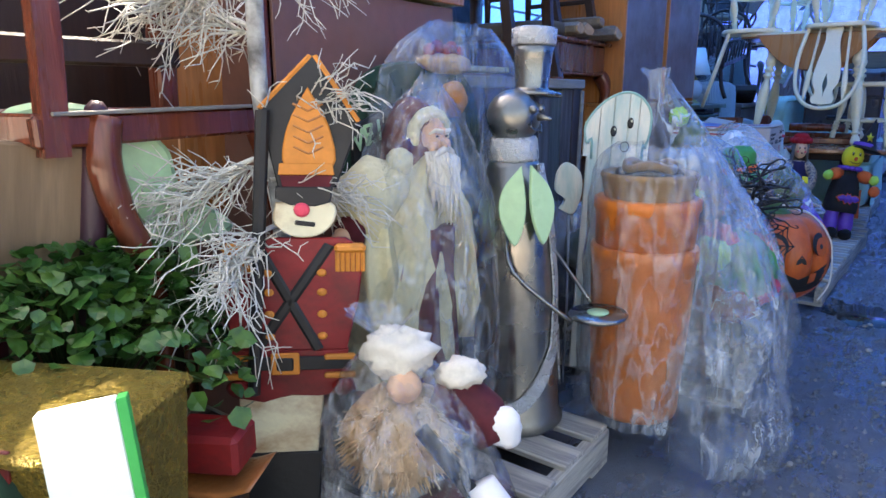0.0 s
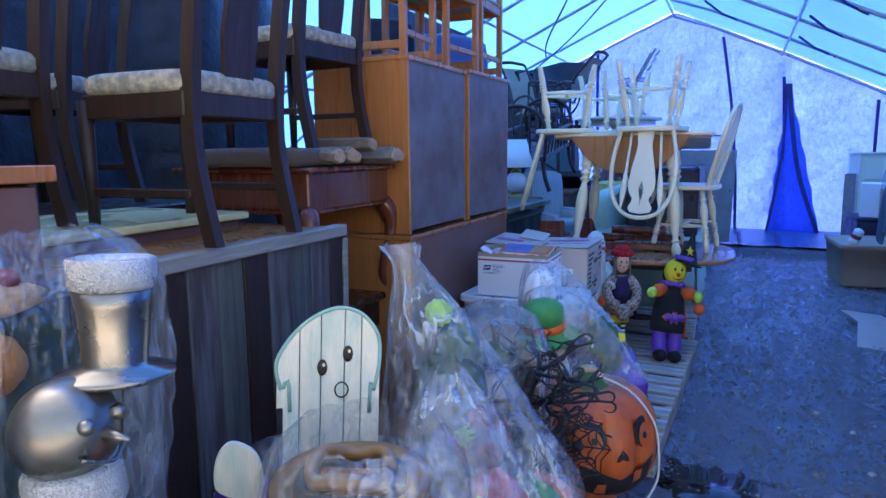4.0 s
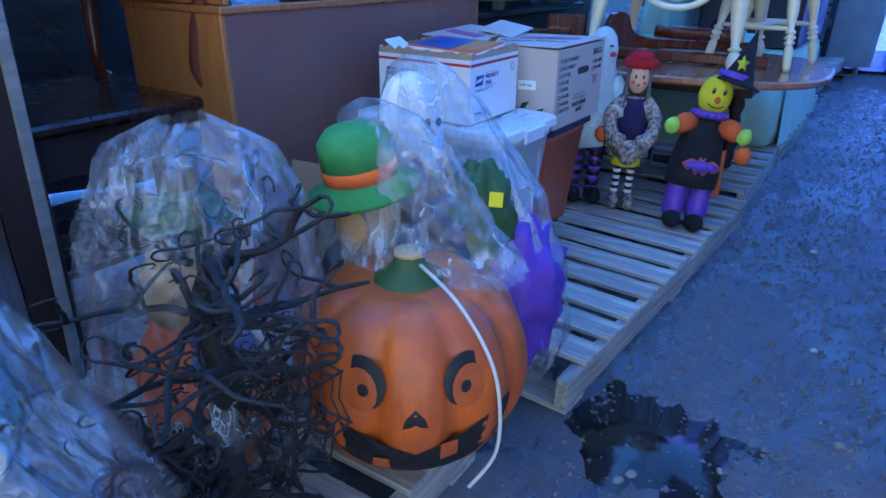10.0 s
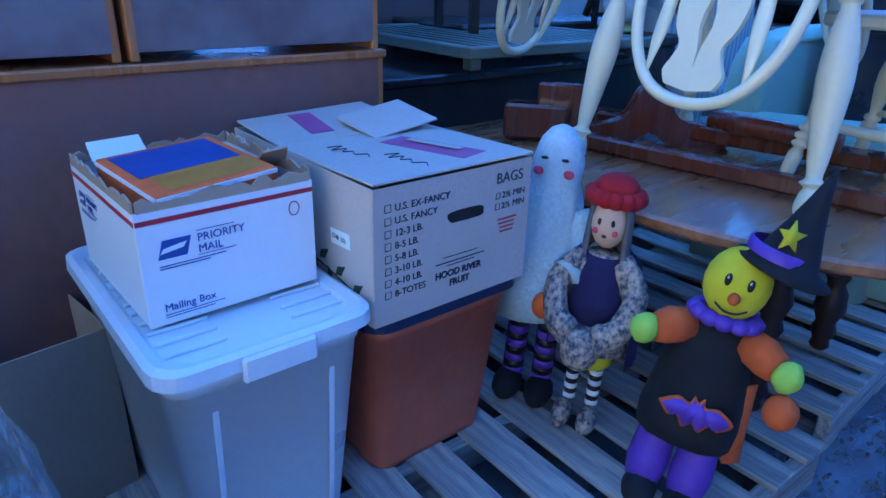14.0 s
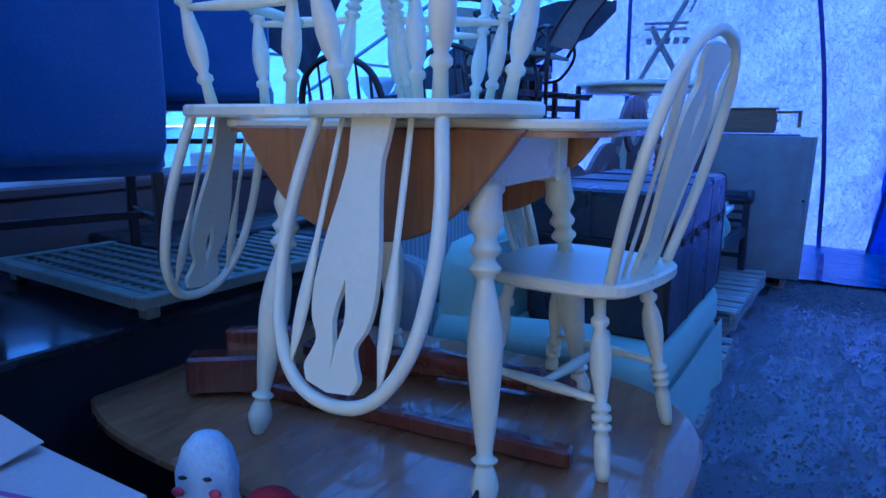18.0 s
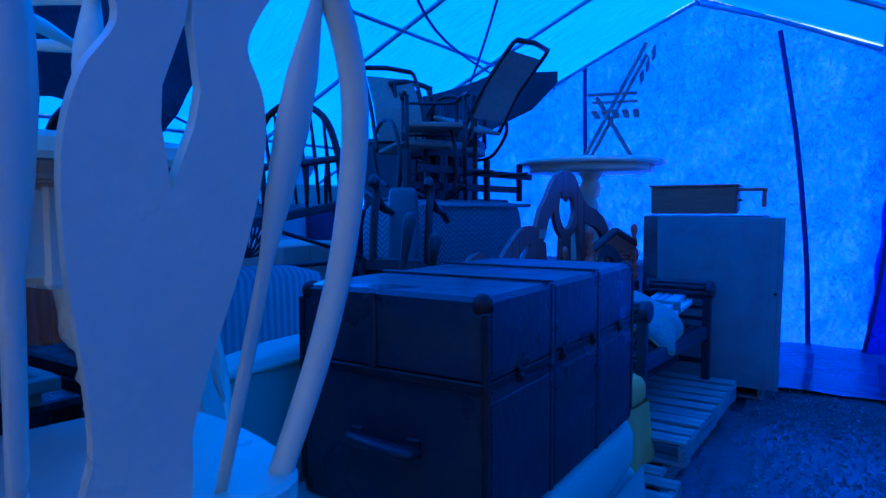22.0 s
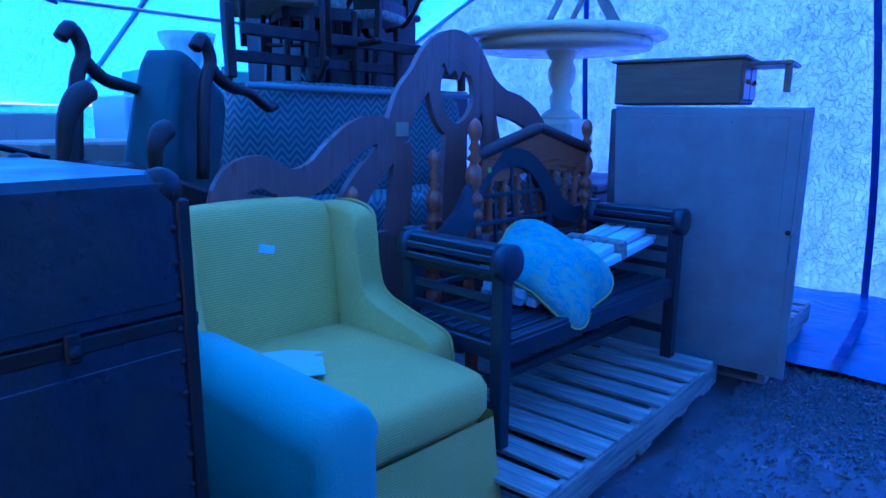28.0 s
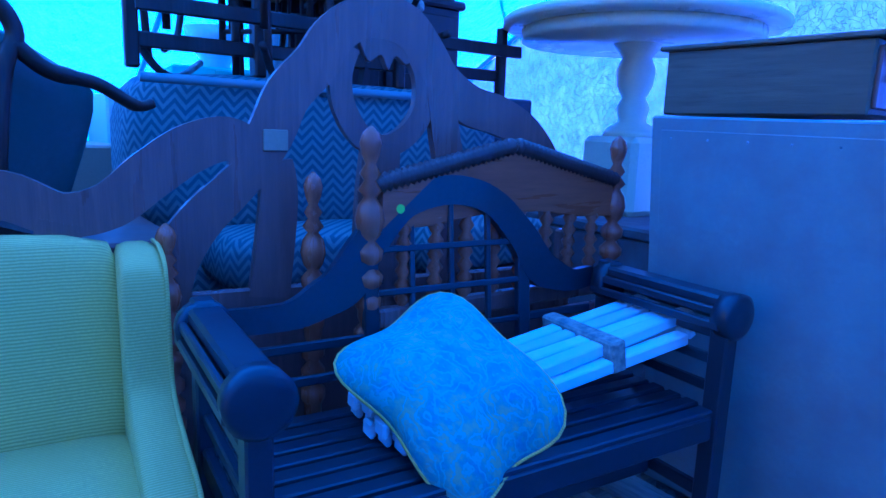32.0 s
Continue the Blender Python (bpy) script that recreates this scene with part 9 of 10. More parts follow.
sh = thing("spindle_headboard", pose(-1.16, 10.38, 0.13, 0, 0, 0), "walnut spindle headboard with a gabled crest", "headboard")
for y in (-0.5, 0.5):
    part("post", leg_lathe(G(M_REDPOST, True), (0, y, 0.0), (0, y, 1.25), [(1.15 * r, z) for r, z in FIN]), sh)
M_REDWALNUT = wood("red_walnut", (0.46, 0.12, 0.05), 0.35, 0.3, (0.6, 0.6, 6), 12, coat=0.2)
part("gable", G(M_REDWALNUT).prism([(-0.47, 0.97), (-0.3, 0.975), (-0.12, 1.0), (0.12, 1.0), (0.3, 0.975), (0.47, 0.97), (0.47, 1.08), (0, 1.19), (-0.47, 1.08)], 0.03, YZ, 0.004), sh, "orange walnut gabled crest")
for sy in (-1, 1):
    part("rope_moulding", leg_lathe(G(M_ROPEWOOD, True), (0.008, sy * 0.49, 1.095), (0.008, 0, 1.208), ROPE, 10), sh)
part("cross_rail", G(M_HEAD).box((0, 0, 0.72), (0.04, 0.96, 0.06), ch=0.008), sh)
for k in range(8):
    part("spindle", leg_lathe(G(M_REDPOST, True), (0, -0.39 + 0.111 * k, 0.74), (0, -0.39 + 0.111 * k, 1.0), SPIN, 10), sh)
part("lower_panel", G(M_HEAD).box((0, 0, 0.45), (0.024, 0.96, 0.42), ch=0.005), sh)
for y, x in ((9.78, -1.30), (9.42, -1.42)):
    single("bedpost", leg_lathe(G(M_REDPOST, True), (0, 0, 0), (0, 0, 1.12 if y > 9.6 else 0.98), FIN), pose(x, y, 0.13), "turned walnut bedpost standing among headboards", "bedpost", "loose bedposts")

# ---- bench, armchair and board ----
up = thing("pallet", pose(-0.97, 9.97, 0.129, 0, 0, -1), "weathered grey pine pallet on another pallet", "pallet", "pallets in a row")
fill_pallet(up, 1.5, 1.2, 9, 0, (2, 3))

bn = thing("garden_bench", pose(-0.83, 10.03, 0.262, 0, 0, 85), "black-stained slatted garden bench with rolled arms", "bench")
BL, BD = 1.26, 0.5
for sx in (-1, 1):
    x = sx * BL / 2
    part("front_leg", G(M_NAVYWOOD).box((x, -BD / 2 + 0.03, 0.32), (0.05, 0.055, 0.64), ch=0.005), bn)
    part("back_leg", G(M_NAVYWOOD).box((x, BD / 2 - 0.03, 0.36), (0.05, 0.055, 0.72), ch=0.005), bn)
    ar = part("arm_rail", G(M_NAVYWOOD).box((x, 0.0, 0.69), (0.075, BD - 0.03, 0.035), ch=0.008).box((x, 0.0, 0.60), (0.03, BD - 0.1, 0.035), ch=0.005), bn)
    for dx, z in ((-0.048, 0.668), (0.048, 0.668), (-0.052, 0.63), (0.052, 0.63)):
        part("arm_slat", G(M_NAVYWOOD).box((x + dx, 0.0, z), (0.016, BD - 0.02, 0.024), ch=0.004), bn)
    for y in (-BD / 2 + 0.01, BD / 2 - 0.04):
        part("arm_roll", G(M_NAVYWOOD, True).lathe([(0.05, -0.028), (0.062, -0.024), (0.064, 0.02), (0.052, 0.026), (0.02, 0.027)], 22, pose(x, y, 0.655, 90, 0, 0)), bn)
    for z in (0.44, 0.52):
        part("side_rail", G(M_NAVYWOOD).box((x, 0, z), (0.022, BD - 0.1, 0.028), ch=0.004), bn)
    part("seat_rail", G(M_NAVYWOOD).box((x, 0, 0.34), (0.03, BD - 0.06, 0.06), ch=0.005), bn)
    part("lower_rail", G(M_NAVYWOOD).box((x, 0, 0.13), (0.025, BD - 0.08, 0.04), ch=0.005), bn)
for y in (-BD / 2 + 0.03, BD / 2 - 0.03):
    part("seat_beam", G(M_NAVYWOOD).box((0, y, 0.335), (BL - 0.05, 0.03, 0.07), ch=0.005), bn)
part("lower_beam", G(M_NAVYWOOD).box((0, -0.02, 0.13), (BL - 0.04, 0.03, 0.045), ch=0.005), bn)
for k in range(8):
    part("seat_slat", G(M_NAVYWOOD).box((0, -BD / 2 + 0.04 + 0.06 * k, 0.378), (BL - 0.01, 0.045, 0.018), ch=0.004), bn)
g = G(M_NAVYWOOD)
B0 = pose(0, BD / 2 - 0.02, 0, 84, 0, 0)
BX = 0.08
ribbon(g, [(-0.63, 0.64), (-0.42, 0.635), (-0.32, 0.67), (-0.25, 0.71), (-0.18, 0.81), (-0.07, 0.915), (0.08, 0.95), (0.22, 0.915), (0.33, 0.81), (0.40, 0.71), (0.46, 0.675), (0.54, 0.65), (0.63, 0.66)], [0.06, 0.07, 0.10, 0.12, 0.10, 0.085, 0.085, 0.085, 0.10, 0.12, 0.10, 0.07, 0.06], 0.03, B0)
part("back_crest", g, bn)
for x in (-0.26, 0.26):
    part("back_stile", G(M_NAVYWOOD).box((x + BX, 0.58, 0), (0.045, 0.40, 0.026), ch=0.004, M=B0), bn)
for x in (-0.13, 0.0, 0.13):
    part("lattice_bar", G(M_NAVYWOOD).box((x + BX, 0.66 + 0.02 * (x == 0), 0), (0.018, 0.46, 0.014), ch=0.003, M=B0), bn)
for z in (0.55, 0.67, 0.79):
    part("lattice_bar", G(M_NAVYWOOD).box((BX, z, 0.004), (0.5, 0.018, 0.012), ch=0.003, M=B0), bn)
for z in (0.46, 0.55):
    for xc, w in ((-0.40, 0.44), (0.48, 0.28)):
        part("back_rail", G(M_NAVYWOOD).box((xc, z, 0), (w, 0.026, 0.018), ch=0.004, M=B0), bn)
part("price_dot", G(M_LIME).lathe([(0.001, -0.0165), (0.013, -0.0165), (0.013, -0.0158), (0.001, -0.0158)], 14, B0 @ pose(-0.09, 0.9, 0.034)), bn, "round lime price sticker")

g = G(M_PAISLEY, True)
rings = []
for k, s in enumerate((0.3, 0.66, 0.86, 0.97, 1.0, 0.97, 0.86, 0.66, 0.3)):
    zz = (k - 4) / 4 * 0.068
    ring = []
    for j in range(56):
        a = 2 * math.pi * j / 56
        c, sn = math.cos(a), math.sin(a)
        q = (abs(c) ** 4 + abs(sn) ** 4) ** (-1 / 4)
        pin = 1 - 0.07 * math.cos(4 * a)
        sag = -0.05 * (0.24 * q * c * s) ** 2 / 0.05 - 0.02 * (c > 0) * (q * c * s) ** 2
        ring.append((0.25 * q * c * s * pin, 0.235 * q * sn * s * pin, zz + sag + 0.016 * noise.noise(Vector((c * 1.5 * s, sn * 1.5 * s, k * 0.2)))))
    rings.append(ring)
PU = Vector((0.88, 0.2, -0.44)).normalized()
PN = PU.cross(Vector((0.2, 0.92, 0.3))).normalized()
PV = PN.cross(PU)
PM = Matrix(((PU.x, PV.x, PN.x, -0.775), (PU.y, PV.y, PN.y, 9.875), (PU.z, PV.z, PN.z, 0.815), (0, 0, 0, 1)))
pl = thing("throw_pillow", PM @ Matrix.Diagonal((0.98, 0.79, 1.0, 1)), "teal and green paisley throw pillow lying on white slats", "pillow")
part("cover", g.loft(rings), pl)
part("piping", G(M_CHARTREUSE, True).tube([p for p in rings[4]] + [rings[4][0]], 0.005, 6), pl, "green corded edge")
wsl = thing("slat_bundle", pose(-0.85, 10.24, 0.735, 0, -9, 84), "tied bundle of white fence slats lying on the bench", "slats")
for k in range(9):
    lay, col = divmod(k, 5)
    x = -0.12 + 0.056 * col + 0.028 * lay
    ln = 0.84 + 0.03 * (k % 3)
    gg = G(M_WHITEPLAS).box((0.02 * (k % 3), x, 0.018 + 0.038 * lay), (ln, 0.046, 0.034), (0, 0, (k % 3 - 1) * 1.5), 0.004)
    for e in range(3):
        gg.box((-ln / 2 - 0.004 - 0.026 * e, x, 0.02 + 0.038 * lay), (0.018, 0.05 - 0.008 * (e % 2), 0.04), (0, 12, 0), 0.006)
    gg.box((ln / 2 + 0.03, x + 0.004, 0.022 + 0.038 * lay), (0.03, 0.05, 0.03), (0, -14, 4), 0.005)
    part("slat", gg, wsl)
part("band", G(M_GREYCLOTH).box((0.16, 0.0, 0.042), (0.05, 0.3, 0.088), ch=0.006), wsl)

ac = thing("armchair", pose(-1.208, 8.972, 0.13, 0, 0, 84.5), "chartreuse ribbed upholstered armchair with a skirt", "armchair")
part("base", cushion(0.75, 0.9, 0.34, M_CHARTREUSE, 14, 0.22), ac).location = (0, -0.1, 0)
part("seat_cushion", cushion(0.67, 0.8, 0.15, M_CHARTREUSE, 16, 0.2), ac).location = (0, -0.20, 0.32)
b = part("backrest", cushion(0.65, 0.17, 0.60, M_CHARTREUSE, 14, 0.25), ac)
b.location, b.rotation_euler = (0, 0.25, 0.33), (radians(-6), 0, 0)
for sx in (-1, 1):
    g = G(M_CHARTREUSE, True)
    prof = [(0.34, 0.0), (0.345, 0.9)] + smooth2([(0.33, 0.925), (0.2, 0.93), (0.10, 0.90), (0.078, 0.82), (0.06, 0.68), (0.02, 0.60), (-0.12, 0.555), (-0.27, 0.525), (-0.32, 0.50), (-0.335, 0.45), (-0.335, 0.36)], 4) + [(-0.335, 0.0)]
    cy, cz = 0.0, 0.4
    ring = lambda x, s: [(x, cy + (p[0] - cy) * s, max(0.0, cz + (p[1] - cz) * s)) for p in prof]
    xo = sx * 0.355
    g.loft([ring(xo - 0.052, 0.94), ring(xo - 0.043, 0.985), ring(xo - 0.02, 1.0), ring(xo + 0.02, 1.0), ring(xo + 0.043, 0.985), ring(xo + 0.052, 0.94)])
    part("wing_arm", g, ac)
    part("piping", G(M_CHARTREUSE, True).tube([(xo - 0.046 * sx * -1, y, z) for y, z in prof[2:-1]], 0.006, 6), ac)
g = G(M_CHARTREUSE, True)
per = [(-0.39, 0.32), (-0.39, -0.33), (-0.345, -0.36), (-0.345, -0.57), (-0.315, -0.6), (0.315, -0.6), (0.345, -0.57), (0.345, -0.36), (0.39, -0.33), (0.39, 0.32)]
rim = []
for a, b2 in zip(per, per[1:]):
    m2 = max(2, int(math.hypot(a[0] - b2[0], a[1] - b2[1]) / 0.022))
    for k in range(m2):
        rim.append((a[0] + (b2[0] - a[0]) * k / m2, a[1] + (b2[1] - a[1]) * k / m2))
wave = lambda k: 0.02 + 0.05 * max(0, noise.noise(Vector((k * 0.16, 2.2, 0)))) + 0.03 * math.sin(k * 0.55)
g.loft([[(x * (1 + f * wave(k)), -0.1 + (y + 0.1) * (1 + f * wave(k)), z) for k, (x, y) in enumerate(rim)] for f, z in ((0, 0.33), (0.3, 0.22), (0.75, 0.1), (1.2, 0.0))], caps=False, closed=False)
part("skirt", g, ac, "gathered skirt hem")
part("price_tag", G(M_CARD).box((-0.02, 0.155, 0.80), (0.06, 0.004, 0.028), (-6, 14, 0), 0.001), ac)
single("paper_sheet", G(M_TOTE).prism([(-0.1, -0.07), (0.08, -0.08), (0.09, 0.02), (0.07, 0.03), (0.10, 0.05), (0.02, 0.08), (-0.08, 0.07)], 0.003), pose(-1.075, 8.81, 0.632, 2, 2, 60) @ Matrix.Diagonal((1.35, 1.35, 1, 1)), "torn pale blue paper on the chair seat", "paper")

bd = thing("fibreboard_panel", pose(-0.52, 11.0, 0.15, 8, 1, 4), "tan fibreboard panel leaning against a cabinet", "panel")
part("panel", G(M_BOARD).box((-0.05, 0, 0.65), (0.84, 0.03, 1.30), ch=0.004), bd)
part("edge_strip", G(M_BOARD).box((0.385, 0.002, 0.65), (0.034, 0.045, 1.30), ch=0.004), bd, "tan edge strip")
part("inset_panel", G(M_BOARD).box((-0.06, -0.0155, 0.655), (0.75, 0.004, 1.21), ch=0.0015), bd)
part("keyhole", G(M_BLACK, True).lathe([(0.002, 0), (0.011, 0), (0.011, 0.004), (0.002, 0.004)], 12, pose(0.355, -0.0235, 0.745, 90, 0, 0)), bd)
for k in range(7):
    part("nail", G(M_PIPE, True).ball((-0.4 + 0.12 * k, -0.0175, 1.235), (0.004, 0.002, 0.004), 6, 4), bd)
part("latch", G(M_PIPE, True).tube([(0.37, -0.02, 0.60), (0.37, -0.035, 0.62), (0.37, -0.035, 0.66), (0.37, -0.02, 0.68)], 0.005, 6), bd)
part("screw", G(M_PIPE, True).ball((0.372, -0.022, 0.74), (0.008, 0.006, 0.008), 8, 5), bd)
single("cabinet", G(M_GREYBACK).box((0, 0, 0.655), (0.9, 0.5, 1.31), ch=0.01), pose(-0.72, 11.42, 0.13), "grey cabinet behind a leaning panel", "cabinet")
M_GREENOAK = wood("dull_oak_grain", (0.17, 0.13, 0.075), 0.45, 0.4, (0.6, 6, 6), 12)
dp = thing("drawer_pedestal", pose(-0.76, 11.16, 1.452, 0, 0, 5), "oak drawer pedestal lying on its side on a cabinet", "drawer unit")
part("body", G(M_GREENOAK).box((0, 0, 0.11), (0.62, 0.34, 0.21), ch=0.006), dp)
part("top", G(M_GREENOAK).box((0, 0, 0.222), (0.66, 0.38, 0.016), ch=0.004), dp)
for k in range(2):
    d = part("drawer_front", G(M_HEAD).box((0.314, -0.08 + 0.16 * k, 0.11), (0.014, 0.14, 0.17), ch=0.004), dp)
    part("pull", G(M_BRASS, True).ball((0.326, -0.08 + 0.16 * k, 0.11), 0.012, 8, 6), d)
part("leg", G(M_GREENOAK).box((0.42, 0.0, 0.19), (0.2, 0.3, 0.02), ch=0.004).box((0.5, -0.12, 0.12), (0.03, 0.03, 0.13), ch=0.004), dp)
single("leaning_sheet", G(mat("bright_blue_plastic", (0.03, 0.12, 0.6), 0.4)).box((0, 0, 0.45), (0.36, 0.02, 0.9), ch=0.006), pose(-0.44, 11.5, 0.262, -4, 0, 6), "bright blue plastic sheet leaning behind the board", "plastic sheet")

# far boxes and lamps on the left
for k, (x, y, z, sx, sy, sz, mt, lab) in enumerate(((-4.3, 9.6, 0, 1.0, 2.0, 0.9, M_WEATHER, "grey trestle stack under boxes"), (-4.4, 9.2, 0.9, 0.5, 0.6, 0.5, M_CARTONW, "white carton on the far stack"), (-4.1, 9.9, 0.9, 0.4, 0.5, 0.62, M_MAILW, "white carton on the far stack"),
                                                    (-3.6, 10.3, 0, 0.5, 0.7, 1.5, M_BLUELID, "blue tote stack in the far row"), (-3.9, 8.3, 0.0, 0.8, 1.0, 1.3, M_CARTONW, "pale cartons stacked in the far row"), (-3.3, 9.2, 0.0, 0.6, 0.8, 1.25, M_KRAFT, "kraft cartons stacked in the far row"),
                                                    (-4.7, 10.6, 0, 0.8, 0.8, 1.75, M_TEAL, "pale green box stack in the far row"), (-3.5, 11.6, 0, 1.2, 1.0, 1.6, M_BLACK, "dark boxes by the gable"))):
    single("carton", G(mt).box((0, 0, sz / 2), (sx, sy, sz), ch=0.012).box((0, 0, sz * 0.5), (sx + 0.012, sy * 0.3, sz * 0.98), ch=0.004), pose(x, y, z, 0, 0, 7 * (k % 3 - 1)), lab, "boxes", "far boxes")
single("glass_bowl", G(M_LAMPGL, True).lathe([(0.08, 0), (0.1, 0.02), (0.1, 0.04), (0.2, 0.2), (0.22, 0.28), (0.2, 0.28), (0.15, 0.16), (0.05, 0.06)], 24), pose(-4.5, 10.5, 1.75), "white glass lamp bowl on a box", "lamp shade")
# Added to cover bright wall showing through the gap; also carries chairs.
chest(pose(-3.05, 6.5, 0.0), 0.5, 1.7, 1.28, M_BACKBOARD, "brown chest added to cover the bright gap behind stacked chairs")

# ---- the right-hand side of the aisle ----
M_TABLEW = wood("grey_table_timber", (0.30, 0.27, 0.24), 0.6, 0.3, (6, 0.6, 6), 10, bump=0.3)


def work_table(m, L, W, H, label):
    ob = thing("work_table", m, label, "table", "work tables")
    for k in range(5):
        part("top_board", G(M_TABLEW).box((-W / 2 + W / 10 + k * W / 5, 0, H - 0.016), (W / 5 - 0.004, L, 0.032), ch=0.004), ob)
    for sx in (-1, 1):
        part("apron", G(M_TABLEW).box((sx * (W / 2 - 0.03), 0, H - 0.085), (0.036, L - 0.02, 0.1), ch=0.004), ob)
        for y in (-L / 2 + 0.12, L / 2 - 0.12):
            part("leg", G(M_TABLEW).box((sx * (W / 2 - 0.07), y, (H - 0.04) / 2), (0.04, 0.09, H - 0.04), ch=0.004).box((sx * (W / 2 - 0.12), y, (H - 0.04) / 2), (0.05, 0.04, H - 0.04), ch=0.004), ob)
    return ob


work_table(pose(1.36, 4.35, 0, 0, 0, -2), 2.2, 0.75, 0.77, "rough grey timber work table on the dirt")
work_table(pose(1.50, 6.75, 0, 0, 0, -3), 2.3, 0.75, 0.78, "rough grey timber work table heaped with clutter")


def heap(name, m, r, mt, label, cat, seed, rough=0.4, freq=2.4):
    return single(name, G(mt, True).ball((0, 0, r[2] * 0.8), r, 22, 12, rough, seed, freq=freq), m, label, cat)


tote(pose(1.25, 9.3, 0, 0, 0, 4), 0.62, 0.85, 0.44, "tan storage bin on the dirt", M_KRAFT, M_KRAFT, 0.88, False)
M_SLATE = plain("slate_cloth", "4a5a6a", 0.9, 0.2)
M_BROWNC = plain("brown_wool_cloth", "7a5a48", 0.95, 0.25)
M_TUB = plain("blue_clear_plastic", "5a9ac8", 0.3, 0.1)


def drape(name, m, w, d, drop, mt, label, seed):
    """A cloth thrown over a heap: a crumpled crown that falls in folds."""
    rings = []
    for k, (s, z) in enumerate(((0.05, 0.0), (0.4, 0.02), (0.75, -0.02), (0.98, -0.06), (1.06, -0.16), (1.08, -drop * 0.6), (1.12, -drop))):
        ring = []
        for j in range(64):
            a = 2 * math.pi * j / 64
            c, sn = math.cos(a), math.sin(a)
            q = (abs(c) ** 3 + abs(sn) ** 3) ** (-1 / 3)
            f = 1 + (0.10 * noise.noise(Vector((c * 2.5, sn * 2.5, seed))) + 0.06 * math.sin(11 * a + seed)) * (k / 6)
            ring.append((w / 2 * q * c * s * f, d / 2 * q * sn * s * f, z + 0.05 * noise.noise(Vector((c * s * 3, sn * s * 3, seed + 3))) + (0.3 * drop * noise.noise(Vector((c * 2, sn * 2, seed + 9))) if k > 4 else 0)))
        rings.append(ring)
    return single(name, G(mt, True).loft(rings, caps=False), m, label, "cloth")


single("carton", G(M_KRAFT).box((0, 0, 0.17), (0.4, 0.5, 0.34), ch=0.005), pose(1.45, 7.72, 0.78, 0, 0, 4), "kraft carton under a thrown cloth", "box")
drape("draped_cloth", pose(1.40, 7.75, 1.17, 0, 0, 5), 0.5, 0.66, 0.5, M_SLATE, "slate grey-green cloth thrown over the table end", 3)
drape("draped_cloth", pose(1.62, 6.95, 1.43, 0, -8, 0), 0.55, 0.8, 0.34, M_BROWNC, "brown wool cloth thrown over piled boxes", 8)
single("carton", G(M_CARTONW).box((0, 0, 0.28), (0.5, 0.7, 0.56), ch=0.005), pose(1.68, 6.95, 0.78, 0, 0, 0), "pale carton under a brown cloth", "box")
heap("cloth_pile", pose(1.24, 8.0, 0.78), (0.09, 0.10, 0.12), M_PINK, "magenta cloth bundle at the table end", "cloth", 9)
tote(pose(1.36, 7.32, 0.78, 0, 0, 4), 0.40, 0.52, 0.30, "pale blue plastic tub with a lid on the table", M_TUB, M_TUB, 0.88, False)
single("carton", G(M_CARTONW).box((0, 0, 0.10), (0.24, 0.26, 0.20), ch=0.004), pose(1.33, 6.92, 0.78, 0, 0, -4), "cream carton on the table", "box")
single("shallow_drawer", G(M_KRAFT).box((0, 0, 0.012), (0.4, 0.5, 0.02), ch=0.003).box((0.19, 0, 0.05), (0.016, 0.5, 0.08), ch=0.003).box((-0.19, 0, 0.05), (0.016, 0.5, 0.08), ch=0.003).box((0, -0.24, 0.05), (0.36, 0.016, 0.08), ch=0.003).box((0, 0.24, 0.05), (0.36, 0.016, 0.08), ch=0.003), pose(1.34, 6.35, 0.78, 0, 0, 3), "shallow tan wooden drawer on the table", "drawer")
single("toolbox", G(M_BLUELID).box((0, 0, 0.15), (0.34, 0.5, 0.30), ch=0.02).box((0, 0, 0.31), (0.36, 0.52, 0.03), ch=0.01), pose(1.46, 6.35, 0.87, 0, 0, -6), "navy plastic toolbox on a drawer", "toolbox")
single("carton", G(M_BLUELID).box((0, 0, 0.12), (0.3, 0.4, 0.24), ch=0.004), pose(1.62, 6.3, 1.21, 0, 8, 10), "navy box tipped on the pile", "box")
heap("cloth_pile", pose(1.55, 6.75, 1.36), (0.08, 0.08, 0.07), M_PINK, "pink cloth ball on the pile", "cloth", 21)
ob2 = open_box(pose(1.36, 5.72, 0.78, 0, 0, -3), 0.34, 0.4, 0.27, M_MAILW, "white_carton", "white carton with a hand hole on the table")
part("hand_hole", G(M_BLACK).box((0, -0.2005, 0.19), (0.09, 0.002, 0.03), ch=0.0005), ob2)
heap("cloth_pile", pose(1.3, 5.3, 0.77), (0.22, 0.24, 0.09), M_BLUEUPH, "dark blue jacket heaped on the table", "cloth", 14)
single("carton", G(M_CARTONW).box((0, 0, 0.36), (0.7, 0.9, 0.72), ch=0.006), pose(2.05, 8.6, 0.8, 0, 0, 3), "large pale carton piled behind the table", "box")
single("carton", G(M_MAILW).box((0, 0, 0.36), (0.7, 0.9, 0.72), ch=0.006), pose(2.1, 7.6, 0.8, 0, 0, -2), "large white carton piled behind the table", "box")
work_table(pose(2.1, 8.1, 0, 0, 0, 0), 2.2, 0.8, 0.8, "grey timber table behind the clutter")
wd = thing("white_dresser", pose(1.75, 11.9, 0, 0, 0, 8), "white painted dresser by the gable", "dresser")
part("body", G(M_WHITEPAINT).box((0, 0, 0.68), (0.62, 0.5, 1.36), ch=0.008), wd)
part("top", G(M_WHITEPAINT).box((0, 0, 1.375), (0.68, 0.56, 0.03), ch=0.008), wd)
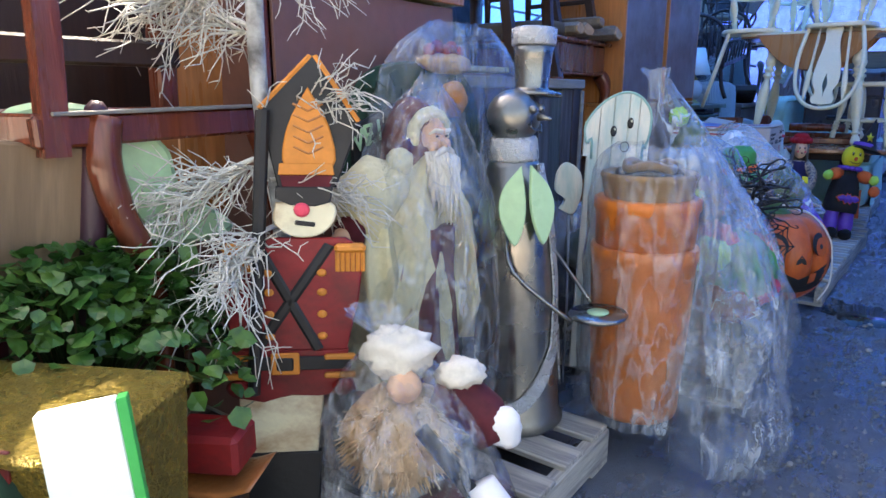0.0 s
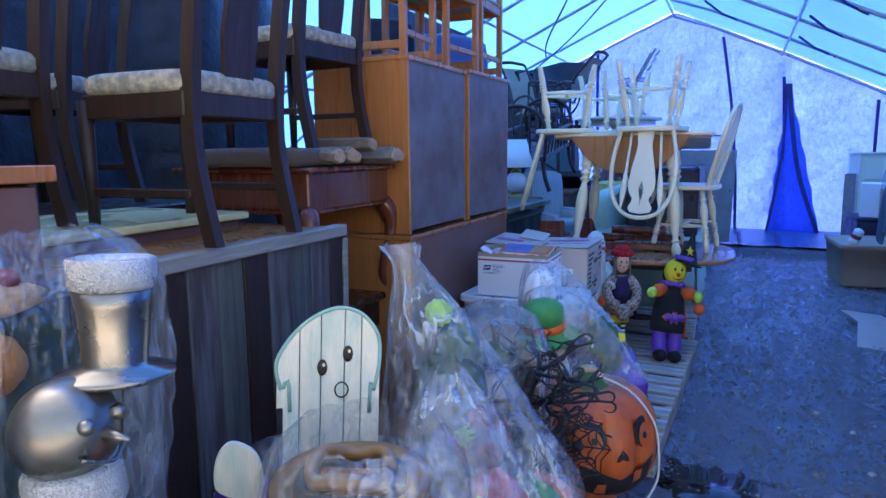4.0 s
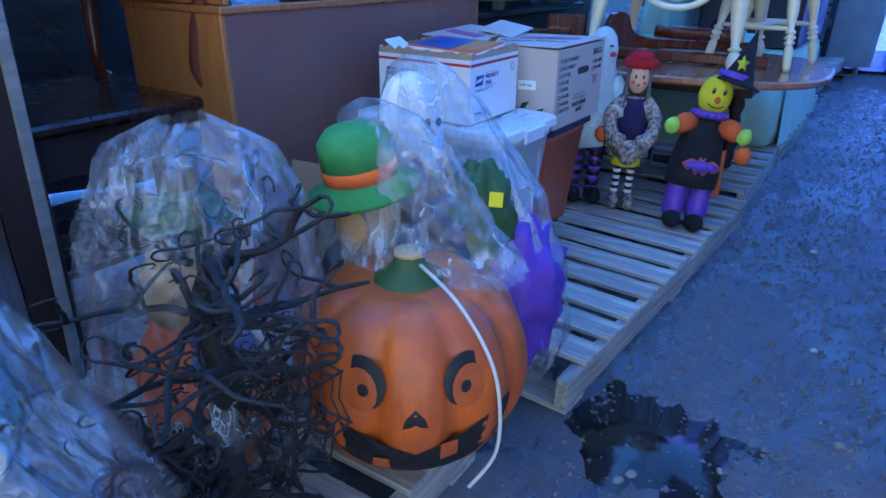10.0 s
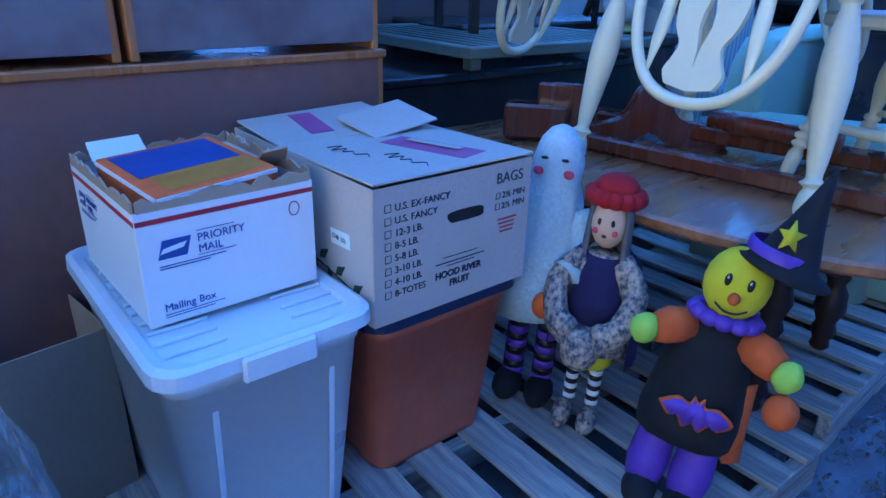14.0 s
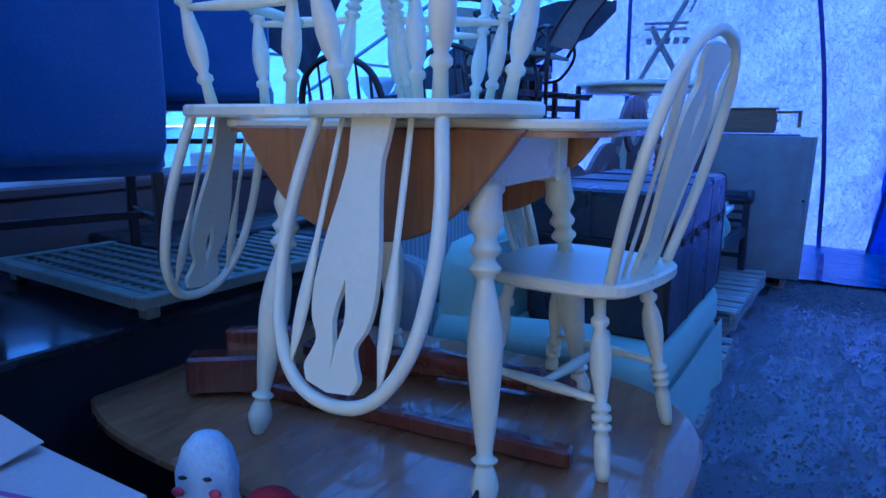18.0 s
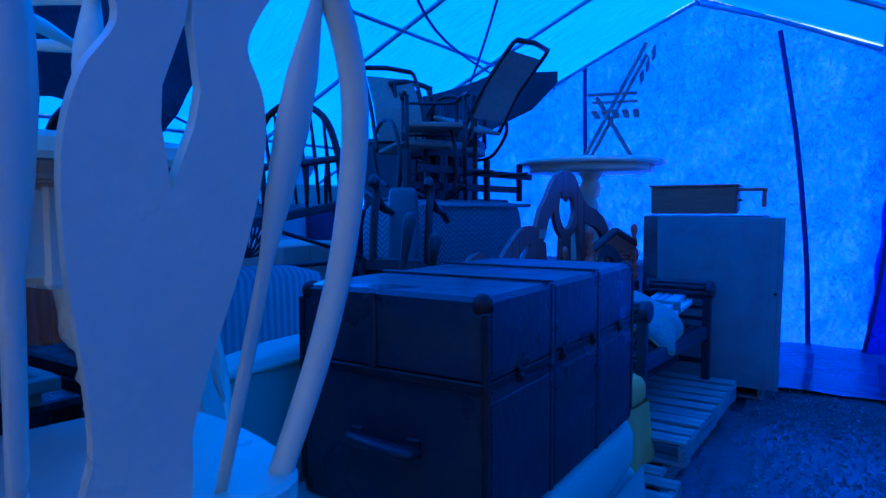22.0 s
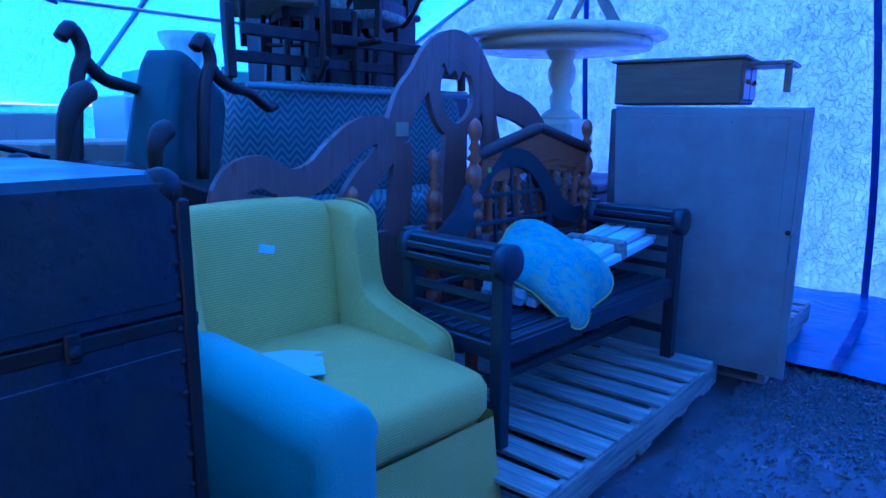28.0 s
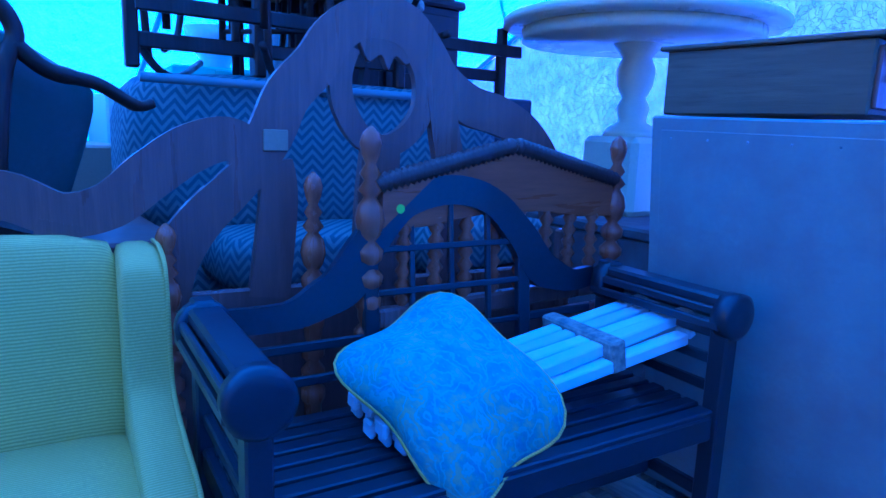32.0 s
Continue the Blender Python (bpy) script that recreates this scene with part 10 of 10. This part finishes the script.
for k in range(4):
    part("drawer_front", G(M_WHITEPAINT).box((0, -0.256, 0.22 + 0.31 * k), (0.52, 0.02, 0.27), ch=0.006), wd)
single("shelf_board", G(M_WEATHER).box((0, 0, 0.55), (0.14, 0.04, 1.1), ch=0.006), pose(1.38, 11.6, 0, -5, 0, 0), "grey board standing against the dresser", "board")
single("blue_bin", G(M_BLUELID).box((0, 0, 0.3), (0.5, 0.7, 0.6), ch=0.02).box((0, 0, 0.61), (0.53, 0.73, 0.03), ch=0.01), pose(1.5, 10.4, 0, 0, 0, 3), "navy plastic bin behind the tan bin", "bin")
single("carton", G(M_MAILW).box((0, 0, 0.2), (0.36, 0.4, 0.4), ch=0.005), pose(1.5, 10.3, 0.63, 0, 0, -8), "white carton on a blue bin", "box")
bag((1.62, 9.9, 0.98), 0.16, 0.18, 0.42, "blue-tinted clear bag on the pile", (0.03, 0.0), 33)
single("carton", G(M_KRAFT).box((0, 0, 0.49), (0.4, 0.5, 0.98), ch=0.006), pose(1.7, 9.9, 0, 0, 0, 5), "tall kraft carton behind the bins", "box")
can = G(M_WHITEPLAS, True).lathe([(0.05, 0), (0.05, 0.05)], 14).use(M_RED).lathe([(0.052, 0.05), (0.052, 0.09)], 14).use(M_WHITEPLAS).lathe([(0.05, 0.09), (0.05, 0.14), (0.02, 0.16)], 14)
single("striped_can", can, pose(1.1, 9.05, 0.455, 10, 20, 0), "red and white striped can in the bin", "can")
for k, (x, y, a, w, l) in enumerate(((1.05, 7.2, 20, 0.34, 0.5), (0.95, 6.75, -8, 0.2, 0.55), (0.92, 4.95, 30, 0.12, 0.3))):
    single("cardboard_sheet", G(M_CARTONW).box((0, 0, 0.01), (w, l, 0.008), (2, 3, 0), 0.001), pose(x, y, 0.012, 4, 5 * (k == 0), a), "flattened damp cardboard on the dirt", "cardboard", "cardboard scraps")

# loose stones, one sheet of gravel for the many
rs = random.Random(44)
protos = [G(mat("pebble_" + str(k), c, 0.6, 0.0, 0.3, 20, 60, bump=0.3), True).ball((0, 0, 0), (1, 0.8, 0.6), 8, 5, 0.4, k + 3).mesh("stone") for k, c in enumerate(((0.3, 0.26, 0.22), (0.12, 0.11, 0.1), (0.45, 0.42, 0.38)))]
gs = thing("loose_stones", Matrix(), "scattered loose stones on the wet dirt", "stones", kind="stuff")
gv = G(mat("gravel", (0.15, 0.15, 0.155), 0.35, 0.0, 0.4, 8, 30, bump=0.3), False)
for k in range(36000):
    if k > 22000:
        x, y = rs.uniform(-0.35, 1.5), rs.uniform(1.6, 11.0)
    elif k < 9600:
        x, y = rs.uniform(-0.25, 3.2), rs.uniform(1.2, 13.0)
    elif k < 11000:
        x, y = rs.gauss(1.5, 0.55), rs.uniform(3.0, 9.5)
    else:
        x, y = rs.uniform(-0.35, 1.5), min(11.9, rs.gauss(11.3, 0.32))
    z = ground_z(x, y) + 0.001
    s = rs.uniform(0.003, 0.011) * (1.6 if rs.random() < 0.06 or 15000 < k < 22000 else 1)
    q = Euler((rs.uniform(0, 3), rs.uniform(0, 3), rs.uniform(0, 3))).to_matrix()
    vs = [tuple(Vector((x, y, z)) + q @ (Vector(p) * s)) for p in ((1, 0.2, 0), (-1, 0, 0.2), (0, 0.8, -0.2), (0.1, -0.9, 0), (0, 0, 0.8), (0.2, 0.1, -0.8))]
    gv.add(vs, [(4, 0, 2), (4, 2, 1), (4, 1, 3), (4, 3, 0), (5, 2, 0), (5, 1, 2), (5, 3, 1), (5, 0, 3)])
tagged(part("gravel", gv, gs), kind="stuff")
for k in range(260):
    x, y = rs.uniform(-0.2, 1.4), rs.uniform(1.2, 11.5)
    s = rs.uniform(0.006, 0.02)
    ob = put(gs, "stone", protos[k % 3], pose(x, y, ground_z(x, y) + 0.003, 0, 0, rs.uniform(0, 360)) @ Matrix.Diagonal((s, s, s, 1)))

# ---- straps, ropes and inner sheets of the tent ----
def strap(pts, name="wall_strap", w=0.05):
    g = G(M_STRAP)
    P = smooth_path(pts, 6)
    g.loft([[(p.x - w / 2, p.y, p.z), (p.x + w / 2, p.y, p.z), (p.x + w / 2, p.y - 0.006, p.z), (p.x - w / 2, p.y - 0.006, p.z)] for p in P])
    return single(name, g, Matrix(), "navy webbing strap down the gable sheet", "strap", "gable straps", "structure")


GY = GABLE_Y - 0.075
strap([(-0.40, GY, 3.33), (-0.22, GY, 2.2), (-0.1, GY, 1.0), (-0.06, GY - 0.02, 0.12), (0.0, GY - 0.6, 0.09), (0.02, 11.62, 0.065)])
strap([(-2.5, GY, 3.2), (-2.48, GY, 2.0), (-2.42, GY, 1.0), (-2.3, GY, 0.1)])
strap([(0.55, GY - 0.06, 2.62), (0.6, GY - 0.1, 1.5), (0.56, GY - 0.1, 0.12), (0.56, GY - 0.7, 0.09), (0.56, 11.65, 0.065)])
strap([(1.9, GY, 2.2), (1.9, GY, 1.2), (1.9, GY, 0.1)])
M_FLAP = tarp("deep_blue_flap", (0.014, 0.115, 0.72), (0.03, 0.15, 0.65), 0.55, crackle=16)
sheet("gable_flap", M_FLAP, lambda u, v: (0.63 + (1 - v) ** 0.9 * (-0.2 + 0.78 * u) + 0.012 * math.sin(30 * v + 5 * u), GABLE_Y - 0.17 - 0.05 * math.sin(9 * u + 2 * v) * (1 - v), 0.03 + 2.46 * v), 30, 40, "deep blue folded flap of the gable sheet")
strap([(0.64, GY - 0.12, 2.5), (0.7, GY - 0.14, 1.9), (0.86, GY - 0.15, 1.0), (1.18, GY - 0.16, 0.06)], "flap_edge", 0.07)
strap([(0.6, GY - 0.13, 2.5), (0.6, GY - 0.13, 1.6), (0.52, GY - 0.14, 0.7), (0.42, GY - 0.15, 0.06)], "flap_edge", 0.04)


def rope(pts, r=0.012):
    return single("sagging_rope", G(M_STRAP, True).tube(smooth_path(pts, 6), r, 6), Matrix(), "dark rope sagging under the tent roof", "rope", "roof ropes", "structure")


rope([(-1.25, 7.2, 3.62), (-1.9, 8.6, 3.2), (-2.6, 10.2, 2.95), (-3.2, 12.4, 3.0)])
rope([(-1.3, 9.3, 3.6), (-2.3, 10.6, 3.1), (-3.4, 12.0, 2.75), (-4.4, 13.1, 2.45)])
rope([(-2.4, 5.6, 2.95), (-3.4, 7.4, 2.45), (-4.6, 9.6, 2.15)])
rope([(1.2, 6.2, 2.45), (1.25, 6.2, 1.9), (1.22, 6.2, 1.35)], 0.005)
for y in (5.0, 6.6, 8.2, 9.7, 11.2):
    for x0 in (-0.6, 0.6, 1.7):
        x1 = x0 + 0.42
        single("roof_tie", G(M_STRAP, True).tube([(x0, y + 0.1 * x0, roof_z(x0) - 0.03), ((x0 + x1) / 2, y + 0.35, roof_z((x0 + x1) / 2) - 0.05), (x1, y + 0.55, roof_z(x1) - 0.03)], 0.016, 6), Matrix(), "dark webbing tie under the roof sheet", "strap", "roof ties", "structure")
sheet("roof_overlap", M_DARKTARP, lambda u, v: (0.9 + 2.6 * u, 3.2 + 2.5 * v - 0.9 * u, roof_z(0.9 + 2.6 * u) - 0.05 - 0.12 * math.sin(math.pi * v)), 14, 12, "dark blue tarpaulin patch under the roof")
# Added black backdrop; its colour stands for the dim depth behind the stacks.
sheet("inner_curtain", M_BLACKTARP, lambda u, v: (-3.35 + 0.1 * math.sin(17 * u) + 0.05 * math.sin(41 * u), 0.3 + 5.0 * u, (roof_z(-3.35) - 0.05) * v), 90, 12, "added black backdrop for the dim depth behind the stacked furniture")
def slack(u, knots, values):
    return float(np.interp(u, knots, values))


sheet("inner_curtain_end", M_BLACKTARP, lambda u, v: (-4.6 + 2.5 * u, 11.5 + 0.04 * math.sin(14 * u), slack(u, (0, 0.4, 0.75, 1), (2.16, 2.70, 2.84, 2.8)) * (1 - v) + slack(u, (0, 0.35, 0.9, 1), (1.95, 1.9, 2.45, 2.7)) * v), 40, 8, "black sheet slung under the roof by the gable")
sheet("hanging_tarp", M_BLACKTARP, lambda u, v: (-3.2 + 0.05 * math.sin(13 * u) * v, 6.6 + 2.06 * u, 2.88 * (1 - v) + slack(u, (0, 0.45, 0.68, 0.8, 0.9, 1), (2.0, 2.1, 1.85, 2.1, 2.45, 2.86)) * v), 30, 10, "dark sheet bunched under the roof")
# Added out of view: blocks entrance light so the left stack stays dark.
sheet("wall_front", M_BLACKTARP, lambda u, v: (-6.2 + 4.4 * u, 0.05 + 0.04 * math.sin(19 * u), -0.02 + 2.6 * v), 40, 8, "added unseen black sheet that keeps entrance light off the stacks")
# Added out of view: shuts outside light out of the left corner.
sheet("outer_curtain", M_BLACKTARP, lambda u, v: (-3.35 + 3.0 * u - 3.0, 0.3, 2.2 * v), 12, 6, "added unseen black sheet that blocks outside light beside the entrance")
